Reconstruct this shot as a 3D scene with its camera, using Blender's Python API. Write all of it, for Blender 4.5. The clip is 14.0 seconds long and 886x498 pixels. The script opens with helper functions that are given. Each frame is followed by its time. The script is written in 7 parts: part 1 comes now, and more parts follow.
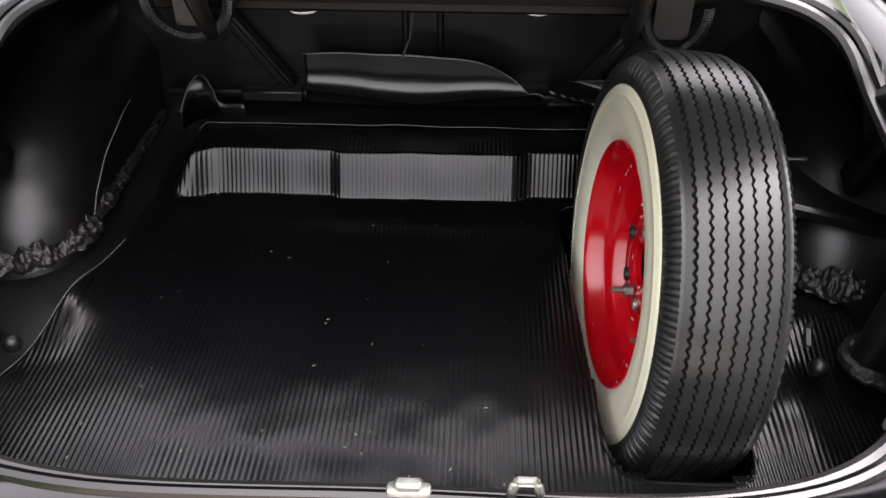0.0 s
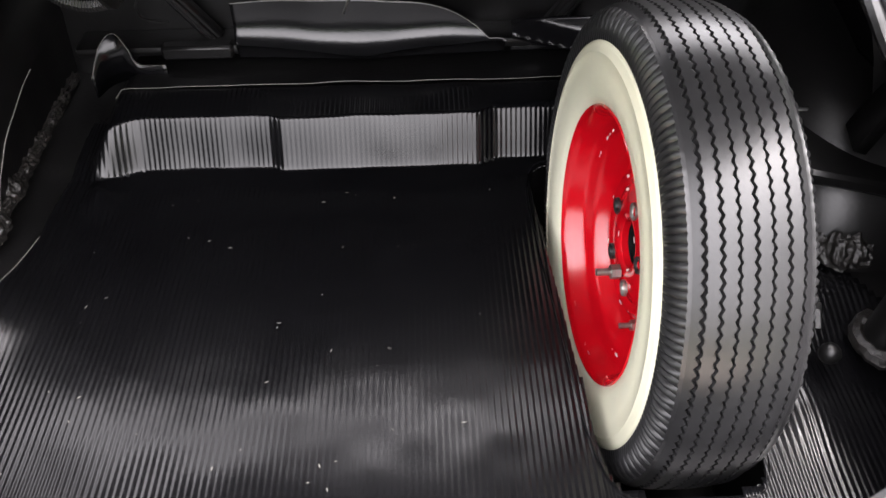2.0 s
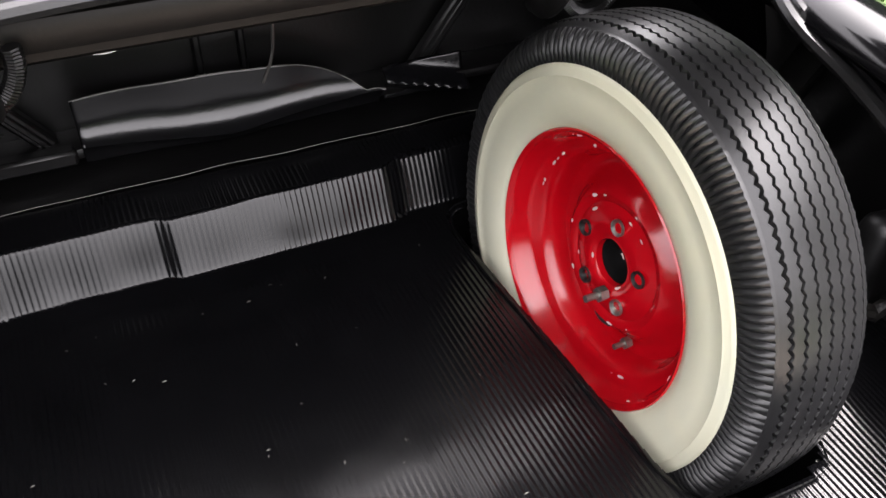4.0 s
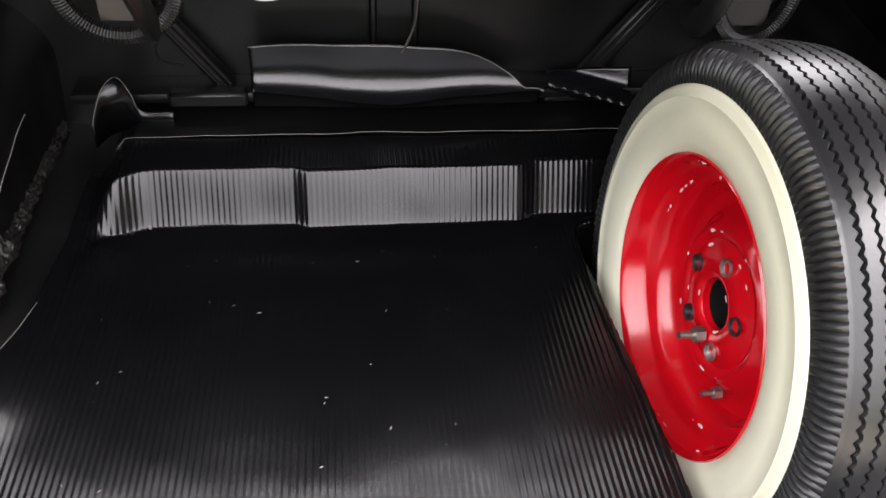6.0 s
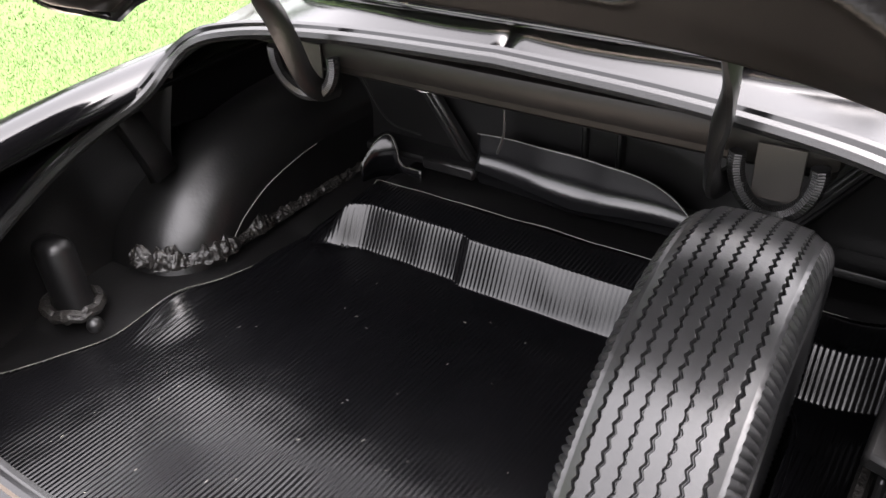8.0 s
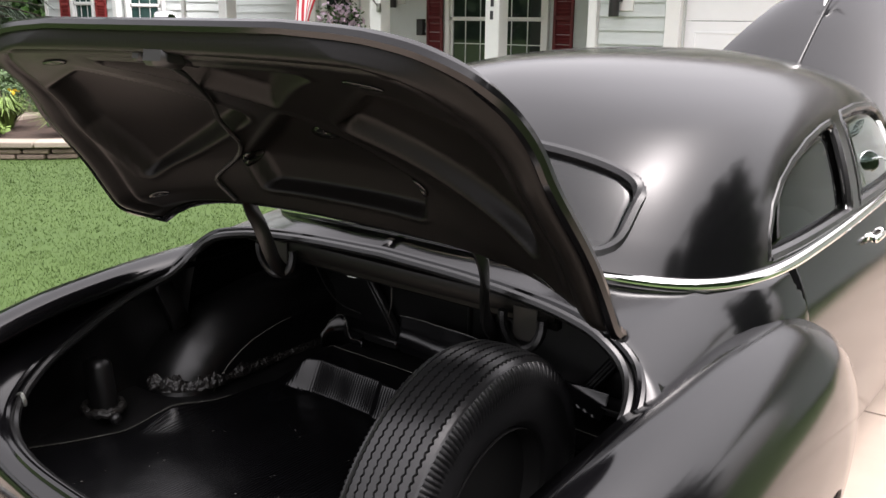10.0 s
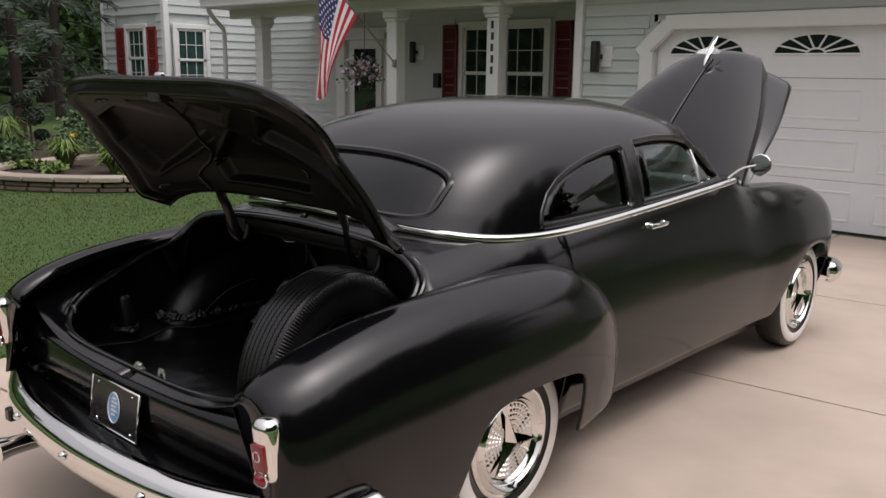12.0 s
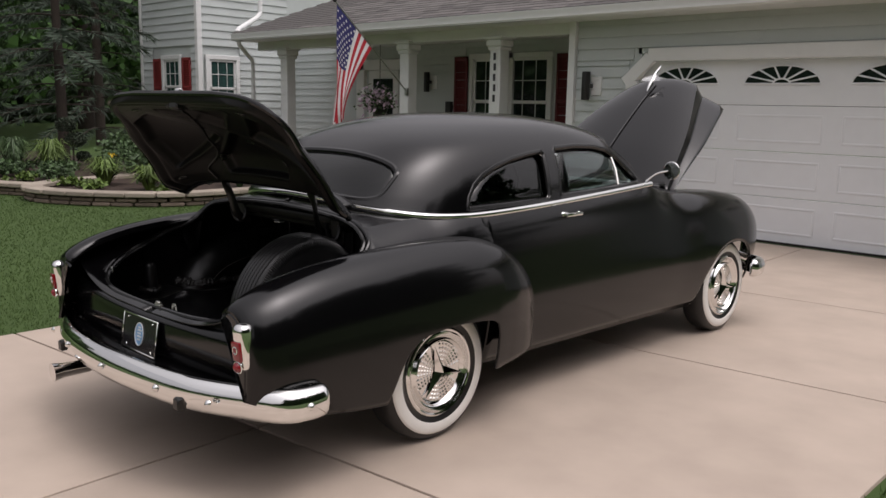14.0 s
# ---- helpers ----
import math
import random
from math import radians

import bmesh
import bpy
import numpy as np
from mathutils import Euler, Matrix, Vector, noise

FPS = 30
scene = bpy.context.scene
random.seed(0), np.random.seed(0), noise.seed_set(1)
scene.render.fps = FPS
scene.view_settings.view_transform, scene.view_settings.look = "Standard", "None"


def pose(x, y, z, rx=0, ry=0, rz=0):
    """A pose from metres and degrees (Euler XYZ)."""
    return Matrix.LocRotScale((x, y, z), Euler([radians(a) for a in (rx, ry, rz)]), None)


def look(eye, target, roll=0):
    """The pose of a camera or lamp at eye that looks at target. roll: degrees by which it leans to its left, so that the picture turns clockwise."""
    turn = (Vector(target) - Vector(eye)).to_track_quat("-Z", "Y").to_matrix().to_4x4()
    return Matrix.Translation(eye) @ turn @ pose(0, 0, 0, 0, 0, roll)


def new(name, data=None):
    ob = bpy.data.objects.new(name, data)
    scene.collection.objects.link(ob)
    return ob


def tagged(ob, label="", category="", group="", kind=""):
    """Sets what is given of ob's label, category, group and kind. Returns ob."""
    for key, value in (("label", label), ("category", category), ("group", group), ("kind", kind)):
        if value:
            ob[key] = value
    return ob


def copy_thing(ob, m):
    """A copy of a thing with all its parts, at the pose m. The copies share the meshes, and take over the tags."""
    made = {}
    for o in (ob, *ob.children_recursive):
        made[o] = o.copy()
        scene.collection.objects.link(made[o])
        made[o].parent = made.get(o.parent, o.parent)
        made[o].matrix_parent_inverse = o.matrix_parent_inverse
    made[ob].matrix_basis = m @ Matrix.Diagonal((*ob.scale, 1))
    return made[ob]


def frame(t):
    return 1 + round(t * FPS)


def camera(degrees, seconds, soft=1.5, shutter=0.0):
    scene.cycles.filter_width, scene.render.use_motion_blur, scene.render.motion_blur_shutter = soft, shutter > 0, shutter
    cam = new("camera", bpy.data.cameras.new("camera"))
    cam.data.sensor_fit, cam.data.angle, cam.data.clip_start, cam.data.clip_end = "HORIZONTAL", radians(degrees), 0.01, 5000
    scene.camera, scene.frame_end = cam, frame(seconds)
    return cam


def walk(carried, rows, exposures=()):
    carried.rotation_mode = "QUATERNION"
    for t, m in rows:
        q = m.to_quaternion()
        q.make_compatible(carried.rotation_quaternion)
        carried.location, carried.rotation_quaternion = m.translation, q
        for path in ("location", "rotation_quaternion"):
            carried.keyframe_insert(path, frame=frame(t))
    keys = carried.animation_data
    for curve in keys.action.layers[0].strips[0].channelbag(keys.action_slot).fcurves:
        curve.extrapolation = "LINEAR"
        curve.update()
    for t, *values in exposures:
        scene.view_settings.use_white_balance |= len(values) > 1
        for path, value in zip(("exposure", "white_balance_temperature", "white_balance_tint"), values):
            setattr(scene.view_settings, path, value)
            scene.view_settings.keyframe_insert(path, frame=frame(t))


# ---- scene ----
cam = camera(55.3, 14.0)
PATH = [
    (0, (0.097, -1.62, 1.511), (0.027, -0.023, 0.309), -0.01),
    (0.5, (0.089, -1.518, 1.514), (0.033, 0.024, 0.242), 0.47),
    (1, (0.111, -1.448, 1.517), (0.035, 0.04, 0.183), -0.07),
    (1.5, (0.116, -1.415, 1.513), (0.049, 0.039, 0.142), -0.6),
    (2, (0.086, -1.399, 1.501), (0.113, 0.052, 0.126), -0.99),
    (2.5, (-0.026, -1.385, 1.479), (0.223, 0.075, 0.134), -0.91),
    (3, (-0.146, -1.332, 1.442), (0.338, 0.114, 0.147), -1.32),
    (3.2, (-0.183, -1.296, 1.437), (0.385, 0.126, 0.148), -1.79),
    (5.3, (-0.257, -1.209, 1.432), (0.426, 0.162, 0.145), 2.18),
    (5.5, (-0.228, -1.228, 1.426), (0.351, 0.19, 0.14), 3.08),
    (6, (-0.106, -1.298, 1.407), (0.099, 0.245, 0.153), 2.91),
    (6.5, (0.052, -1.31, 1.411), (-0.136, 0.253, 0.177), 1),
    (7, (0.24, -1.279, 1.439), (-0.283, 0.213, 0.214), -1.25),
    (7.2, (0.342, -1.259, 1.442), (-0.333, 0.183, 0.231), -2.92),
    (9.3, (0.997, -1.501, 1.538), (-0.204, -0.032, 0.906), 1.3),
    (9.5, (1.091, -1.553, 1.544), (-0.131, -0.081, 0.96), 1),
    (10, (1.33, -1.721, 1.61), (0.122, -0.214, 1.088), 0.6),
    (10.5, (1.624, -1.853, 1.619), (0.408, -0.334, 1.157), 0.2),
    (11, (1.912, -2.006, 1.625), (0.672, -0.499, 1.188), 0.5),
    (11.5, (2.213, -2.174, 1.624), (0.94, -0.69, 1.203), 0.7),
    (12, (2.526, -2.293, 1.63), (1.222, -0.832, 1.223), 0.8),
    (12.5, (2.813, -2.439, 1.657), (1.492, -0.989, 1.266), 0.6),
    (13, (3.081, -2.617, 1.661), (1.753, -1.167, 1.295), 0.6),
    (13.5, (3.299, -2.713, 1.616), (1.957, -1.271, 1.271), 0.9),
    (14, (3.47, -2.749, 1.572), (2.104, -1.328, 1.235), 1.1),
]

# ---- light ----
EXPOSURES = [(t, ev, 6650, 17) for t, ev in ((0.0, 2.8), (1.0, 3.5), (2.0, 3.6), (3.2, 3.4), (5.3, 2.95), (6.0, 3.5), (6.5, 3.9), (7.2, 3.95), (9.3, 2.65), (9.5, 2.48), (10.0, 1.7), (10.5, 0.93), (11.0, 0.55), (11.5, 0.33), (12.0, 0.22), (13.0, 0.12), (14.0, 0.05))]
walk(cam, [(t, look(eye, target, roll)) for t, eye, target, roll in PATH], exposures=EXPOSURES)

world = bpy.data.worlds.new("overcast_sky")
scene.world = world
world.use_nodes = True
wn, wl = world.node_tree.nodes, world.node_tree.links
wn.clear()
sky = wn.new("ShaderNodeTexSky")
sky.sky_type, sky.sun_disc = "NISHITA", False
sky.sun_elevation, sky.sun_rotation = radians(66), radians(76)
sky.air_density, sky.dust_density, sky.ozone_density = 1.0, 3.5, 1.0
grey = wn.new("ShaderNodeHueSaturation")
grey.inputs["Saturation"].default_value = 0.14
# an overcast dome: three times as bright overhead as at the horizon
way = wn.new("ShaderNodeTexCoord")
split = wn.new("ShaderNodeSeparateXYZ")
dome = wn.new("ShaderNodeMapRange")
dome.inputs["From Min"].default_value, dome.inputs["From Max"].default_value = 0.0, 1.0
dome.inputs["To Min"].default_value, dome.inputs["To Max"].default_value = 0.43, 1.8
shade = wn.new("ShaderNodeVectorMath")
shade.operation = "SCALE"
wl.new(way.outputs["Generated"], split.inputs[0])
wl.new(split.outputs["Z"], dome.inputs["Value"])
wl.new(dome.outputs[0], shade.inputs["Scale"])
back = wn.new("ShaderNodeBackground")
back.inputs["Strength"].default_value = 0.15
wout = wn.new("ShaderNodeOutputWorld")
wl.new(sky.outputs[0], grey.inputs["Color"])
wl.new(grey.outputs[0], shade.inputs[0])
wl.new(shade.outputs[0], back.inputs["Color"])
wl.new(back.outputs[0], wout.inputs["Surface"])

sun = new("sun", bpy.data.lights.new("sun", "SUN"))
sun.data.energy, sun.data.angle, sun.data.color = 0.35, radians(165), (1.0, 0.96, 0.9)
sun.matrix_world = look((3.1, 0.77, 7.2), (0, 0, 0))


# ---- materials ----
def material(name, color, rough=0.5, metal=0.0, vary=0.0, scale=30.0, bump=0.0, bump_scale=None, spec=0.5, coat=0.0,
             color2=None, stretch=(1, 1, 1), rough_vary=0.0, island=0.0, objvary=0.0, detail=6.0):
    """A principled surface with two scales of colour variation, uneven gloss and fine relief."""
    m = bpy.data.materials.new(name)
    m.use_nodes = True
    n, l = m.node_tree.nodes, m.node_tree.links
    b = n["Principled BSDF"]
    b.inputs["Base Color"].default_value = (*color, 1)
    b.inputs["Roughness"].default_value = rough
    b.inputs["Metallic"].default_value = metal
    b.inputs["Specular IOR Level"].default_value = spec
    b.inputs["Coat Weight"].default_value = coat
    b.inputs["Coat Roughness"].default_value = 0.12
    co = n.new("ShaderNodeTexCoord")
    mp = n.new("ShaderNodeMapping")
    mp.inputs["Scale"].default_value = stretch
    l.new(co.outputs["Object"], mp.inputs["Vector"])
    fine = n.new("ShaderNodeTexNoise")
    fine.inputs["Scale"].default_value, fine.inputs["Detail"].default_value = scale, detail
    wide = n.new("ShaderNodeTexNoise")
    wide.inputs["Scale"].default_value, wide.inputs["Detail"].default_value = scale / 9.0, 3.0
    l.new(mp.outputs[0], fine.inputs["Vector"])
    l.new(mp.outputs[0], wide.inputs["Vector"])
    if vary or color2 or island or objvary:
        both = n.new("ShaderNodeMath")
        both.operation = "MULTIPLY_ADD"
        both.inputs[1].default_value, both.inputs[2].default_value = 0.5, 0.0
        add = n.new("ShaderNodeMath")
        add.operation = "ADD"
        l.new(fine.outputs["Fac"], add.inputs[0])
        l.new(wide.outputs["Fac"], add.inputs[1])
        l.new(add.outputs[0], both.inputs[0])
        last = both.outputs[0]
        if island or objvary:
            src = n.new("ShaderNodeNewGeometry") if island else n.new("ShaderNodeObjectInfo")
            sock = src.outputs["Random Per Island"] if island else src.outputs["Random"]
            ma = n.new("ShaderNodeMath")
            ma.operation = "MULTIPLY_ADD"
            ma.inputs[1].default_value = island or objvary
            l.new(sock, ma.inputs[0])
            l.new(last, ma.inputs[2])
            sub = n.new("ShaderNodeMath")
            sub.operation = "SUBTRACT"
            sub.inputs[1].default_value = 0.5 * (island or objvary)
            l.new(ma.outputs[0], sub.inputs[0])
            last = sub.outputs[0]
        ramp = n.new("ShaderNodeValToRGB")
        lo = color2 or tuple(c * (1 - vary) for c in color)
        hi = color if color2 else tuple(min(1.0, c * (1 + vary)) for c in color)
        ramp.color_ramp.elements[0].position, ramp.color_ramp.elements[1].position = 0.3, 0.7
        ramp.color_ramp.elements[0].color, ramp.color_ramp.elements[1].color = (*lo, 1), (*hi, 1)
        l.new(last, ramp.inputs["Fac"])
        l.new(ramp.outputs["Color"], b.inputs["Base Color"])
    if rough_vary:
        mr = n.new("ShaderNodeMapRange")
        mr.inputs["From Min"].default_value, mr.inputs["From Max"].default_value = 0.3, 0.7
        mr.inputs["To Min"].default_value, mr.inputs["To Max"].default_value = max(0.02, rough - rough_vary), rough + rough_vary
        l.new(wide.outputs["Fac"], mr.inputs["Value"])
        l.new(mr.outputs[0], b.inputs["Roughness"])
    if bump:
        bt = fine
        if bump_scale:
            bt = n.new("ShaderNodeTexNoise")
            bt.inputs["Scale"].default_value, bt.inputs["Detail"].default_value = bump_scale, 5.0
            l.new(mp.outputs[0], bt.inputs["Vector"])
        bn = n.new("ShaderNodeBump")
        bn.inputs["Strength"].default_value, bn.inputs["Distance"].default_value = bump, 0.004
        l.new(bt.outputs["Fac"], bn.inputs["Height"])
        l.new(bn.outputs[0], b.inputs["Normal"])
    return m


def glass_material(name, color, rough=0.02):
    m = bpy.data.materials.new(name)
    m.use_nodes = True
    b = m.node_tree.nodes["Principled BSDF"]
    b.inputs["Base Color"].default_value = (*color, 1)
    b.inputs["Roughness"].default_value = rough
    b.inputs["Transmission Weight"].default_value = 1.0
    b.inputs["IOR"].default_value = 1.45
    return m


PAINT = material("satin_black_paint", (0.0025, 0.0024, 0.0028), 0.135, vary=0.08, scale=6, rough_vary=0.025, bump=0.002, bump_scale=700, spec=0.45)
PAINT_IN = material("black_inner_paint", (0.0035, 0.0034, 0.0035), 0.36, vary=0.25, scale=25, rough_vary=0.08, bump=0.10, bump_scale=140, spec=0.5)
LID_IN = material("dusty_black_underside_paint", (0.005, 0.0044, 0.004), 0.42, vary=0.2, scale=18, rough_vary=0.06, bump=0.06, bump_scale=160, spec=0.2)
HOOD_IN = material("grey_hood_underside_paint", (0.20, 0.20, 0.23), 0.33, vary=0.05, scale=8, rough_vary=0.04)
CHROME = material("polished_chrome", (0.80, 0.80, 0.79), 0.06, 1.0, rough_vary=0.025, scale=12)
STAINLESS = material("brushed_stainless", (0.72, 0.71, 0.68), 0.16, 1.0, rough_vary=0.05, scale=20)
RUBBER = material("black_tyre_rubber", (0.012, 0.012, 0.0125), 0.36, vary=0.3, scale=40, rough_vary=0.08, bump=0.05, bump_scale=300)
GASKET = material("black_rubber_gasket", (0.008, 0.008, 0.008), 0.26, vary=0.2, scale=60, bump=0.05)
MAT = material("black_ribbed_rubber", (0.0025, 0.0025, 0.0029), 0.2, vary=0.3, scale=22, rough_vary=0.05, bump=0.03, bump_scale=420, spec=0.4)
CARD = material("black_trim_card", (0.004, 0.004, 0.0045), 0.2, vary=0.3, scale=14, rough_vary=0.05, bump=0.06, bump_scale=120, spec=0.6)
TAR = material("lumpy_black_seam_sealer", (0.013, 0.012, 0.011), 0.36, vary=0.3, scale=60, bump=1.0, bump_scale=95)
WHITEWALL = material("aged_cream_whitewall", (0.62, 0.60, 0.45), 0.34, vary=0.05, scale=26, color2=(0.56, 0.56, 0.44), rough_vary=0.08)
WHITEWALL_NEW = material("clean_white_whitewall", (0.78, 0.77, 0.74), 0.42, vary=0.04, scale=20)
RED = material("glossy_red_enamel", (0.46, 0.003, 0.008), 0.2, vary=0.12, scale=14, rough_vary=0.06, coat=0.4)
CHIP = material("chipped_primer", (0.62, 0.5, 0.46), 0.6, vary=0.2, scale=300)
STEEL = material("dull_zinc_steel", (0.35, 0.36, 0.33), 0.38, 0.9, vary=0.25, scale=120, rough_vary=0.1)
WIRE = material("black_wire_insulation", (0.02, 0.02, 0.02), 0.4)
PALE = material("pale_thin_edge", (0.14, 0.135, 0.12), 0.5, vary=0.3, scale=200)
REDLENS = material("red_lamp_lens", (0.20, 0.006, 0.012), 0.12, vary=0.15, scale=80, coat=0.5)
PLATE = material("black_plate_enamel", (0.01, 0.01, 0.012), 0.25, vary=0.1, scale=40)
BLUE = material("pale_blue_enamel", (0.22, 0.42, 0.66), 0.3, vary=0.08, scale=90)
WHITE = material("white_enamel", (0.75, 0.76, 0.78), 0.35, vary=0.05, scale=50)
CHARCOAL = material("charcoal_bar", (0.03, 0.03, 0.035), 0.4)
TINT = glass_material("dark_tinted_glass", (0.06, 0.07, 0.068))
CLEAR = glass_material("pale_green_glass", (0.72, 0.86, 0.82))
SEAT = material("dark_grey_upholstery", (0.03, 0.03, 0.032), 0.75, vary=0.2, scale=60, bump=0.2)
SEATTAN = material("dull_tan_primer", (0.016, 0.014, 0.012), 0.5, vary=0.3, scale=30)
CONCRETE = material("tan_concrete", (0.53, 0.435, 0.36), 0.75, scale=2.2, color2=(0.37, 0.30, 0.245), rough_vary=0.08, bump=0.25, bump_scale=260, detail=9.0)
JOINT = material("dark_joint_dirt", (0.045, 0.035, 0.026), 0.95, vary=0.3, scale=60)
GRASS = material("cut_lawn", (0.042, 0.080, 0.011), 0.9, scale=5, color2=(0.031, 0.064, 0.008), bump=0.8, bump_scale=220)
BLADE = material("grass_blades", (0.043, 0.081, 0.011), 0.8, vary=0.12, scale=3, island=0.15)
SIDING = material("pale_grey_green_siding", (0.50, 0.54, 0.53), 0.55, vary=0.04, scale=5, bump=0.05, bump_scale=80)
TRIM = material("white_painted_trim", (0.72, 0.73, 0.72), 0.5, vary=0.03, scale=9)
DOORWHITE = material("white_garage_panel", (0.78, 0.80, 0.82), 0.45, vary=0.03, scale=6)
SHUTTER = material("dark_red_shutter_paint", (0.12, 0.010, 0.013), 0.5, vary=0.1, scale=20)
SHUTTER2 = material("faded_red_shutter_paint", (0.26, 0.03, 0.03), 0.5, vary=0.1, scale=20)
SHINGLE = material("grey_brown_shingle", (0.105, 0.097, 0.092), 0.9, vary=0.25, scale=90, bump=0.5, objvary=0.9)
WINDOWGLASS = material("dark_house_glass", (0.012, 0.02, 0.018), 0.04, vary=0.1, scale=2, spec=0.8)
PANE = glass_material("house_pane_glass", (0.85, 0.9, 0.88))
DARKROOM = material("dim_room_wall", (0.10, 0.12, 0.115), 0.8, vary=0.2, scale=3)
TEALGLASS = material("teal_curtained_glass", (0.025, 0.06, 0.055), 0.08, vary=0.35, scale=14, stretch=(6, 6, 0.4), spec=0.6)
WOODS = material("deep_woods_leaves", (0.03, 0.065, 0.018), 0.7, vary=0.4, scale=0.6, island=0.9)
CURTAIN = material("pale_teal_curtain", (0.16, 0.26, 0.25), 0.8, vary=0.2, scale=10, stretch=(8, 8, 0.3))
BLACKMETAL = material("black_powder_coat", (0.012, 0.012, 0.012), 0.45, vary=0.1, scale=60)
STONE = material("tan_wall_block", (0.20, 0.155, 0.12), 0.9, vary=0.2, scale=18, bump=0.9, bump_scale=45, objvary=1.1)
CAP = material("pale_cap_stone", (0.31, 0.265, 0.215), 0.85, vary=0.12, scale=14, bump=0.5, bump_scale=60, objvary=0.6)
SOIL = material("brown_mulch", (0.035, 0.02, 0.013), 0.95, vary=0.5, scale=60, bump=1.0, bump_scale=70)
BARK = material("dark_bark", (0.035, 0.026, 0.02), 0.95, vary=0.4, scale=25, bump=1.0, bump_scale=30, stretch=(1, 1, 0.25))
NEEDLE = material("spruce_needles", (0.045, 0.068, 0.045), 0.75, vary=0.35, scale=2, island=0.9)
LEAF = material("broad_leaves", (0.055, 0.13, 0.026), 0.6, vary=0.35, scale=1, island=0.9)
LEAF2 = material("shrub_leaves", (0.055, 0.10, 0.035), 0.6, vary=0.3, scale=6, island=0.9)
LEAF3 = material("lime_leaves", (0.10, 0.16, 0.03), 0.6, vary=0.25, scale=6, island=0.8)
TOPIARY = material("clipped_topiary_leaves", (0.02, 0.032, 0.015), 0.7, vary=0.3, scale=30, island=0.9)
YELLOW = material("yellow_petals", (0.75, 0.55, 0.06), 0.6, vary=0.1, scale=40)
PINK = material("white_and_mauve_petals", (0.55, 0.42, 0.52), 0.6, vary=0.3, scale=40, island=1.0)
FLAGRED = material("flag_red_cloth", (0.46, 0.02, 0.035), 0.75, vary=0.08, scale=60)
FLAGWHITE = material("flag_white_cloth", (0.74, 0.73, 0.74), 0.75, vary=0.05, scale=60)
FLAGBLUE = material("flag_blue_cloth", (0.03, 0.03, 0.14), 0.75, vary=0.08, scale=60)


# ---- mesh helpers ----
def smooth_mesh(me, angle=40):
    """Smooth shading with creases where faces meet steeply."""
    if not me.polygons:
        return
    me.polygons.foreach_set("use_smooth", np.ones(len(me.polygons), dtype=bool))
    me.set_sharp_from_angle(angle=radians(angle))


def attach(name, me, mat, parent=None, label="", at=None):
    if mat is not None and not me.materials:
        me.materials.append(mat)
    ob = new(name, me)
    if parent is not None:
        ob.parent = parent
    if at is not None:
        ob.matrix_basis = at
    if label:
        ob["label"] = label
    return ob


def part(name, bm, mat, parent=None, label="", smooth=True, angle=40, at=None):
    me = bpy.data.meshes.new(name)
    bm.to_mesh(me)
    bm.free()
    if smooth:
        smooth_mesh(me, angle)
    return attach(name, me, mat, parent, label, at)


def pydata(name, verts, faces, mat, parent=None, label="", smooth=True, angle=40, at=None):
    me = bpy.data.meshes.new(name)
    me.from_pydata([tuple(v) for v in verts], [], [tuple(f) for f in faces])
    me.update()
    if smooth:
        smooth_mesh(me, angle)
    return attach(name, me, mat, parent, label, at)


def thing(name, label, category, group="", kind="", at=None):
    ob = new(name)
    ob.empty_display_size = 0.1
    if at is not None:
        ob.matrix_basis = at
    return tagged(ob, label, category, group, kind)


def box(bm, c, s, bevel=0.0, turn=None, seg=1):
    """A box with centre c and full size s, its edges rounded."""
    r = bmesh.ops.create_cube(bm, size=1.0)
    m = Matrix.Translation(c) @ (turn if turn is not None else Matrix()) @ Matrix.Diagonal((*s, 1))
    bmesh.ops.transform(bm, matrix=m, verts=r["verts"])
    if bevel > 0:
        es = list({e for v in r["verts"] for e in v.link_edges})
        bmesh.ops.bevel(bm, geom=es, offset=bevel, segments=seg, affect="EDGES", profile=0.5)
    return bm


def boxes(*items):
    bm = bmesh.new()
    for it in items:
        box(bm, *it)
    return bm


def grid_mesh(P, closed_u=False, closed_v=False, flip=False):
    """Vertices and faces of a grid of points P[i][j]."""
    nu, nv = len(P), len(P[0])
    verts = [tuple(p) for row in P for p in row]
    faces = []
    for i in range(nu if closed_u else nu - 1):
        for j in range(nv if closed_v else nv - 1):
            a, b = i * nv + j, ((i + 1) % nu) * nv + j
            c, d = ((i + 1) % nu) * nv + (j + 1) % nv, i * nv + (j + 1) % nv
            faces.append((d, c, b, a) if flip else (a, b, c, d))
    return verts, faces


def thick(ob, t, offset=-1.0):
    s = ob.modifiers.new("thickness", "SOLIDIFY")
    s.thickness, s.offset = t, offset
    return ob


def spline(pts, n):
    """A smooth curve through points, as n points evenly spread over its spans."""
    P = np.array(pts, float)
    k = len(P)
    d = np.zeros_like(P)
    d[1:-1] = (P[2:] - P[:-2]) / 2
    d[0], d[-1] = P[1] - P[0], P[-1] - P[-2]
    out = []
    for u in np.linspace(0, k - 1, n):
        i = min(int(u), k - 2)
        f = u - i
        h = ((2 * f**3 - 3 * f**2 + 1) * P[i] + (f**3 - 2 * f**2 + f) * d[i] + (-2 * f**3 + 3 * f**2) * P[i + 1] + (f**3 - f**2) * d[i + 1])
        out.append(h)
    return np.array(out)


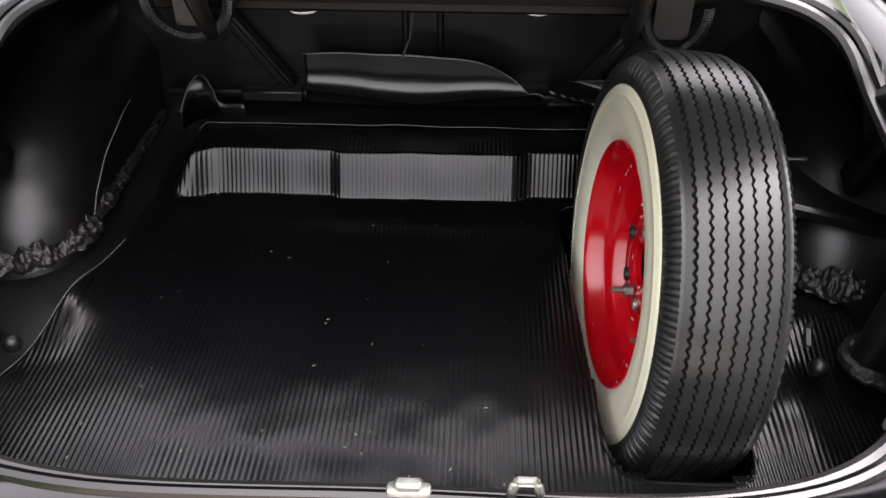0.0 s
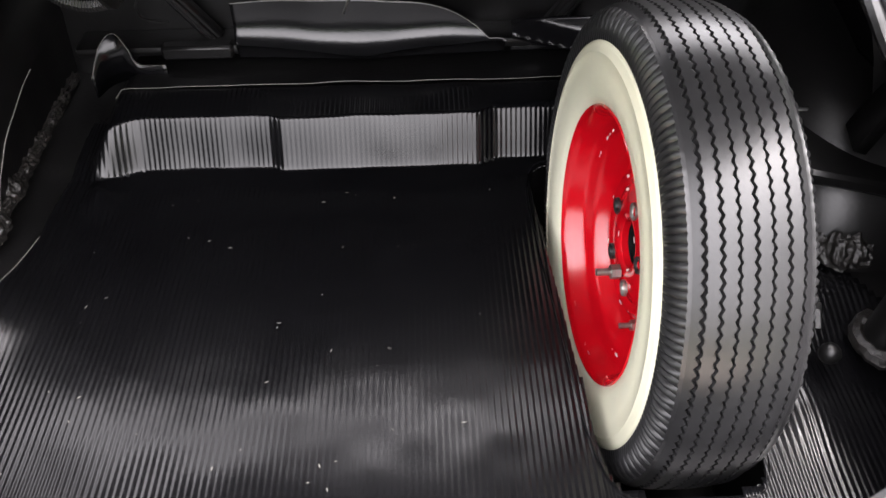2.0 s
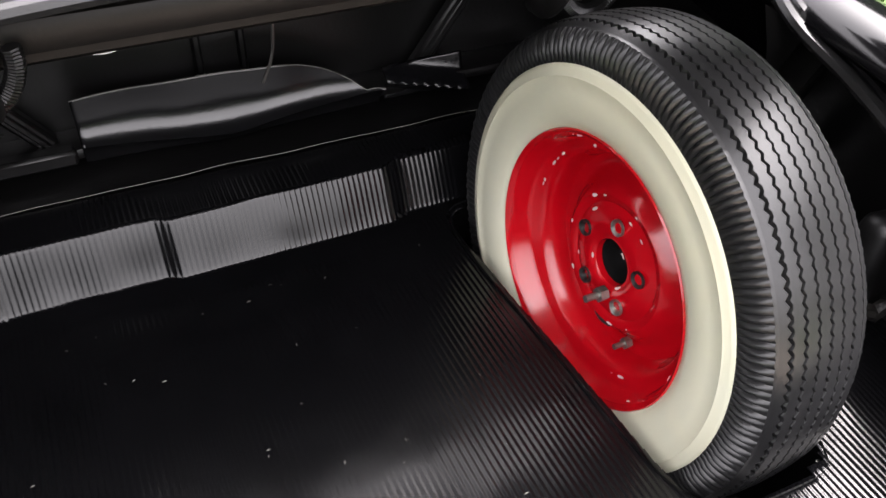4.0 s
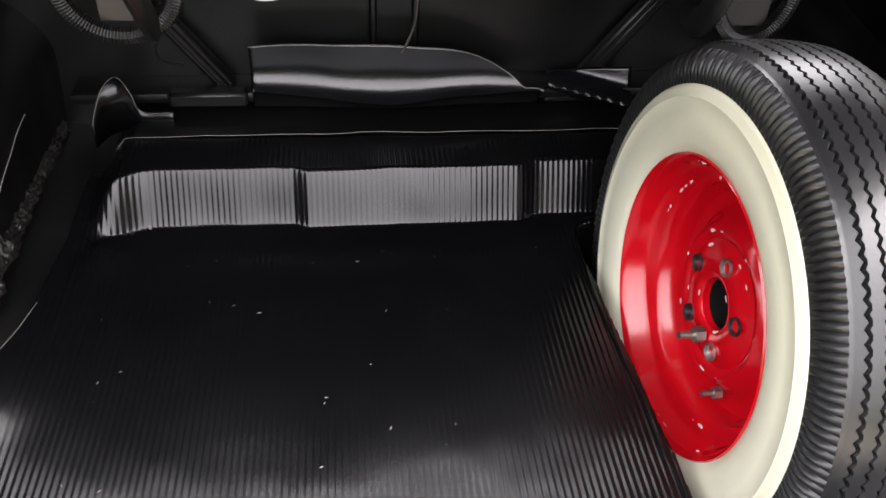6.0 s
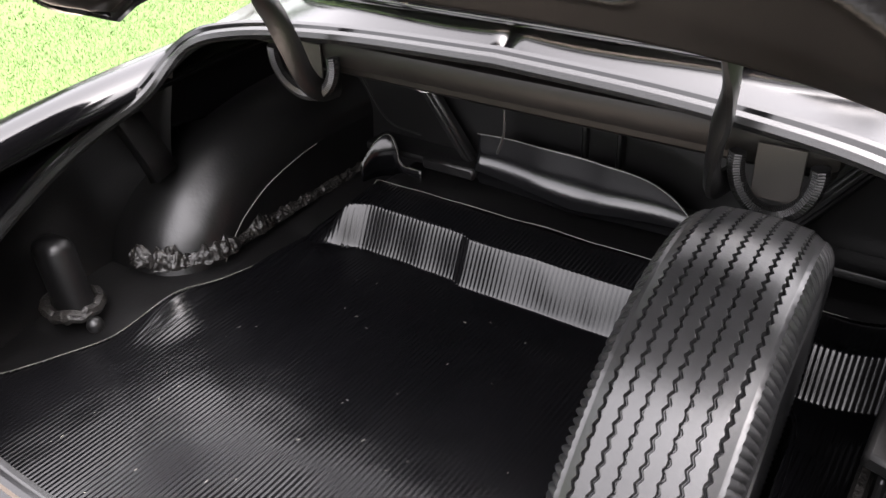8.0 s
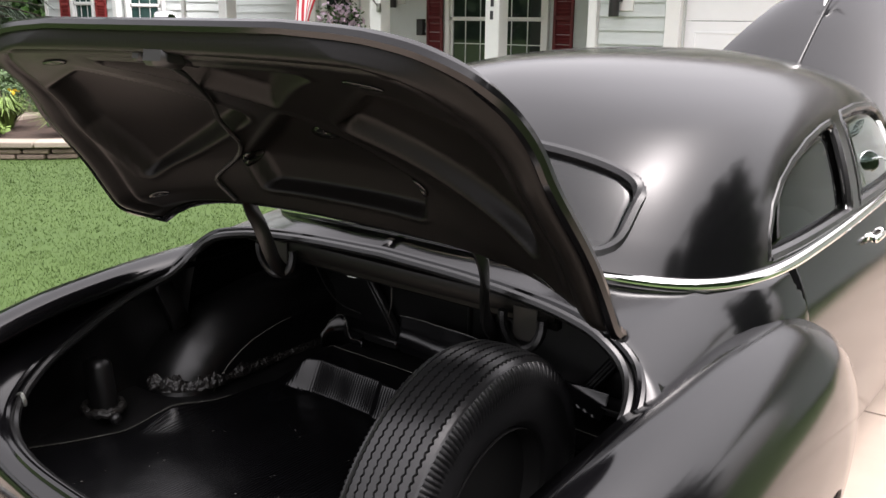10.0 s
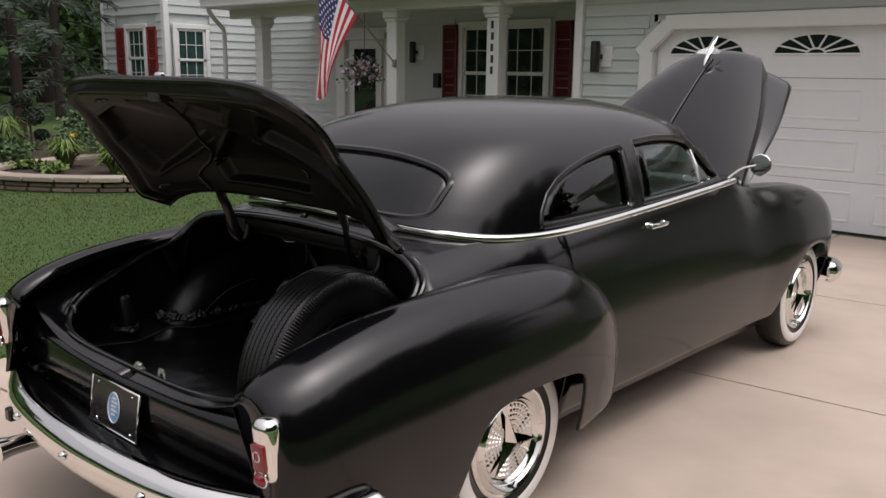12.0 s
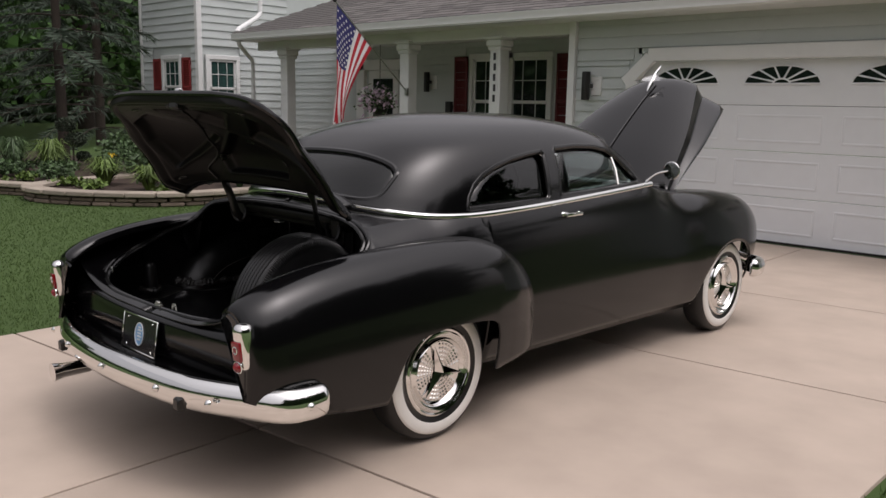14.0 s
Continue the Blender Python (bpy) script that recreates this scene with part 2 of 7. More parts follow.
def curve1(xs, ys):
    """A smooth function through (xs, ys)."""
    X, Y = np.array(xs, float), np.array(ys, float)
    s = np.diff(Y) / np.diff(X)
    m = np.zeros_like(Y)
    m[0], m[-1] = s[0], s[-1]
    for i in range(1, len(Y) - 1):
        m[i] = 0 if s[i - 1] * s[i] <= 0 else 2 * s[i - 1] * s[i] / (s[i - 1] + s[i])

    def f(x):
        x = min(max(x, X[0]), X[-1])
        i = min(int(np.searchsorted(X, x, side="right")) - 1, len(X) - 2)
        h = X[i + 1] - X[i]
        u = (x - X[i]) / h
        return float((2 * u**3 - 3 * u**2 + 1) * Y[i] + (u**3 - 2 * u**2 + u) * h * m[i] + (-2 * u**3 + 3 * u**2) * Y[i + 1] + (u**3 - u**2) * h * m[i + 1])
    return f


def sweep(path, r, n=8, closed=False, flat=1.0, up=(0, 0, 1)):
    """A tube of radius r (a number or one per point) along a path; flat squeezes it along its side."""
    P = np.array(path, float)
    k = len(P)
    rr = np.full(k, r) if np.isscalar(r) else np.array(r, float)
    ring = []
    side_last = None
    for i in range(k):
        a, b = P[(i - 1) % k] if (closed or i) else P[0], P[(i + 1) % k] if (closed or i < k - 1) else P[-1]
        t = Vector(b - a)
        t = t.normalized() if t.length > 1e-9 else Vector((0, 1, 0))
        s = t.cross(Vector(up))
        if s.length < 1e-3:
            s = side_last or t.cross(Vector((1, 0, 0)))
        s.normalize()
        if side_last is not None and s.dot(side_last) < 0:
            s = -s
        side_last = s.copy()
        q = s.cross(t).normalized()
        ring.append([Vector(P[i]) + (s * math.cos(6.28318 * j / n) * flat + q * math.sin(6.28318 * j / n)) * rr[i] for j in range(n)])
    v, f = grid_mesh(ring, closed_u=closed, closed_v=True)
    if not closed:
        f.append(tuple(range(n)))
        f.append(tuple(range((k - 1) * n, k * n))[::-1])
    return v, f


def lathe(profile, n=64, axis="x"):
    """A surface turned from (radius, along) points about an axis through the origin."""
    ring = []
    for j in range(n):
        a = 2 * math.pi * j / n
        c, s = math.cos(a), math.sin(a)
        ring.append([(h, r * c, r * s) if axis == "x" else (r * c, r * s, h) for r, h in profile])
    return grid_mesh(ring, closed_u=True)


def add_pydata(store, verts, faces):
    k = len(store[0])
    store[0].extend(tuple(v) for v in verts)
    store[1].extend(tuple(i + k for i in f) for f in faces)


def wobble(x, y, z=0.0, s=1.0):
    return noise.noise(Vector((x * s, y * s, z * s)))


def sstep(a, b, x):
    u = min(max((x - a) / (b - a), 0.0), 1.0)
    return u * u * (3 - 2 * u)


# ---- the car ----
car = thing("car", "satin black chopped fifties coupe with open trunk and hood", "car")

BELT = curve1([-0.30, -0.1, 0.14, 0.34, 0.96, 1.86, 2.4], [1.125, 1.075, 1.045, 1.04, 1.06, 1.10, 1.105])


def inside(poly, x, y):
    hit, k = False, len(poly)
    for i in range(k):
        (x1, y1), (x2, y2) = poly[i], poly[(i + 1) % k]
        if (y1 > y) != (y2 > y) and x < (x2 - x1) * (y - y1) / (y2 - y1) + x1:
            hit = not hit
    return hit


# lower body: one skin a side, from sill to belt, with the front wheel arch in its lower edge
W_SILL = curve1([-0.3, 0.3, 1.2, 2.2, 2.7, 3.1, 3.4, 3.62], [0.74, 0.745, 0.755, 0.77, 0.79, 0.77, 0.70, 0.55])
W_MID = curve1([-0.3, 0.3, 1.2, 2.2, 2.7, 3.1, 3.4, 3.55, 3.62], [0.82, 0.82, 0.825, 0.85, 0.885, 0.87, 0.80, 0.70, 0.60])
W_TOP = curve1([-0.3, 0.2, 1.0, 1.9, 2.3, 2.8, 3.2, 3.5, 3.62], [0.70, 0.735, 0.745, 0.74, 0.66, 0.62, 0.60, 0.56, 0.52])
Z_TOP = curve1([-0.3, 0.14, 0.34, 0.96, 1.86, 2.1, 2.35, 2.7, 3.0, 3.25, 3.45, 3.58, 3.62], [1.08, 1.045, 1.04, 1.06, 1.10, 1.06, 1.03, 1.01, 0.985, 0.945, 0.87, 0.76, 0.68])
Z_LOW = curve1([-0.3, 0.7, 2.2, 2.42, 3.3, 3.5, 3.62], [0.30, 0.285, 0.265, 0.26, 0.34, 0.40, 0.46])


def z_low(y):
    d = (y - 2.885) / 0.395
    return max(Z_LOW(y), 0.30 + 0.365 * (1 - abs(d) ** 2.3) ** 0.5) if abs(d) < 1 else Z_LOW(y)


def body_ring(y, n=22):
    zl, zt = z_low(y), Z_TOP(y)
    ws, wm, wt = W_SILL(y), W_MID(y), W_TOP(y)
    fen = sstep(2.0, 2.5, y)
    pts = []
    for k in range(n):
        u = k / (n - 1)
        z = zl + (zt - zl) * (1 - (1 - u) ** 1.35)
        zm = 0.62
        if z < zm:
            x = wm - (wm - ws) * (min((zm - z) / 0.36, 1.2)) ** 2.0
        else:
            q = (z - zm) / max(zt - zm, 0.05)
            soft = wm - (wm - wt) * (0.30 * q + 0.70 * q ** 4.2)
            round_ = wt + (wm - wt) * max(0.0, 1 - q ** 2.6) ** (1 / 2.6)
            x = soft * (1 - fen) + round_ * fen
        pts.append((x, z))
    return pts


ys = sorted(set(np.round(np.concatenate([np.linspace(0.337, 2.4, 40), np.linspace(2.4, 3.4, 56), np.linspace(3.4, 3.62, 14)]), 4)))
for side in (1, -1):
    P = [[(side * x, y, z) for x, z in body_ring(y)] for y in ys]
    v, f = grid_mesh(P, flip=side > 0)
    ob = pydata("side_panel", v, f, PAINT, car, "satin black lower body side with front wheel arch")
    thick(ob, 0.012)
    # inward top of the fender down to the engine bay
    P = []
    for y in ys:
        if y < 2.12:
            continue
        x, z = W_TOP(y), Z_TOP(y)
        P.append([(side * x, y, z), (side * (x - 0.05), y, z + 0.006), (side * (x - 0.12), y, z - 0.004), (side * (x - 0.15), y, z - 0.05), (side * (x - 0.155), y, z - 0.35)])
    v, f = grid_mesh(P, flip=side > 0)
    pydata("fender_top", v, f, PAINT, car, "inner top of front fender")

# grille end, engine bay floor and firewall close the front
bm = bmesh.new()
box(bm, (0, 3.55, 0.66), (1.05, 0.06, 0.30), 0.03)
box(bm, (0, 2.9, 0.46), (1.0, 1.3, 0.03), 0.005)
box(bm, (0, 2.22, 0.80), (1.30, 0.03, 0.55), 0.005)
part("engine_bay", bm, PAINT_IN, car, "dark engine bay panels")
bm = bmesh.new()
box(bm, (0, 2.32, 1.065), (1.16, 0.22, 0.03), 0.01)
part("cowl", bm, PAINT, car)
bm = bmesh.new()
box(bm, (0, 1.25, 0.29), (1.46, 2.05, 0.03), 0.005)
box(bm, (0, -0.45, 0.27), (1.1, 0.9, 0.03), 0.005)
part("underbody", bm, PAINT_IN, car, "dark underside floor")

# greenhouse
GZ = [1.07, 1.11, 1.15, 1.20, 1.25, 1.29, 1.33, 1.37, 1.40, 1.43, 1.455, 1.475, 1.49, 1.501, 1.509, 1.513, 1.515]
G_W = curve1([1.07, 1.15, 1.25, 1.33, 1.40, 1.45, 1.48, 1.50, 1.511, 1.515], [0.742, 0.722, 0.685, 0.645, 0.585, 0.505, 0.41, 0.285, 0.15, 0.0])
G_R = curve1([1.07, 1.15, 1.25, 1.33, 1.40, 1.45, 1.48, 1.50, 1.511, 1.515], [-0.22, -0.165, -0.085, 0.01, 0.13, 0.26, 0.39, 0.56, 0.75, 1.0])
G_F = curve1([1.07, 1.15, 1.25, 1.33, 1.40, 1.45, 1.48, 1.50, 1.511, 1.515], [2.30, 2.20, 2.06, 1.95, 1.82, 1.70, 1.58, 1.44, 1.25, 1.0])


def roof_point(z, a, inset=0.0):
    """Point of the greenhouse at level z and plan angle a (0: right side, 90: front)."""
    w, r, fr = G_W(z), 1.0 - G_R(z), G_F(z) - 1.0
    c, s = math.cos(a), math.sin(a)
    top = sstep(1.36, 1.50, z)
    L, n = (fr, 3.4 - 1.3 * top) if s > 0 else (r, 4.0 - 1.9 * top)
    k = (abs(c) ** n + abs(s) ** n) ** (-1 / n)
    x, y = (w - inset) * c * k, 1.0 + (L - inset) * s * k
    zb = BELT(y)
    return (x, y, zb + (z - 1.07) * (1.515 - zb) / 0.445 - 0.5 * inset * sstep(1.3, 1.5, z))


Q_WIN = [(0.275, 1.066), (0.295, 1.12), (0.345, 1.178), (0.42, 1.226), (0.52, 1.264), (0.66, 1.299), (0.82, 1.322), (0.925, 1.33), (0.945, 1.317), (0.912, 1.09), (0.90, 1.078)]
D_WIN = [(1.0, 1.088), (1.03, 1.325), (1.055, 1.345), (1.25, 1.354), (1.45, 1.346), (1.59, 1.322), (1.70, 1.27), (1.82, 1.185), (1.90, 1.125), (1.885, 1.112)]
# rear window outline: arched top, full lower corners, sill rising to the middle
R_WIN = []
for k in range(96):
    a = 2 * math.pi * k / 96
    c_, s_ = math.cos(a), math.sin(a)
    p_, h_ = (2.4, 0.112) if s_ > 0 else (6.5, 0.112)
    q_ = (abs(c_) ** p_ + abs(s_) ** p_) ** (-1 / p_)
    x_ = 0.517 * c_ * q_
    R_WIN.append((x_, 1.215 + h_ * s_ * q_ + (0.035 * (1 - (x_ / 0.517) ** 2) * min(1.0, -s_ * q_) if s_ < 0 else 0.0)))


def back_window(x, z):
    return inside(R_WIN, x, z)


def screen(x, z):
    return abs(x) < 0.60 and 1.135 < z < 1.40 - 0.05 * (x / 0.6) ** 4


NA = 880
zs = np.concatenate([np.linspace(1.07, 1.40, 84), np.linspace(1.405, 1.514, 20)])
P = [[roof_point(z, 2 * math.pi * j / NA) for j in range(NA)] for z in zs]
verts, faces = grid_mesh(P, closed_v=True)
k0 = len(verts)
verts.append((0, 1.0, 1.5155))
faces += [((len(zs) - 1) * NA + j, (len(zs) - 1) * NA + (j + 1) % NA, k0) for j in range(NA)]
keep = []
V = np.array(verts)
for fc in faces:
    c = V[list(fc)].mean(axis=0)
    if abs(c[0]) > 0.45 and (inside(Q_WIN, c[1], c[2]) or inside(D_WIN, c[1], c[2])):
        continue
    if c[1] < 0.5 and back_window(c[0], c[2]):
        continue
    if c[1] > 1.7 and screen(c[0], c[2]) and abs(c[0]) < 0.59 and not inside(D_WIN, c[1], c[2]):
        continue
    keep.append(fc)
roof = pydata("roof", verts, keep, PAINT, car, "chopped satin black roof")
thick(roof, 0.015)


def surf_x(y, z):
    """Half width of the greenhouse at (y, z)."""
    lo, hi = 0.0, 1.2
    zb = BELT(y)
    lev = min(max(1.07 + (z - zb) * 0.445 / (1.515 - zb), 1.07), 1.5149)
    top = sstep(1.36, 1.50, lev)
    L, n = (G_F(lev) - 1.0, 3.4 - 1.3 * top) if y > 1 else (1.0 - G_R(lev), 4.0 - 1.9 * top)
    q = min(abs((y - 1.0) / L), 1.0)
    return G_W(lev) * (1 - q ** n) ** (1 / n)


def ring_path(poly, n, off=0.0):
    loop = list(poly) + [poly[0]]
    P = spline(loop, n)[:-1]
    return [(surf_x(y, z) + off, y, z) for y, z in P]


def dense(poly, step=0.02):
    out = []
    for i in range(len(poly)):
        a, b = np.array(poly[i]), np.array(poly[(i + 1) % len(poly)])
        m = max(1, int(np.linalg.norm(b - a) / step))
        out += [tuple(a + (b - a) * j / m) for j in range(m)]
    return out


def glass_side(poly, name, side, mat, split=None):
    pts = dense(poly, 0.03)
    c = np.mean(pts, axis=0)
    rings = [[(side * (surf_x(*(c + (np.array(p) - c) * t)) - 0.011), *(c + (np.array(p) - c) * t)) for p in pts] for t in (0.05, 0.35, 0.7, 1.0)]
    v, f = grid_mesh(rings, closed_v=True, flip=side < 0)
    f.append(tuple(range(len(pts))))
    ob = thick(pydata(name, v, f, mat, car), 0.004)
    ob.visible_shadow = False
    return ob


for side in (1, -1):
    for poly, nm in ((Q_WIN, "quarter_window"), (D_WIN, "door_window")):
        glass_side(poly, nm, side, TINT if nm == "quarter_window" else CLEAR)
        pts = [(side * (surf_x(y, z) + 0.002), y, z) for y, z in dense(poly, 0.015)]
        v, f = sweep(pts, 0.017, 8, closed=True)
        pydata("window_gasket", v, f, GASKET, car, "black window surround")
        pts = [(side * (surf_x(y, z) + 0.002), y, z) for y, z in dense([((y - c0) * 0.955 + c0, (z - c1) * 0.94 + c1) for y, z in poly for c0, c1 in (tuple(np.mean(poly, axis=0)),)], 0.02)]
        v, f = sweep(pts, 0.003, 6, closed=True)
        pydata("window_bead", v, f, STAINLESS, car, "thin bright window bead")
    vb = [(side * (surf_x(y, z) - 0.006), y, z) for y, z in ((1.655, 1.295), (1.64, 1.20), (1.62, 1.105))]
    v, f = sweep(vb, 0.010, 6)
    pydata("vent_post", v, f, STAINLESS, car, "bright vent window post")
    drip = spline([(0.262, 1.12), (0.277, 1.165), (0.33, 1.208), (0.42, 1.255), (0.56, 1.302), (0.75, 1.342), (1.0, 1.368), (1.25, 1.38), (1.45, 1.374), (1.60, 1.345), (1.74, 1.28), (1.87, 1.19), (1.97, 1.11)], 70)
    v, f = sweep([(side * (surf_x(y, z) + 0.004), y, z) for y, z in drip], 0.009, 6)
    pydata("drip_rail", v, f, PAINT, car)

# rear and front screens
def screen_glass(name, outline, zc, front, mat):
    rings = []
    for t in (0.02, 0.25, 0.5, 0.7, 0.85, 0.94, 1.0):
        row = []
        for xo, zo in outline:
            x, z = xo * t, zc + (zo - zc) * t
            zl = z
            for _ in range(4):
                w = max(G_W(zl), 0.02)
                L = (G_F(zl) - 1) if front else (1 - G_R(zl))
                n = 3.4 if front else 4.0
                y = 1 + (1 if front else -1) * L * (1 - min(abs(x) / w, 0.999) ** n) ** (1 / n)
                zb = BELT(y)
                zl = min(max(1.07 + (z - zb) * 0.445 / (1.515 - zb), 1.07), 1.51)
            row.append((x, y, z))
        rings.append(row)
    sh = -0.004 if front else 0.003
    k = len(outline)
    v, f = grid_mesh([[(x, y + sh, z) for x, y, z in r] for r in rings], closed_v=True)
    f.append(tuple(range(k)))
    ob = thick(pydata(name, v, f, mat, car), 0.004)
    ob.visible_shadow = False
    v, f = sweep([(x, y + (0.003 if front else -0.003), z) for x, y, z in rings[-1]], 0.017, 8, closed=True)
    pydata(name + "_gasket", v, f, GASKET, car, "thick black rubber window surround")


F_WIN = []
for k in range(72):
    a = 2 * math.pi * k / 72
    c_, s_ = math.cos(a), math.sin(a)
    q_ = (abs(c_) ** 4 + abs(s_) ** 4) ** -0.25
    F_WIN.append((0.60 * c_ * q_, 1.27 + 0.125 * s_ * q_))
screen_glass("rear_window", R_WIN, 1.215, False, TINT)
screen_glass("windscreen", F_WIN, 1.27, True, CLEAR)

# belt moulding: right side, round the back of the cabin, left side
half = [(0.752, 1.93, 1.108), (0.757, 1.5, 1.085), (0.757, 0.96, 1.060), (0.752, 0.6, 1.046), (0.742, 0.34, 1.040), (0.72, 0.17, 1.043), (0.675, 0.03, 1.052), (0.60, -0.075, 1.066), (0.48, -0.155, 1.085), (0.30, -0.215, 1.108), (0.0, -0.245, 1.122)]
belt = spline(half + [(-x, y, z) for x, y, z in half[-2::-1]], 150)
v, f = sweep(belt, 0.0175, 10)
pydata("belt_moulding", v, f, CHROME, car, "polished stainless belt moulding round the cabin")

# rear deck between cabin, trunk opening and fenders
INNER = [(0, -0.28, 1.075), (0.25, -0.283, 1.068), (0.434, -0.288, 1.055), (0.55, -0.298, 1.04), (0.63, -0.315, 1.02), (0.695, -0.335, 0.975), (0.727, -0.40, 0.918), (0.735, -0.526, 0.880), (0.745, -0.657, 0.822), (0.69, -0.828, 0.765), (0.60, -0.945, 0.702), (0.388, -1.0, 0.678), (0.0, -0.99, 0.66)]
UNDER = [(0, -0.235, 1.112), (0.30, -0.205, 1.10), (0.48, -0.145, 1.077), (0.60, -0.065, 1.060), (0.675, 0.03, 1.052)]
for side in (1, -1):
    rows = []
    fa, fb = spline(UNDER, 40), spline(INNER[:5], 40)
    for a, b in zip(fa, fb):
        rows.append([tuple(a + (b - a) * t) for t in np.linspace(0, 1, 14)])
    va, ga = grid_mesh(rows)
    join = np.array(rows[-1])
    top = np.concatenate([spline([(0.733, 0.44, 1.036), (0.736, 0.34, 1.04), (0.722, 0.17, 1.043), (0.675, 0.03, 1.052)], 22)[:-1], join[:-1], spline(INNER[4:], 64)])
    low = np.concatenate([spline([(0.815, 0.44, 0.62), (0.82, 0.34, 0.62), (0.817, 0.17, 0.66), (0.80, 0.03, 0.72)], 22)[:-1],
                          spline([(0.80, 0.03, 0.72), (0.792, -0.10, 0.77), (0.787, -0.21, 0.79), (0.787, -0.30, 0.80)], 14)[:-1],
                          spline([(0.787, -0.30, 0.80), (0.79, -0.36, 0.81), (0.80, -0.42, 0.83), (0.815, -0.53, 0.85), (0.825, -0.66, 0.866), (0.825, -0.83, 0.85), (0.785, -0.985, 0.79), (0.46, -1.03, 0.672), (0, -1.035, 0.648)], 64)])
    rows = []
    for a, b in zip(top, low):
        wide = np.array((0.0145 * sstep(-0.05, 0.25, a[1]), 0, 0))
        a, b = a + wide, b + wide
        lin = sstep(-0.36, -0.62, a[1])
        row = []
        for q in np.linspace(1, 0, 22):
            k = q * lin + (0.3 * q + 0.7 * q ** 4.2) * (1 - lin)
            p = b + (a - b) * q
            row.append((b[0] + (a[0] - b[0]) * k, b[1] + (a[1] - b[1]) * (k if lin > 0.5 else q), p[2]))
        rows.append(row)
    vb, gb = grid_mesh(rows, flip=True)
    store = [[], []]
    add_pydata(store, va, ga)
    add_pydata(store, vb, gb)
    bm = bmesh.new()
    vs_ = [bm.verts.new((side * p[0], p[1], p[2])) for p in store[0]]
    for q in store[1]:
        try:
            bm.faces.new([vs_[i] for i in q])
        except ValueError:
            pass
    bmesh.ops.remove_doubles(bm, verts=bm.verts[:], dist=0.0012)
    bmesh.ops.recalc_face_normals(bm, faces=bm.faces[:])
    if sum(f_.normal.z for f_ in bm.faces) < 0:
        bmesh.ops.reverse_faces(bm, faces=bm.faces[:])
    thick(part("rear_deck", bm, PAINT, car, "satin black deck and quarter beside the trunk opening", angle=60), 0.008)

EDGE = [tuple(p) for p in INNER] + [(-x, y, z) for x, y, z in INNER[-2:0:-1]]
loop = spline(EDGE + [EDGE[0]], 200)[:-1]
v, f = sweep(loop, 0.010, 8, closed=True)
pydata("opening_flange", v, f, PAINT, car, "rolled painted flange round the trunk opening")
v, f = sweep([(x * 0.972, -0.65 + (y + 0.65) * 0.965, z - 0.008) for x, y, z in loop], 0.0115, 8, closed=True)
pydata("trunk_seal", v, f, GASKET, car, "black rubber trunk seal")

# tail panel below the opening
P = []
for x in np.linspace(-0.86, 0.86, 41):
    q = 1 - (x / 0.86) ** 2
    P.append([(x, -0.985 - 0.045 * q, 0.69 - 0.040 * q), (x, -0.99 - 0.05 * q, 0.615), (x, -0.99 - 0.055 * q, 0.54), (x, -0.985 - 0.055 * q, 0.46), (x, -0.96 - 0.05 * q, 0.41), (x, -0.90, 0.38)])
v, f = grid_mesh(P, flip=True)
thick(pydata("tail_panel", v, f, PAINT, car, "satin black tail panel"), 0.01)
P = []
for x in np.linspace(-0.84, 0.84, 31):
    q = 1 - (x / 0.95) ** 2
    P.append([(x, -1.0 - 0.02 * q, 0.465), (x, -1.0 - 0.085 * q, 0.462), (x, -1.01 - 0.15 * q, 0.448), (x, -1.015 - 0.155 * q, 0.43)])
v, f = grid_mesh(P, flip=True)
thick(pydata("splash_pan", v, f, PAINT, car, "black splash pan above the bumper"), 0.006)

# rear fenders
F_OUT = curve1([-1.075, -1.05, -1.0, -0.9, -0.7, -0.4, 0.0, 0.25, 0.40, 0.52, 0.60, 0.65, 0.68], [0.845, 0.875, 0.905, 0.928, 0.942, 0.952, 0.95, 0.942, 0.928, 0.904, 0.876, 0.848, 0.815])
F_TOP = curve1([-1.075, -1.05, -1.0, -0.9, -0.68, -0.38, -0.04, 0.17, 0.30, 0.42, 0.52, 0.60, 0.65, 0.68], [0.775, 0.80, 0.83, 0.868, 0.912, 0.938, 0.950, 0.943, 0.918, 0.872, 0.81, 0.735, 0.665, 0.60])
F_LOW = curve1([-1.075, -0.8, -0.5, -0.425, -0.405, -0.37, -0.32, -0.23, -0.04, 0.18, 0.262, 0.285, 0.295, 0.302, 0.36, 0.48, 0.58, 0.64, 0.67, 0.68], [0.46, 0.36, 0.315, 0.31, 0.36, 0.455, 0.53, 0.577, 0.592, 0.578, 0.55, 0.49, 0.40, 0.305, 0.312, 0.325, 0.334, 0.345, 0.38, 0.44])
F_IN = curve1([-1.075, -0.6, 0.0, 0.3, 0.6, 0.68], [0.74, 0.762, 0.765, 0.78, 0.80, 0.805])
fy = sorted(set(np.round(np.concatenate([np.linspace(-1.075, -0.45, 34), np.linspace(-0.45, -0.2, 22), np.linspace(-0.2, 0.25, 22), np.linspace(0.25, 0.31, 14), np.linspace(0.31, 0.68, 36)]), 4)))
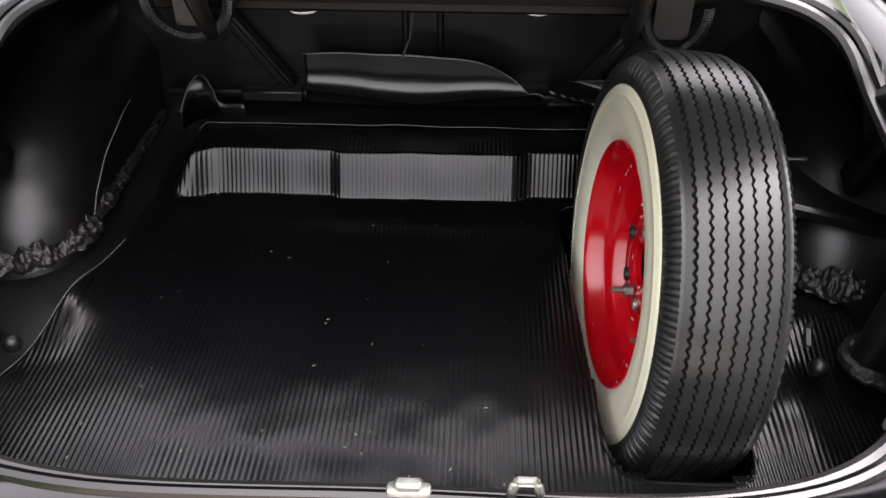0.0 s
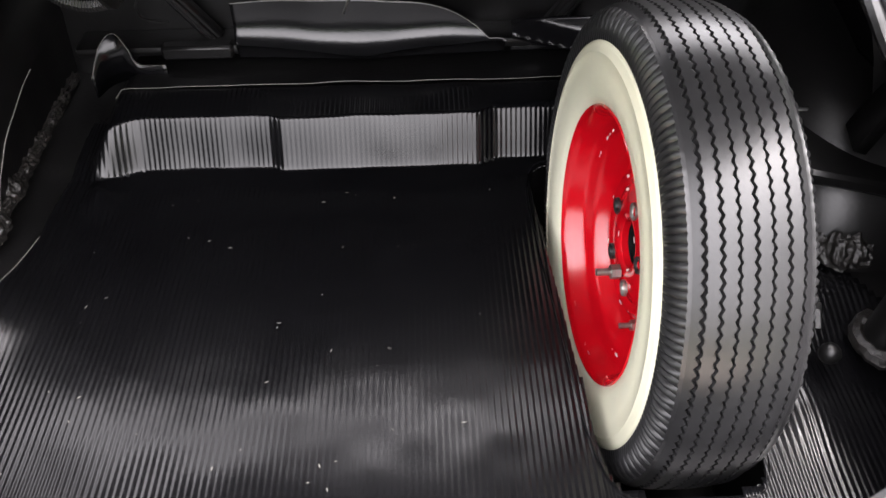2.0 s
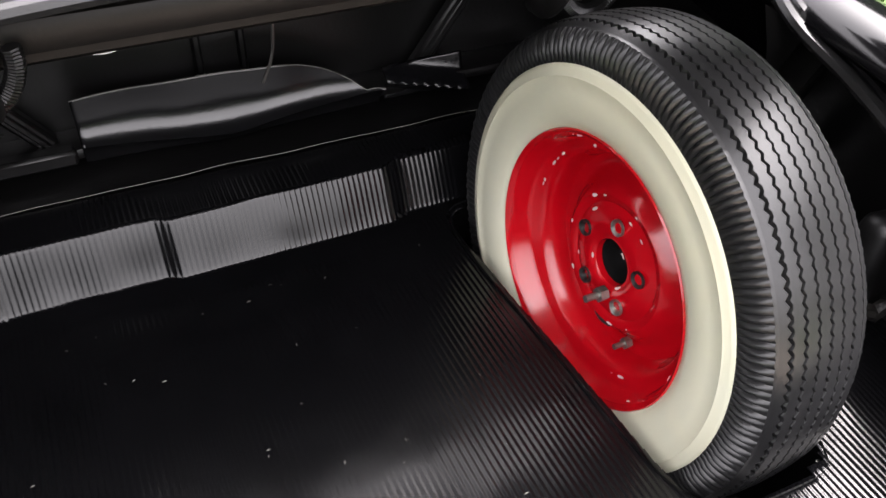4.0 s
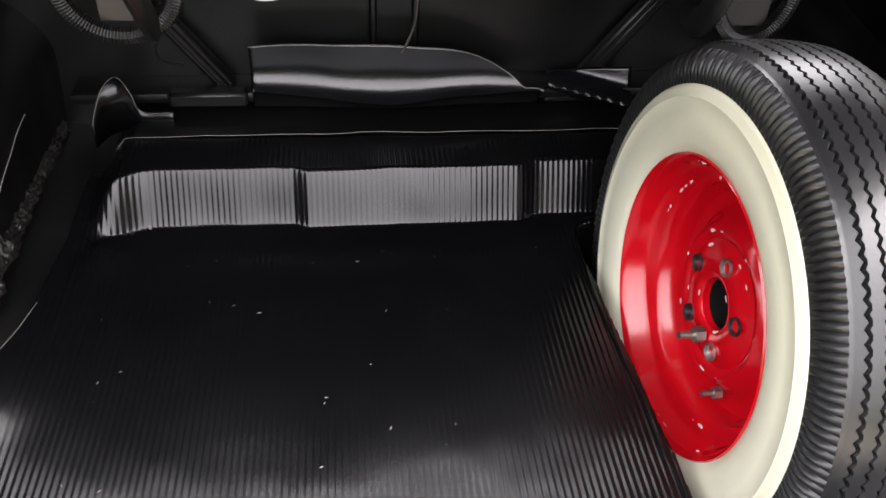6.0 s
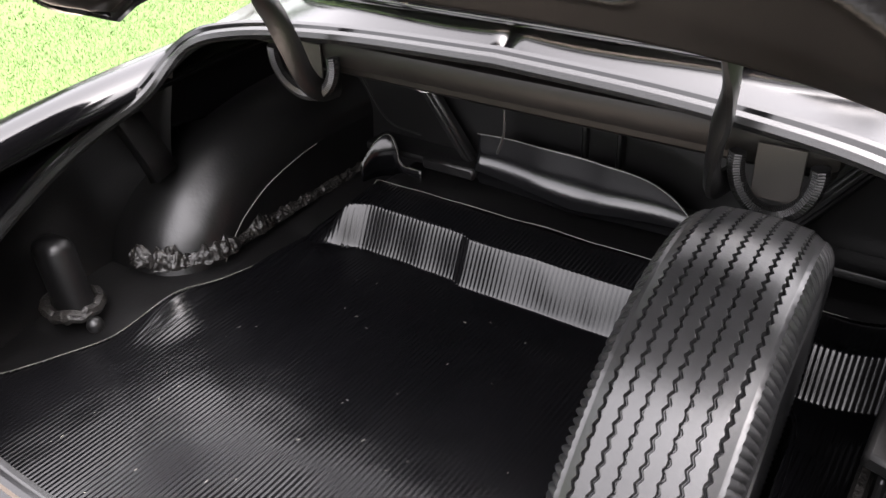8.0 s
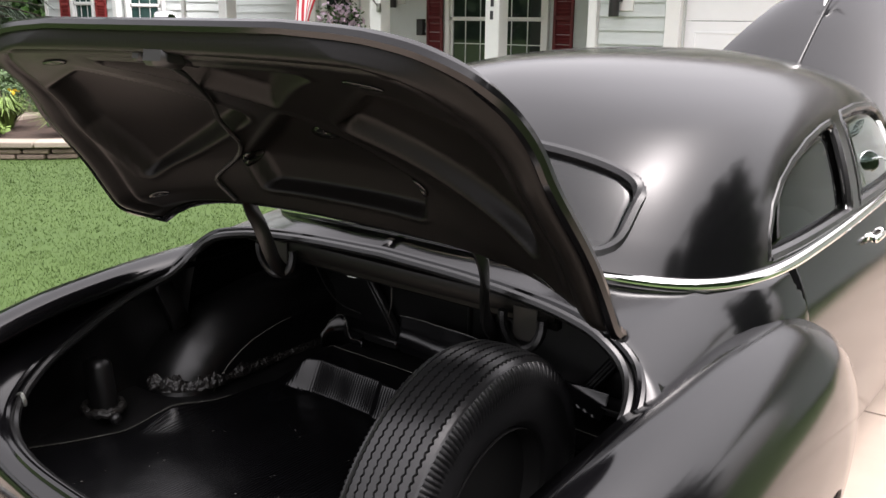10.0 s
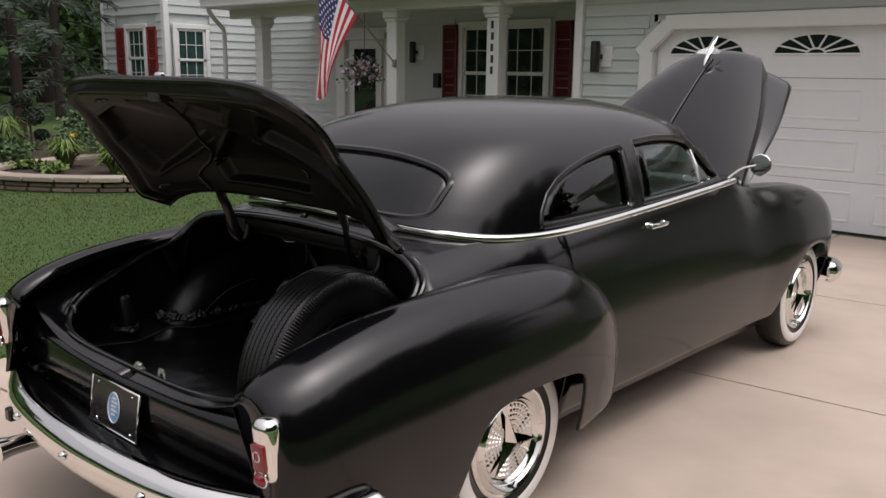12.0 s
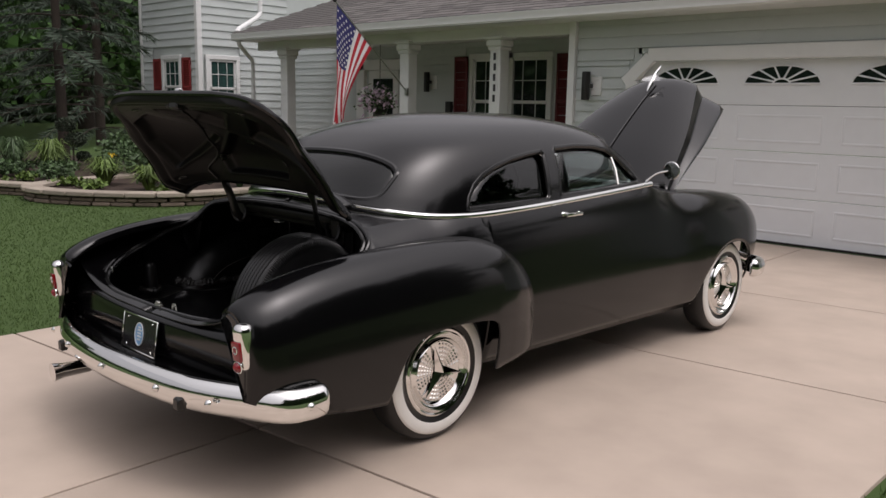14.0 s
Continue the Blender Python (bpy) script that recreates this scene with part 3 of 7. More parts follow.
for side in (1, -1):
    P = []
    for y in fy:
        zl, zt, xo, xi = F_LOW(y), F_TOP(y), F_OUT(y), F_IN(y)
        zm = min(0.60, 0.5 * (zl + zt))
        row = []
        for k in range(12):
            z = zl + (zm - zl) * k / 12
            row.append((side * (xo - 0.045 * ((zm - z) / 0.32) ** 2), y, z))
        for k in range(19):
            a = 0.5 * math.pi * k / 18
            z = zm + (zt - zm) * math.sin(a) ** (2 / 2.3)
            x = xi + (xo - xi) * max(math.cos(a), 0.0) ** (2 / 2.3)
            row.append((side * x, y, z))
        row.append((side * (xi - 0.05), y, zt - 0.03))
        P.append(row)
    v, f = grid_mesh(P, flip=side > 0)
    n = len(P[0])
    f.append(tuple(range(n)) if side > 0 else tuple(range(n))[::-1])
    thick(pydata("rear_fender", v, f, PAINT, car, "bulging satin black rear fender"), 0.014)
    # inner wheel house hides the view through
    bm = bmesh.new()
    box(bm, (side * 0.56, 0.0, 0.36), (0.04, 0.90, 0.30), 0.02)
    part("wheel_house", bm, PAINT_IN, car, "dark inner wheel house")

# doors: shut lines and handles
for side in (1, -1):
    def skin(y, z):
        pts = body_ring(y, 60)
        return side * (np.interp(z, [p[1] for p in pts], [p[0] for p in pts]) + 0.0005)
    cut = spline([(0.95, 1.045), (0.945, 0.90), (0.95, 0.6), (0.965, 0.40), (0.975, 0.335), (0.99, 0.325), (1.5, 0.317), (2.10, 0.309), (2.135, 0.32), (2.15, 0.40), (2.165, 0.6), (2.165, 0.8), (2.14, 0.95), (2.11, 1.02)], 120)
    v, f = sweep([(skin(y, z), y, z) for y, z in cut], 0.0042, 6)
    pydata("door_gap", v, f, GASKET, car, "dark shut line round the door")
    bm = bmesh.new()
    hx = abs(skin(1.03, 0.985))
    box(bm, (side * (hx + 0.004), 0.992, 0.992), (0.012, 0.06, 0.035), 0.005)
    box(bm, (side * (hx + 0.03), 1.047, 0.995), (0.018, 0.15, 0.022), 0.008, None, 2)
    box(bm, (side * (hx + 0.014), 0.992, 0.995), (0.03, 0.022, 0.022), 0.005)
    box(bm, (side * (hx + 0.010), 1.112, 0.997), (0.025, 0.015, 0.018), 0.005)
    part("door_handle", bm, CHROME, car, "chrome pull door handle")
    # mirror on an arm
    arm = spline([(side * 0.735, 1.90, 1.125), (side * 0.79, 1.93, 1.175), (side * 0.85, 1.96, 1.195)], 10)
    v, f = sweep(arm, 0.005, 8)
    m = pydata("mirror_arm", v, f, CHROME, car, "thin chrome mirror arm")
    v, f = lathe([(0.0, 0.035), (0.03, 0.03), (0.05, 0.012), (0.056, -0.004), (0.052, -0.008), (0.0, -0.008)], 28)
    mm = pydata("mirror_head", v, f, CHROME, m, "round chrome mirror")
    mm.matrix_basis = Matrix.Translation((side * 0.87, 1.97, 1.197)) @ Matrix.Rotation(radians(90), 4, "Z")

# trunk lid, hinged at its front edge and standing open
lid = new("trunk_lid")
lid.parent = car
tagged(lid, "open trunk lid, satin black outside and dusty black inside")
L_HW = curve1([0, 0.04, 0.10, 0.18, 0.4, 0.6, 0.78, 0.9, 0.97, 1.0], [0.68, 0.72, 0.735, 0.735, 0.722, 0.705, 0.67, 0.61, 0.50, 0.34])
L_CY = curve1([0, 0.25, 0.5, 0.75, 1.0], [-0.368, -0.505, -0.675, -0.815, -0.895])
L_CZ = curve1([0, 0.25, 0.5, 0.75, 1.0], [1.10, 1.085, 0.985, 0.81, 0.68])
L_DROP = curve1([0, 0.15, 0.4, 0.7, 0.9, 1.0], [0.085, 0.17, 0.215, 0.115, 0.05, 0.0])
LIDM = Matrix.Translation((0, -0.348, 1.139)) @ Matrix.Rotation(radians(-79), 4, "X") @ Matrix.Translation((0, 0.335, -1.10))


def lid_point(u, v, depth=0.0):
    n = Vector((0, -(L_CZ(min(v + .02, 1)) - L_CZ(max(v - .02, 0))), L_CY(min(v + .02, 1)) - L_CY(max(v - .02, 0)))).normalized()
    if n.z < 0:
        n = -n
    b = abs(u) ** 2.6
    p = Vector((u * L_HW(v), L_CY(v) + 0.10 * b * (1 - sstep(0.0, 0.45, v)) * sstep(0.0, 0.2, v) + 0.075 * abs(u) ** 7 * (1 - sstep(0.0, 0.2, v)), L_CZ(v) - L_DROP(v) * b))
    return LIDM @ (p - n * depth)


LID_PANELS = [[(0.17, 0.40), (0.43, 0.575), (0.585, 0.50), (0.605, 0.35), (0.575, 0.20)],
              [(-0.25, 0.225), (0.0, 0.40), (0.25, 0.225), (0.23, 0.125), (-0.23, 0.125)],
              [(0.0, 0.485), (0.28, 0.655), (-0.28, 0.655)]]


def edge_depth(poly, x, y):
    """Signed distance to the outline of a panel, positive inside."""
    best = 9.0
    for k in range(len(poly)):
        (x0, y0), (x1, y1) = poly[k], poly[(k + 1) % len(poly)]
        dx, dy = x1 - x0, y1 - y0
        t = min(max(((x - x0) * dx + (y - y0) * dy) / (dx * dx + dy * dy), 0), 1)
        best = min(best, math.hypot(x - x0 - t * dx, y - y0 - t * dy))
    return best if inside(poly, x, y) else -best


def lid_relief(u, v):
    """Depth of the pressed inner panel below the outer skin: a raised cross round sunken fields."""
    x, y = abs(u * L_HW(v)), v * 0.80
    field = max(sstep(-0.030, 0.004, edge_depth(p, x, y)) for p in LID_PANELS)
    bead = max(math.exp(-((edge_depth(p, x, y) + 0.030) / 0.009) ** 2) for p in LID_PANELS)
    groove = max(math.exp(-((abs(u) - 0.90) / 0.012) ** 2) if v < 0.9 else 0.0, math.exp(-((v - 0.925) / 0.010) ** 2) if abs(u) < 0.9 else 0.0)
    brim = max(sstep(0.95, 1.0, abs(u)), sstep(0.97, 1.0, v), sstep(0.03, 0.0, v))
    return 0.012 + (0.040 - 0.036 * field + 0.004 * bead - 0.008 * groove) * (1 - brim)


us, vs = np.linspace(-1, 1, 81), np.concatenate([np.linspace(0, 0.9, 49), np.linspace(0.91, 1, 20)])
P = [[lid_point(u, v) for u in us] for v in vs]
v, f = grid_mesh(P, flip=True)
pydata("lid_skin", v, f, PAINT, lid, "satin black outer skin of the lid")
us, vs = np.linspace(-1, 1, 161), np.linspace(0, 1, 131)
P = [[lid_point(u, v, lid_relief(u, v)) for u in us] for v in vs]
v, f = grid_mesh(P)
pydata("lid_inner_panel", v, f, LID_IN, lid, "pressed inner panel with ribs, dull dusty black", angle=70)
rim = [lid_point(u, 0.0, 0.012) for u in np.linspace(-1, 1, 30)] + [lid_point(1, v, 0.012) for v in np.linspace(0.01, 0.995, 70)] + [lid_point(u, 1.0, 0.012) for u in np.linspace(1, -1, 30)] + [lid_point(-1, v, 0.012) for v in np.linspace(0.995, 0.01, 70)]
v, f = sweep(rim, 0.0125, 8, closed=True)
pydata("lid_edge", v, f, PAINT, lid, "rounded folded edge of the lid")
# added strip, turned forward along the hinge edge, keeps sky light off the mat
P = [[lid_point(u, 0.0, 0.006) + Vector((0, d, h)) for d, h in ((0, 0), (0.02, 0.006), (0.045, 0.007), (0.078, -0.002))] for u in np.linspace(-0.90, 0.90, 50)]
v, f = grid_mesh(P)
thick(pydata("lid_front_flange", v, f, PAINT_IN, lid, "black strip added along the hinged edge to block sky light"), 0.003)
# black discs laid on the panel paint the shade of its oval openings
for hx, hy, ra, rb, tl in ((0.01, 0.315, 0.050, 0.020, 0.15), (0.265, 0.225, 0.018, 0.032, 0.3), (-0.265, 0.225, 0.018, 0.032, -0.3), (0.585, 0.10, 0.030, 0.014, 0.0), (-0.585, 0.10, 0.030, 0.014, 0.0), (0.45, 0.655, 0.045, 0.014, -0.2), (-0.45, 0.655, 0.045, 0.014, 0.2)):
    ring = []
    for a in np.linspace(0, 6.2832, 25)[:-1]:
        ex, ey = hx + ra * math.cos(a) * math.cos(tl) - rb * math.sin(a) * math.sin(tl), hy + ra * math.cos(a) * math.sin(tl) + rb * math.sin(a) * math.cos(tl)
        vv = min(ey / 0.80, 0.99)
        uu = ex / L_HW(vv)
        ring.append((uu, vv))
    rows_ = [[lid_point(u_ * s_ + (1 - s_) * ring[0][0] * 0 + (1 - s_) * hx / L_HW(hy / 0.8), v_ * s_ + (1 - s_) * hy / 0.8, lid_relief(u_, v_) + 0.0025) for u_, v_ in ring] for s_ in (1.0, 0.5, 0.02)]
    v, f = grid_mesh(rows_, closed_v=True)
    thick(pydata("lightening_hole", v, f, GASKET, lid, "black oval disc for the shade in a pressed opening"), 0.002, 0.0)
wire = [lid_point(x / L_HW(y / 0.8), y / 0.8, 0.060) for x, y in spline([(-0.04, 0.68), (-0.07, 0.61), (-0.15, 0.51), (-0.225, 0.41), (-0.245, 0.35), (-0.25, 0.29), (-0.32, 0.21), (-0.385, 0.15), (-0.375, 0.09), (-0.36, 0.04)], 44)]
v, f = sweep(wire, 0.0055, 6)
pydata("lamp_wire", v, f, WIRE, lid, "black wire across the lid")
bm = bmesh.new()
box(bm, (0, 0, 0), (0.07, 0.035, 0.05), 0.008)
box(bm, (0.02, 0.0, 0.03), (0.018, 0.02, 0.06), 0.005)
box(bm, (-0.075, 0.0, 0.01), (0.03, 0.02, 0.04), 0.005)
part("latch", bm, BLACKMETAL, lid, "black lid latch", at=Matrix.Translation(lid_point(0, 0.93, 0.055)) @ Matrix.Rotation(radians(-100), 4, "X"))
bm = bmesh.new()
box(bm, (0, 0, 0), (0.05, 0.03, 0.018), 0.007, None, 2)
part("lid_emblem", bm, CHROME, lid, "small chrome lid ornament", at=Matrix.Translation(lid_point(0, 0.95, -0.01)) @ Matrix.Rotation(radians(-40), 4, "X"))
for side in (1, -1):
    top = Vector((side * 0.357, -0.400, 1.247))
    arm = spline([(side * 0.355, -0.402, 1.275), tuple(top), (side * 0.363, -0.402, 1.19), (side * 0.364, -0.387, 1.14), (side * 0.358, -0.370, 1.10), (side * 0.348, -0.356, 1.05), (side * 0.342, -0.340, 1.0), (side * 0.34, -0.31, 0.965), (side * 0.345, -0.26, 0.955)], 40)
    v, f = sweep(arm, [0.026 - 0.006 * sstep(0.1, 0.35, i / 39) for i in range(40)], 10, flat=0.5)
    h = pydata("hinge_arm", v, f, PAINT_IN, lid, "curved black gooseneck hinge")
    sx, sz = (0.41, 1.005) if side > 0 else (0.375, 1.015)
    loop_ = [(side * (sx + (0.05 if side > 0 else 0.068) * math.cos(a)), -0.305, sz + 0.065 * math.sin(a)) for a in np.linspace(math.pi - 0.15, 2 * math.pi + 0.15, 120)]
    v, f = sweep(loop_, [0.0105 + 0.0013 * (i % 2) for i in range(120)], 8)
    pydata("hinge_spring", v, f, PAINT_IN, h, "coiled black hinge spring", angle=20)
    bm = bmesh.new()
    box(bm, (side * sx, -0.292, sz - 0.015), (0.06, 0.004, 0.075), 0.001)
    part("hinge_plate", bm, SEATTAN, h, "dull tan hinge plate")
    bm = bmesh.new()
    bmesh.ops.create_cone(bm, cap_ends=True, segments=6, radius1=0.008, radius2=0.008, depth=0.012)
    part("hinge_bolt", bm, PAINT_IN, h, "hinge bolt", at=Matrix.Translation((top.x, top.y - 0.012, top.z)) @ Matrix.Rotation(radians(70), 4, "X"))

# hood, hinged at the cowl and raised at the nose
hood = new("hood")
hood.parent = car
tagged(hood, "raised satin black hood with a chrome mascot")
H_CZ = curve1([0, 0.3, 0.6, 0.85, 0.95, 1.0], [1.08, 1.10, 1.09, 1.06, 1.03, 0.99])
H_W = curve1([0, 0.4, 0.8, 0.95, 1.0], [0.58, 0.50, 0.35, 0.27, 0.21])
H_SK = curve1([0, 0.3, 0.7, 1.0], [0.02, 0.10, 0.22, 0.24])
HOODM = Matrix.Translation((0, 2.42, 1.06)) @ Matrix.Rotation(radians(41), 4, "X") @ Matrix.Translation((0, -2.42, -1.06))


def hood_point(s, v, dep=0.0):
    y = 2.42 + 1.22 * v
    a = abs(s)
    if a <= 1:
        x, z = H_W(v) * a, H_CZ(v) - 0.06 * a ** 2.6
    else:
        q = a - 1
        drop, out = min(q / 0.25, 1.0), max(0.0, (q - 0.25) / 0.75)
        lip = max(0.0, out - 0.88) / 0.12
        x = H_W(v) + (0.004 + 0.012 * v) * drop + (0.02 + 0.13 * v) * out
        z = H_CZ(v) - 0.06 - (0.03 + 0.085 * v) * drop - (0.005 + 0.10 * v) * out ** 1.1 - 0.025 * v * lip
    return HOODM @ Vector((math.copysign(x, s), y, z - dep))


ss = np.concatenate([np.linspace(-2, -1, 33)[:-1], np.linspace(-1, 1, 51), np.linspace(1, 2, 33)[1:]])
P = [[hood_point(s, v) for s in ss] for v in np.linspace(0, 1, 40)]
v, f = grid_mesh(P, flip=True)
thick(pydata("hood_skin", v, f, PAINT, hood, "satin black hood skin", angle=50), 0.02)
# bright centre strip, given black so that its dark reflection is in the colour
v, f = sweep([hood_point(0, v, -0.005) for v in np.linspace(0.05, 0.86, 30)], 0.0065, 8)
pydata("hood_strip", v, f, GASKET, hood, "thin centre strip with a dark reflection in its colour")
base = hood_point(0, 0.86, -0.03)
body_axis = (hood_point(0, 0.95, -0.09) - hood_point(0, 0.74, -0.045))
pts = [hood_point(0, 0.76, -0.03), hood_point(0, 0.82, -0.05), hood_point(0, 0.90, -0.085), hood_point(0, 0.98, -0.125)]
v, f = sweep(spline([tuple(p) for p in pts], 14), [0.004, 0.009, 0.013, 0.016, 0.017, 0.017, 0.016, 0.014, 0.013, 0.011, 0.010, 0.008, 0.006, 0.003], 8)
orn = pydata("hood_mascot", v, f, CHROME, hood, "chrome winged hood mascot")
wing = bmesh.new()
for sgn in (1, -1):
    a, b = hood_point(0, 0.84, -0.06), hood_point(0, 0.90, -0.085)
    tip = hood_point(sgn * 0.24, 0.83, -0.075)
    vs3 = [wing.verts.new(p) for p in (a, b, tip + (b - a) * 0.3, tip)]
    wing.faces.new(vs3)
r = bmesh.ops.solidify(wing, geom=wing.faces[:], thickness=0.008)
part("mascot_wing", wing, CHROME, orn)

# bumpers
def bumper_path(y_mid, y_end, half, sign):
    pts = []
    for x, y in ((-half, y_end), (-half - 0.005, y_end - sign * 0.10), (-half + 0.03, y_end - sign * 0.19), (-half + 0.16, y_end - sign * 0.265), (-0.5, y_mid + sign * 0.045), (0, y_mid), (0.5, y_mid + sign * 0.045), (half - 0.16, y_end - sign * 0.265), (half - 0.03, y_end - sign * 0.19), (half + 0.005, y_end - sign * 0.10), (half, y_end)):
        pts.append((x, y))
    return pts


def bumper(name, path, z, hgt, label, outward):
    P2 = spline(path, 120)
    rows = []
    prof = [(-0.030, -0.98), (0.0, -1.0), (0.022, -0.86), (0.036, -0.55), (0.042, -0.1), (0.040, 0.35), (0.030, 0.72), (0.012, 0.95), (-0.006, 1.0), (-0.030, 0.96)]
    k = len(P2)
    for i in range(k):
        a, b = P2[max(i - 1, 0)], P2[min(i + 1, k - 1)]
        t = (b - a) / np.linalg.norm(b - a)
        n = np.array((t[1], -t[0])) * outward
        e = min(i, k - 1 - i) / 5.0
        s = min(1.0, (e * (2 - min(e, 1))) if e < 1 else 1.0)
        s = 0.25 + 0.75 * min(1.0, s)
        rows.append([(P2[i][0] + n[0] * o * s, P2[i][1] + n[1] * o * s, z + h * hgt * (0.45 + 0.55 * s)) for o, h in prof])
    v, f = grid_mesh(rows, flip=outward < 0)
    n = len(prof)
    f += [tuple(range(n)), tuple(range((k - 1) * n, k * n))[::-1]]
    return thick(pydata(name, v, f, CHROME, car, label, angle=60), 0.004)


rb = bumper("rear_bumper", bumper_path(-1.20, -0.775, 0.965, 1), 0.435, 0.068, "polished chrome wraparound rear bumper with round bolts", 1)
fb = bumper("front_bumper", [(x, y) for x, y in bumper_path(3.62, 3.20, 0.88, -1)], 0.43, 0.066, "chrome front bumper", -1)
for x, y, nx, ny in ((0.0, -1.244, 0, -1), (0.42, -1.212, 0.08, -1), (0.72, -1.155, 0.22, -1), (-0.42, -1.212, -0.08, -1), (-0.72, -1.155, -0.22, -1), (1.008, -0.89, 1, 0.0), (-1.008, -0.89, -1, 0.0)):
    v, f = lathe([(0.0, 0.014), (0.008, 0.012), (0.014, 0.005), (0.016, 0.0)], 16)
    b = pydata("bumper_bolt", v, f, CHROME, rb, "round chrome bolt head")
    b.matrix_basis = Matrix.Translation((x, y, 0.437)) @ Vector((1, 0, 0)).rotation_difference(Vector((nx, ny, 0))).to_matrix().to_4x4()
for sx in (0.55, -0.55):
    bm = bmesh.new()
    box(bm, (sx, -1.09, 0.40), (0.04, 0.22, 0.05), 0.006)
    part("bumper_bracket", bm, PAINT_IN, rb, "dark bumper bracket")
v, f = sweep([(-0.56, -0.55, 0.26), (-0.56, -0.9, 0.27), (-0.56, -1.12, 0.27)], 0.026, 14)
ex = pydata("exhaust_pipe", v, f, PAINT_IN, car, "dark exhaust pipe")
v, f = sweep([(-0.56, -1.06, 0.27), (-0.562, -1.12, 0.272), (-0.564, -1.19, 0.272), (-0.566, -1.235, 0.27)], [0.03, 0.034, 0.036, 0.045], 16)
pydata("exhaust_tip", v, f, CHROME, ex, "chrome exhaust tip")

# tail lamps
for side in (1, -1):
    bm = bmesh.new()
    box(bm, (0, 0, 0), (0.075, 0.07, 0.185), 0.03, None, 4)
    lamp = part("tail_lamp", bm, CHROME, car, "chrome tail lamp housing with red lenses", at=pose(side * 0.835, -1.065, 0.668, 6, 0, side * 6))
    bm = bmesh.new()
    box(bm, (0, -0.036, -0.008), (0.048, 0.014, 0.078), 0.006, None, 2)
    part("lamp_lens", bm, REDLENS, lamp, "red lens")
    v, f = sweep([(0.012 * math.cos(a), -0.0445, 0.0 + 0.014 * math.sin(a)) for a in np.linspace(0, 6.2832, 20)[:-1]], 0.0025, 6, closed=True)
    pydata("lens_ring", v, f, CHROME, lamp)
    bm = bmesh.new()
    bmesh.ops.create_uvsphere(bm, u_segments=16, v_segments=10, radius=0.021)
    part("reflector", bm, REDLENS, lamp, "round red reflector", at=pose(0, -0.037, -0.068))
    v, f = sweep([(0.022 * math.cos(a), -0.038, -0.068 + 0.022 * math.sin(a)) for a in np.linspace(0, 6.2832, 20)[:-1]], 0.004, 6, closed=True)
    pydata("reflector_ring", v, f, CHROME, lamp)

# plate with a round badge, hung on the tail
plate = new("show_plate")
plate.parent = car
plate.matrix_basis = pose(0.0, -1.062, 0.545, -8, 0, 0)
tagged(plate, "black show plate with a round blue and white badge")
bm = bmesh.new()
box(bm, (0, 0, 0), (0.305, 0.006, 0.155), 0.002)
part("plate_face", bm, PLATE, plate)
bm = bmesh.new()
for c, s in (((0, -0.003, 0.078), (0.31, 0.009, 0.007)), ((0, -0.003, -0.078), (0.31, 0.009, 0.007)), ((0.152, -0.003, 0), (0.007, 0.009, 0.16)), ((-0.152, -0.003, 0), (0.007, 0.009, 0.16))):
    box(bm, c, s, 0.002)
part("plate_frame", bm, CHROME, plate, "thin chrome plate frame")
v, f = lathe([(0.0, 0.0), (0.044, 0.0), (0.046, -0.002)], 40)
badge = pydata("badge", [(y * 0.82, -0.0045 + x, z * 1.12) for x, y, z in v], f, BLUE, plate, "pale blue round badge", smooth=False)
v, f = sweep([(0.037 * math.cos(a), -0.006, 0.05 * math.sin(a)) for a in np.linspace(0, 6.2832, 40)[:-1]], 0.0022, 6, closed=True)
pydata("badge_ring", v, f, WHITE, badge)
bm = bmesh.new()
for i, (w, z) in enumerate(((0.020, 0.030), (0.034, 0.018), (0.030, 0.004), (0.036, -0.010), (0.026, -0.024))):
    box(bm, (0.003 * (i % 2), -0.0062, z), (w, 0.002, 0.007), 0)
part("badge_bars", bm, WHITE, badge, "white bars on the badge")
for sx in (0.11, -0.11):
    for sz in (0.062, -0.062):
        v, f = lathe([(0.0, 0.004), (0.004, 0.003), (0.005, 0.0)], 10)
        b = pydata("plate_screw", v, f, CHROME, plate)
        b.matrix_basis = pose(sx, -0.004, sz, 0, 0, -90)

# wheels
def tyre_profile(r_out, r_rim, half, crown=0.008):
    """Cross-section from inner bead over the tread to the outer bead: (radius, along the axle)."""
    return [(r_rim - 0.005, -half * 0.72), (r_rim + 0.012, -half * 0.86), (r_rim + 0.05, -half * 1.0), (r_out - 0.065, -half * 0.99), (r_out - 0.032, -half * 0.90), (r_out - 0.014, -half * 0.78),
            (r_out - 0.004, -half * 0.60), (r_out, -half * 0.3), (r_out, half * 0.3), (r_out - 0.004, half * 0.60), (r_out - 0.014, half * 0.78), (r_out - 0.032, half * 0.90), (r_out - 0.065, half * 0.99),
            (r_rim + 0.05, half * 1.0), (r_rim + 0.012, half * 0.86), (r_rim - 0.005, half * 0.72)]


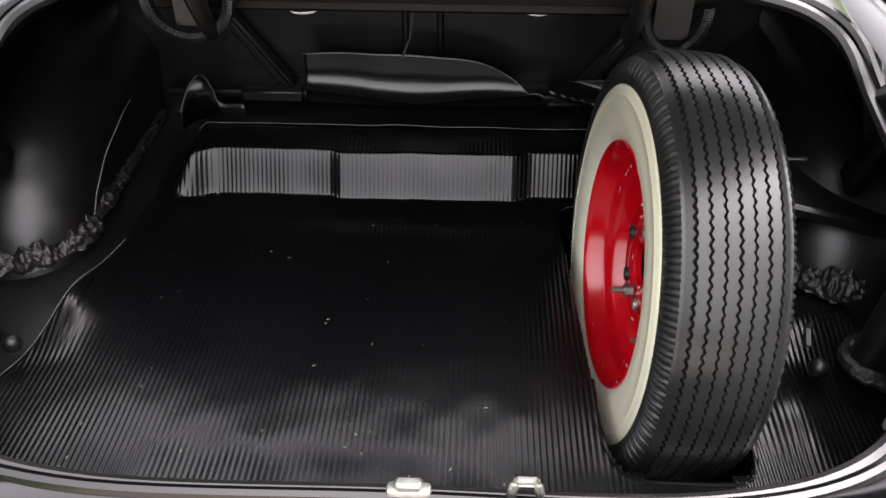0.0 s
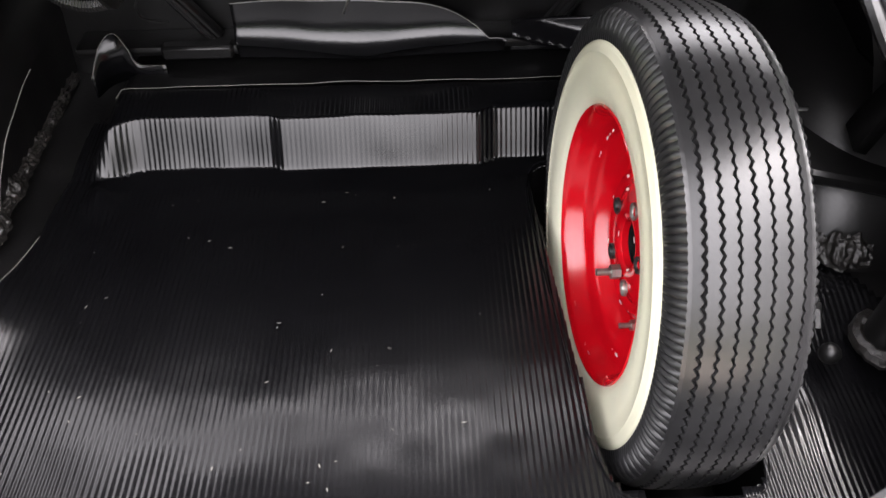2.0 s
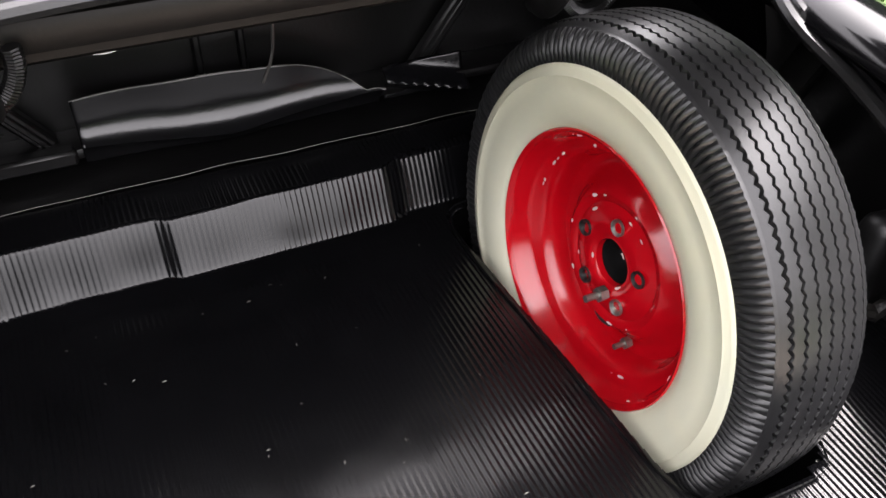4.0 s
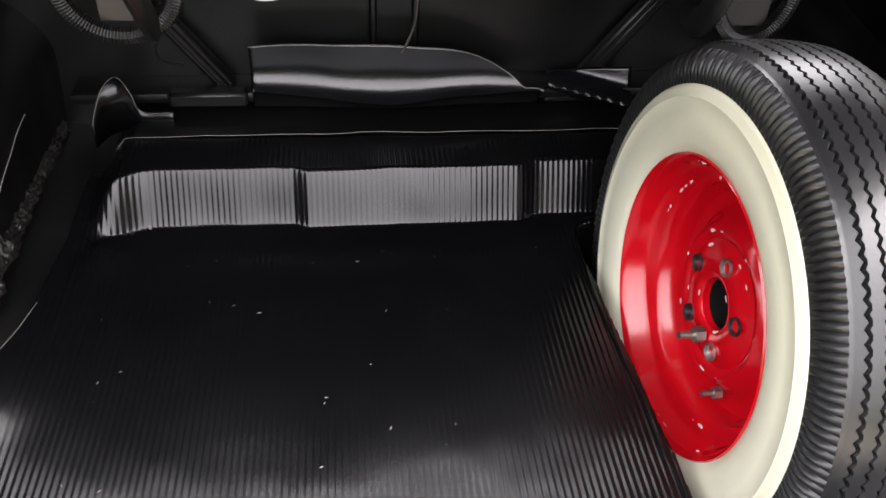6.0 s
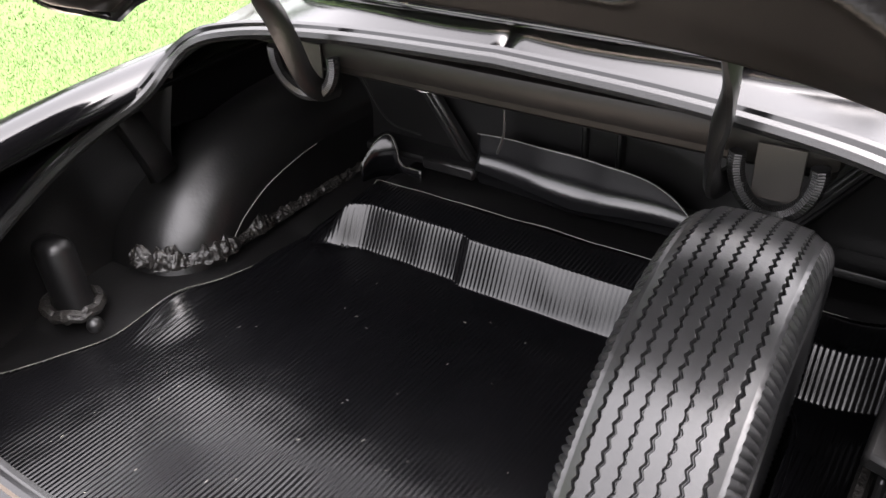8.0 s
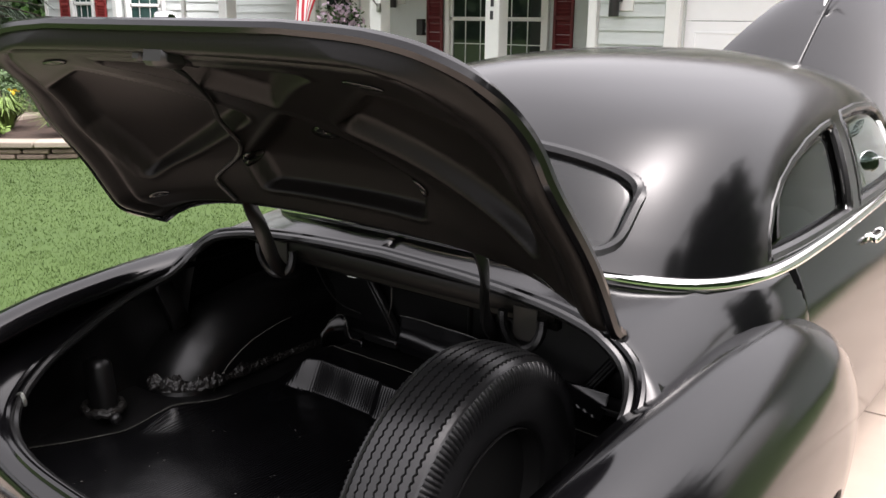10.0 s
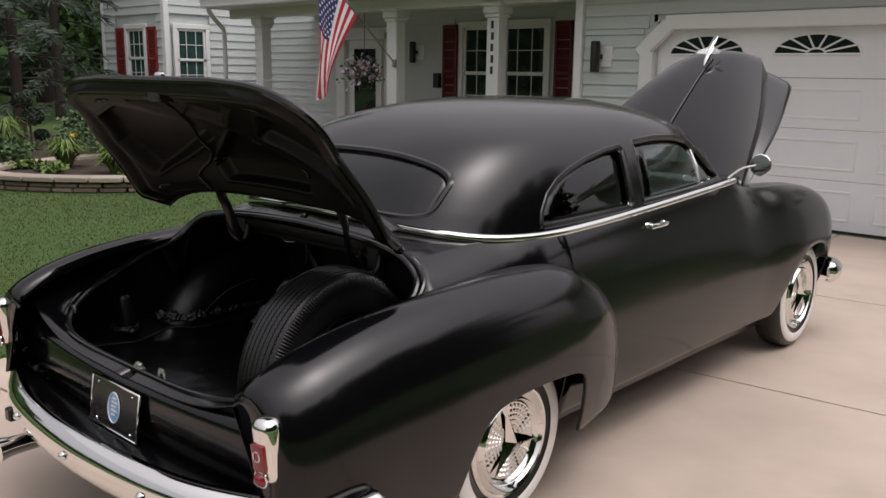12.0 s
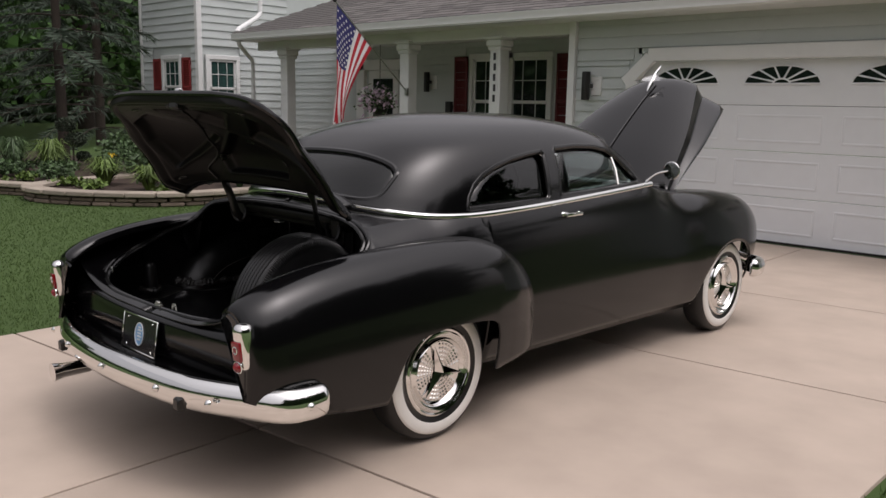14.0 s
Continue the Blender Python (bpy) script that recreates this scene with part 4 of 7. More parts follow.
def wheel(x, y, z, side, r=0.335):
    w = new("road_wheel")
    w.parent = car
    w.matrix_basis = Matrix.Translation((x, y, z)) @ (Matrix() if side > 0 else Matrix.Rotation(math.pi, 4, "Z"))
    tagged(w, "wide-whitewall road wheel with a chrome full cap")
    v, f = lathe(tyre_profile(r, 0.205, 0.09), 72)
    pydata("tyre", v, f, RUBBER, w, "black tyre")
    v, f = lathe([(0.243, 0.0905), (0.247, 0.0922), (0.266, 0.0925), (0.288, 0.0905), (0.298, 0.086), (0.300, 0.082)], 72)
    pydata("whitewall", v, f, WHITEWALL_NEW, w, "clean white sidewall band")
    v, f = lathe([(0.222, 0.074), (0.214, 0.088), (0.205, 0.093), (0.197, 0.090), (0.190, 0.074), (0.182, 0.066), (0.174, 0.072), (0.166, 0.088), (0.158, 0.094), (0.150, 0.088), (0.142, 0.078), (0.10, 0.080), (0.0, 0.082)], 72)
    cap = pydata("hubcap", v, f, CHROME, w, "chrome full wheel cover with a three-bar spinner", angle=30)
    # four-bar star, pyramidal
    bm = bmesh.new()
    c0 = bm.verts.new((0.112, 0, 0))
    ring = []
    for k in range(6):
        a = math.pi / 3 * k + radians(108)
        rr, hh = (0.150, 0.092) if k % 2 == 0 else (0.034, 0.086)
        ring.append(bm.verts.new((hh, rr * math.cos(a), rr * math.sin(a))))
    for k in range(6):
        bm.faces.new((c0, ring[k], ring[(k + 1) % 6]))
    part("star", bm, CHROME, cap, "raised three-bar chrome spinner", smooth=False)
    bm = bmesh.new()
    for k in range(3):
        a0 = math.pi * 2 / 3 * k + radians(108) + math.pi / 3
        for i in range(5):
            for j in range(9):
                rr, aa = 0.055 + 0.019 * i, a0 + (j - 4) * (1.35 / 8)
                box(bm, (0.0815, rr * math.cos(aa), rr * math.sin(aa)), (0.006, 0.009, 0.009), 0.0, Matrix.Rotation(aa + 0.785, 4, "X"))
    part("mesh_inset", bm, STAINLESS, cap, "bright waffle mesh insets", smooth=False)["kind"] = "stuff"
    return w


for side in (1, -1):
    wheel(side * 0.735, 0.0, 0.335, side)
    wheel(side * 0.725, 2.92, 0.335, side)

# cabin furniture seen through the glass
bm = bmesh.new()
box(bm, (0, 1.30, 0.62), (1.25, 0.55, 0.22), 0.06, None, 3)
box(bm, (0, 1.02, 0.84), (1.25, 0.16, 0.42), 0.06, Matrix.Rotation(radians(10), 4, "X"), 3)
part("front_seat", bm, SEAT, car, "dark grey front bench seat")
bm = bmesh.new()
box(bm, (0, 0.50, 0.62), (1.2, 0.50, 0.2), 0.06, None, 3)
box(bm, (0, 0.24, 0.83), (1.2, 0.12, 0.42), 0.05, Matrix.Rotation(radians(10), 4, "X"), 3)
part("rear_seat", bm, SEAT, car, "dark grey rear bench seat")
bm = bmesh.new()
box(bm, (0, 2.02, 1.03), (1.30, 0.30, 0.16), 0.05, None, 3)
part("dashboard", bm, PAINT, car, "black painted dashboard")
bm = bmesh.new()
box(bm, (0, 0.0, 1.035), (1.10, 0.50, 0.025), 0.008)
part("parcel_shelf", bm, SEAT, car, "dark rear parcel shelf")
v, f = sweep([(-0.33 + 0.19 * math.cos(a), 1.72 - 0.06 * math.sin(a), 1.10 + 0.18 * math.sin(a)) for a in np.linspace(0, 6.2832, 40)[:-1]], 0.011, 8, closed=True)
pydata("steering_wheel", v, f, BLACKMETAL, car, "large thin black steering wheel")
v, f = sweep([(-0.33, 1.72, 1.10), (-0.33, 2.0, 1.0)], 0.02, 10)
pydata("steering_column", v, f, BLACKMETAL, car)


# ---- trunk interior ----
WELL = (0.393, -0.494, 0.108, 0.344)   # spare wheel well: centre x, y, half width, half length


def floor_z(x, y):
    """Height of the trunk floor with its step, its raised sides and sags."""
    z = 0.525
    edge = -0.134 - 0.010 * sstep(-0.210, -0.180, x) * (1 - sstep(0.17, 0.215, x)) + 0.010 * sstep(0.17, 0.225, x) - 0.04 * sstep(-0.44, -0.54, x) + 0.004 * wobble(x, 3, 0, 5) + 0.0035 * wobble(x, 5, 0, 13)
    ramp = min(max((y - edge) / 0.046, 0.0), 1.0)
    z += 0.088 * (0.75 * ramp + 0.25 * ramp * ramp * (3 - 2 * ramp) + 0.11 * wobble(x, y, 9, 12) * ramp * (1 - ramp) * 4) * (1 - 0.9 * sstep(-0.485, -0.555, x))
    z += 0.008 * sstep(edge + 0.04, 0.0, y)
    side = sstep(0.50, 0.66, abs(x)) * (1 - sstep(-0.50, -0.66, y))
    z += 0.036 * side
    z += 0.022 * math.exp(-((x + 0.505) / 0.030) ** 2 - ((y + 0.215) / 0.045) ** 2)
    z += 0.012 * math.exp(-((x + 0.60) / 0.02) ** 2 - ((y + 0.50) / 0.07) ** 2)
    z += 0.020 * math.exp(-((x - 0.60) / 0.05) ** 2 - ((y + 0.70) / 0.09) ** 2)
    z += 0.0022 * wobble(x, y, 1, 6) + 0.0009 * wobble(x, y, 4, 17)
    return z


def mat_edge(y, right):
    """How far the mat reaches to each side."""
    if right:
        return float(np.interp(y, [-0.965, -0.90, -0.75, -0.55, -0.40, -0.30, -0.10, 0.06], [0.56, 0.68, 0.79, 0.77, 0.68, 0.60, 0.585, 0.58]))
    return float(np.interp(y, [-0.965, -0.90, -0.845, -0.77, -0.62, -0.47, -0.32, 0.06], [0.56, 0.68, 0.745, 0.70, 0.635, 0.60, 0.575, 0.56]))


def in_well(x, y, g=0.0):
    cx = WELL[0] - 0.059 * (y - WELL[1])
    return abs((x - cx) / (WELL[2] + g)) ** 6 + abs((y - WELL[1]) / (WELL[3] + g)) ** 12 < 1


PITCH = 0.0092
xs = np.arange(-0.80, 0.80, PITCH / 6)
ym = np.concatenate([np.linspace(-0.965, -0.245, 60), np.linspace(-0.24, -0.08, 56), np.linspace(-0.07, 0.0, 6)])
verts, index = [], {}
for i, y in enumerate(ym):
    for j, x in enumerate(xs):
        h = 0.5 + 0.5 * math.cos(2 * math.pi * x / PITCH)
        verts.append((x, y, floor_z(x, y) + (0.00065 + 0.0006 * sstep(-0.19, -0.15, y)) * h))
faces = []
nx = len(xs)
for i in range(len(ym) - 1):
    yc = 0.5 * (ym[i] + ym[i + 1])
    wav = 0.004 * wobble(yc, 0, 7, 9)
    er, el = mat_edge(yc, True) + wav, mat_edge(yc, False) + wav
    for j in range(nx - 1):
        xc = 0.5 * (xs[j] + xs[j + 1])
        if -el < xc < er and not in_well(xc, yc):
            faces.append((i * nx + j, i * nx + j + 1, (i + 1) * nx + j + 1, (i + 1) * nx + j))
floor_mat = pydata("trunk_mat", verts, faces, MAT, None, angle=80)
thick(floor_mat, 0.004)
tagged(floor_mat, "black ribbed rubber trunk mat with a cut-out for the spare", "floor mat")
floor_mat.data.validate()

liner = thing("trunk_liner", "black painted bare-metal trunk walls with lumpy seam sealer", "trunk interior", kind="structure")
# pressed floor under the mat
P = [[(x, y, floor_z(x, y) - 0.008) for x in np.linspace(-0.9, 0.9, 91)] for y in np.linspace(-0.99, 0.16, 70)]
v, f = grid_mesh(P, flip=True)
f = [q for q in f if not in_well(np.mean([v[i][0] for i in q]), np.mean([v[i][1] for i in q]), 0.004)]
pydata("trunk_floor", v, f, PAINT_IN, liner, "black painted trunk floor")
# walls of the spare wheel well
P = []
for d in (0.0, -0.05, -0.20, -0.235):
    row = []
    for k in range(64):
        a = 2 * math.pi * k / 64
        c, s = math.cos(a), math.sin(a)
        q = (abs(c) ** 6 + abs(s) ** 6) ** (-1 / 6)
        g = 0.012 if d > -0.23 else -0.02
        yy = WELL[1] + (WELL[3] + g) * s * q
        row.append((WELL[0] - 0.059 * (yy - WELL[1]) + (WELL[2] + g) * c * q, yy, 0.53 + d * 1.3))
    P.append(row)
v, f = grid_mesh(P, closed_v=True)
f.append(tuple(range(3 * 64, 4 * 64)))
pydata("spare_well", v, f, PAINT_IN, liner, "deep black spare wheel well")
# wheel houses
for side in (1, -1):
    # arched inner plate, its rim, and the rounded housing rolled outward from it
    def house(th, ph, more=0.0):
        a, b = 0.46 + 0.11 * math.sin(ph), 0.365 + 0.12 * math.sin(ph)
        c, s = math.cos(th), math.sin(th)
        y = 0.06 - math.copysign(a * abs(c) ** (2 / 2.6), c)
        z = 0.335 + b * abs(s) ** (2 / 2.6)
        x = 0.628 + 0.14 * (1 - math.cos(ph)) + more
        return (side * (x + 0.0025 * wobble(y, z, x, 18)), y + 0.003 * wobble(x, y, z, 14), z)
    ths = np.linspace(0.30, 1.85, 60)
    P = [[house(th, ph) for ph in np.linspace(0, 1.5708, 22)] + [house(th, 1.5708, m) for m in (0.03, 0.08, 0.15)] for th in ths]
    v, f = grid_mesh(P, flip=side < 0)
    pydata("wheel_house_panel", v, f, PAINT_IN, liner, "smooth rounded black wheel house", angle=70)
    P = []
    for th in ths:
        r = house(th, 0)
        P.append([(r[0] + side * 0.012 * t, r[1], r[2] + (0.545 - r[2]) * t) for t in np.linspace(0, 1, 8)])
    v, f = grid_mesh(P, flip=side > 0)
    pydata("wheel_house_plate", v, f, PAINT_IN, liner, "flat black inner side of the wheel house")
    # sealer along its foot, heaped at the rear corner and ragged along the plate
    foot = [house(math.asin(min(1.0, (0.248 / (0.365 + 0.12 * math.sin(ph))) ** 1.3)), ph, 0.0) for ph in np.linspace(1.5708, 0.0, 14)] + [(side * 0.632, y, 0.583) for y in np.linspace(-0.32, 0.13, 14)]
    line = spline(foot, 420)
    P = []
    for i, (x, y, z) in enumerate(line):
        t = line[min(i + 4, 419)] - line[max(i - 4, 0)]
        d = np.array((t[1], -t[0])) / max(math.hypot(t[0], t[1]), 1e-6)
        d = d if d[0] * side < 0 or d[1] < -0.7 else -d
        size = 0.85 * (1 - 0.62 * i / 419) * (0.75 + 0.45 * wobble(x * 1.3, y, 4.1, 26))
        row = []
        for k in range(13):
            a = 0.5 * math.pi * k / 12
            rag = 1 + 0.5 * wobble(x, y, 3 + 0.9 * k, 60)
            up = (0.062 * math.cos(a) ** 1.6) * size * (rag if k < 4 else 1)
            out = 0.040 * math.sin(a) ** 1.6 * size * (rag if k > 8 else 1) - 0.006
            lump = math.sin(2 * a) * (0.006 * wobble(x, y, k * 0.32, 70) + 0.005 * wobble(x, y, k * 0.9, 150)) + 0.004 * math.sin(2 * a)
            row.append((x + d[0] * (out + lump), y + d[1] * (out + lump), z - 0.016 + up + lump))
        P.append(row)
    v, f = grid_mesh(P, flip=side > 0)
    pydata("seam_sealer", v, f, TAR, liner, "thick lumpy black sealer", angle=180)
    v, f = sweep([house(th, 0.0, -0.001) for th in np.linspace(0.50, 1.42, 50)], 0.0011, 5)
    pydata("seam_line", v, f, PALE, liner, "thin pale seam edge")
    # folded gusset from the opening edge down to the housing
    P = [[(side * x, y, z), (side * (x - 0.004), y - 0.052, z - 0.012), (side * (x + 0.014), y - 0.056, z - 0.016)] for x, y, z in ((0.765, -0.40, 0.92), (0.748, -0.38, 0.855), (0.730, -0.362, 0.79), (0.722, -0.352, 0.745))]
    v, f = grid_mesh(P)
    thick(pydata("gusset", v, f, PAINT_IN, liner, "folded black gusset strip"), 0.003)
    lump = bmesh.new()
    bmesh.ops.create_uvsphere(lump, u_segments=12, v_segments=8, radius=0.016, matrix=Matrix.Translation((side * 0.64, -0.655, 0.572)))
    part("plug", lump, PAINT_IN, liner, "small glossy plug on the floor")
    # rear body post with sealer at its foot
    bm = bmesh.new()
    box(bm, (side * 0.748, -0.63, 0.625), (0.085, 0.06, 0.17), 0.025, Matrix.Rotation(radians(side * 8), 4, "Y"), 3)
    part("body_post", bm, PAINT_IN, liner, "small black body post")
    ring = [(side * (0.748 + 0.055 * math.cos(a)), -0.63 + 0.045 * math.sin(a), 0.566 + 0.01 * wobble(a, 2, side, 3)) for a in np.linspace(0, 6.2832, 40)[:-1]]
    v, f = sweep(ring, [0.012 + 0.008 * abs(wobble(i * 0.9, 3, 0, 1)) for i in range(39)], 8, closed=True)
    pydata("post_sealer", v, f, TAR, liner)
    # outer wall of the trunk under the fender, up to the opening edge
    I = spline([p for p in INNER if p[1] < -0.30], 40)
    P = []
    for p in I[4:]:
        row = []
        for u in np.linspace(0, 1, 8):
            x = p[0] + (0.10 * math.sin(u * 2.2)) * (1 if p[0] > 0.3 else 0.3)
            row.append((side * x, p[1] + 0.01 * u * (1 if p[1] > -0.8 else -1), p[2] - 0.004 + (0.49 - p[2]) * u))
        P.append(row)
    v, f = grid_mesh(P, flip=side < 0)
    pydata("inner_side", v, f, PAINT_IN, liner, "black inner quarter panel")
bm = bmesh.new()
box(bm, (0, 0.165, 0.76), (1.40, 0.02, 0.52), 0.003)
part("seat_back_panel", bm, PAINT_IN, liner, "black panel behind the rear seat")
bm = bmesh.new()
box(bm, (0, -0.04, 1.004), (1.16, 0.40, 0.012), 0.003)
part("shelf_underside", bm, PAINT_IN, liner, "underside of the parcel shelf")
bm = bmesh.new()
box(bm, (0, -0.262, 1.022), (0.96, 0.05, 0.045), 0.012, None, 2)
box(bm, (0, -0.245, 0.992), (0.94, 0.02, 0.035), 0.006)
part("header_rail", bm, LID_IN, liner, "folded header rail over the trunk")
bm = bmesh.new()
for x in (-0.062, 0.014):
    box(bm, (x, 0.150, 0.82), (0.014, 0.022, 0.36), 0.004)
box(bm, (-0.024, 0.154, 0.82), (0.07, 0.010, 0.36), 0.002)
part("centre_rib", bm, PAINT_IN, liner, "pressed vertical centre rib")
for side in (1, -1):
    a, b = Vector((side * 0.325, 0.13, 0.65)), Vector((side * 0.535, 0.13, 0.93))
    rot = Vector((0, 0, 1)).rotation_difference(b - a).to_matrix().to_4x4()
    bm = bmesh.new()
    box(bm, (a + b) / 2, (0.034, 0.026, (b - a).length), 0.006, rot)
    box(bm, (a + b) / 2 + Vector((0, -0.012, 0)), (0.012, 0.012, (b - a).length), 0.003, rot)
    part("diagonal_brace", bm, PAINT_IN, liner, "black diagonal brace")
bm = bmesh.new()
box(bm, (0, 0.125, 0.648), (1.2, 0.08, 0.022), 0.008, None, 2)
box(bm, (-0.36, 0.09, 0.648), (0.14, 0.03, 0.03), 0.006)
part("seat_pan_ledge", bm, PAINT_IN, liner, "narrow black ledge below the seat back")

# loose trim card with a bowed top leaning on the ledge
P = []
for u in np.linspace(-0.28, 0.24, 70):
    q = (u + 0.0275) / 0.2725
    top = 0.748 - 0.012 * q - 0.105 * max(0.0, q - 0.25) ** 2.2 * 1.7 - 0.012 * max(0.0, -q) ** 3
    fold = 0.678 - 0.028 * (1 - abs(q) ** 1.3) + 0.004 * wobble(u, 0, 0, 9)
    bot = 0.632
    row = []
    levels = list(np.linspace(bot, fold, 12)) + list(np.linspace(fold, max(top, fold + 0.004), 18))[1:]
    for z in levels:
        t = (z - bot) / max(top - bot, 0.01)
        bulge = 0.036 * math.exp(-abs(z - fold) / (0.020 if z > fold else 0.030)) * (1 - 0.25 * abs(q))
        sag = 0.010 * wobble(u, z, 2, 7)
        row.append((u, 0.088 - bulge - 0.004 * t + sag * (0.3 + t), z))
    P.append(row)
v, f = grid_mesh(P)
card = thick(pydata("trim_card", v, f, CARD, None), 0.003)
tagged(card, "bent glossy black trim card leaning against the seat panel", "trim panel")
v, f = sweep([(p[-1][0], p[-1][1] - 0.002, p[-1][2]) for p in P], 0.0009, 5)
pydata("card_edge", v, f, PALE, card, "pale card edge")
P = []
for u in np.linspace(0.255, 0.42, 24):
    row = []
    for t in np.linspace(0, 1, 12):
        z = 0.632 + 0.06 * t
        row.append((u, 0.085 - 0.03 * math.exp(-((z - 0.675 + 0.25 * (u - 0.255)) / 0.014) ** 2) + 0.02 * t, z))
    P.append(row)
v, f = grid_mesh(P)
c2 = thick(pydata("trim_strip", v, f, CARD, None), 0.003)
tagged(c2, "short bent black trim strip beside the card", "trim panel")

# pale edges of the mat
v, f = sweep([(x, -0.006 + 0.006 * wobble(x, 1, 0, 8), floor_z(x, -0.006) + 0.005) for x in np.linspace(-0.51, 0.50, 60)], 0.0006, 5)
pydata("mat_front_edge", v, f, PALE, floor_mat, "pale front edge of the mat")
slit = spline([(-0.573, -0.33, 0), (-0.60, -0.47, 0), (-0.635, -0.62, 0), (-0.70, -0.77, 0), (-0.745, -0.845, 0)], 40)
v, f = sweep([(x, y, floor_z(x, y) + 0.003) for x, y, _ in slit], 0.0007, 5)
pydata("mat_side_edge", v, f, PALE, floor_mat, "pale cut side edge of the mat")
flap = spline([(-0.545, 0.0, 0.645), (-0.53, 0.04, 0.69), (-0.505, 0.06, 0.705), (-0.487, 0.062, 0.67), (-0.475, 0.06, 0.637), (-0.42, 0.055, 0.637)], 40)
v, f = sweep(flap, 0.0006, 5)
pydata("mat_flap_edge", v, f, PALE, floor_mat, "pale edge of a turned-up mat flap")
fp = [[(p[0] * (1 - 0.0) , p[1] + 0.004, 0.60 + (p[2] - 0.60) * t) for t in (0, 0.5, 0.98)] for p in flap]
v, f = grid_mesh(fp)
thick(pydata("mat_flap", v, f, MAT, floor_mat, "turned-up flap of the mat"), 0.003)

# specks of lint on the mat
rng = random.Random(9)
fl = [[], []]
for _ in range(60):
    x, y, a, l = rng.uniform(-0.5, 0.24), rng.uniform(-0.9, -0.2), rng.uniform(0, 3.1), rng.uniform(0.0012, 0.0045)
    z = floor_z(x, y) + 0.0014
    dx, dy = math.cos(a) * l, math.sin(a) * l
    add_pydata(fl, [(x - dx, y - dy, z), (x - dy * 0.25, y + dx * 0.25, z + 0.0006), (x + dx, y + dy, z), (x + dy * 0.25, y - dx * 0.25, z + 0.0002)], [(0, 1, 2, 3)])
tagged(pydata("lint", *fl, PALE, None, smooth=False), "pale specks of lint on the mat", "lint", kind="stuff")

# lamp under the header
v, f = lathe([(0.0, 0.02), (0.040, 0.02), (0.042, 0.012), (0.042, -0.012), (0.036, -0.02), (0.030, -0.024), (0.0, -0.026)], 32, "z")
lamp = pydata("trunk_lamp", v, f, CHROME, None, at=Matrix.Translation((-0.215, -0.165, 0.974)))
tagged(lamp, "small round chrome lamp under the trunk header", "lamp", "trunk lamps")
v, f = lathe([(0.0, -0.004), (0.026, -0.002), (0.028, 0.004)], 24, "z")
pydata("lamp_lens", v, f, WHITE, lamp, "white lens", at=Matrix.Translation((0, 0, -0.027)))
copy_thing(lamp, Matrix.Translation((0.20, -0.155, 0.974)))
for pts in ([(-0.36, -0.20, 1.0), (-0.37, -0.14, 0.90), (-0.40, -0.08, 0.84), (-0.405, -0.04, 0.80), (-0.385, 0.02, 0.76)], [(-0.02, -0.24, 0.99), (-0.025, -0.235, 0.94), (-0.04, -0.23, 0.90)]):
    v, f = sweep([p - np.array((-0.22, -0.16, 0.985)) for p in spline(pts, 24)], 0.0022, 5)
    w = pydata("lamp_wire", v, f, WIRE, lamp, "thin hanging wire")

# catches on the rear lip
for x, lab in ((0.028, "small bright latch catch"), (0.168, "pale slotted striker plate")):
    bm = bmesh.new()
    if x < 0.1:
        box(bm, (x, -0.985, 0.665), (0.055, 0.02, 0.022), 0.006, None, 2)
        box(bm, (x, -0.985, 0.681), (0.034, 0.016, 0.012), 0.004)
    else:
        for k in (-1, 1):
            box(bm, (x + 0.017 * k, -0.985, 0.671), (0.012, 0.006, 0.040), 0.003, Matrix.Rotation(radians(-12 * k), 4, "Y"))
        box(bm, (x, -0.985, 0.693), (0.032, 0.006, 0.014), 0.005)
        box(bm, (x, -0.985, 0.653), (0.055, 0.008, 0.012), 0.003)
    part("latch_catch", bm, STEEL, car, lab)
for side in (1, -1):
    ring = [(side * (0.628 + 0.016 * math.cos(a)), -0.895, 0.715 + 0.018 * math.sin(a)) for a in np.linspace(-1.2, 3.6, 18)]
    v, f = sweep(ring, 0.005, 6)
    pydata("lid_bumper_hook", v, f, STEEL, car, "small bright hook on the opening edge")
# inner ledge by the spare
bm = bmesh.new()
box(bm, (0.70, -0.36, 0.70), (0.22, 0.16, 0.025), 0.006, Matrix.Rotation(radians(14), 4, "Y"))
box(bm, (0.62, -0.36, 0.665), (0.012, 0.16, 0.08), 0.004)
box(bm, (0.70, -0.29, 0.722), (0.20, 0.012, 0.03), 0.004)
part("quarter_ledge", bm, PAINT_IN, liner, "folded ledge with a ragged sealed edge")
v, f = sweep([(0.60 + 0.012 * wobble(i, 0, 0, 1), -0.44 + 0.007 * i, 0.655 + 0.01 * wobble(i, 3, 0, 2)) for i in range(24)], 0.010, 6)
pydata("ledge_sealer", v, f, TAR, liner)
v, f = sweep([(0.63, -0.62, 0.585), (0.632, -0.60, 0.600), (0.64, -0.585, 0.596)], 0.007, 6)
pydata("tie_hook", v, f, BLACKMETAL, liner, "small black hook on the floor")

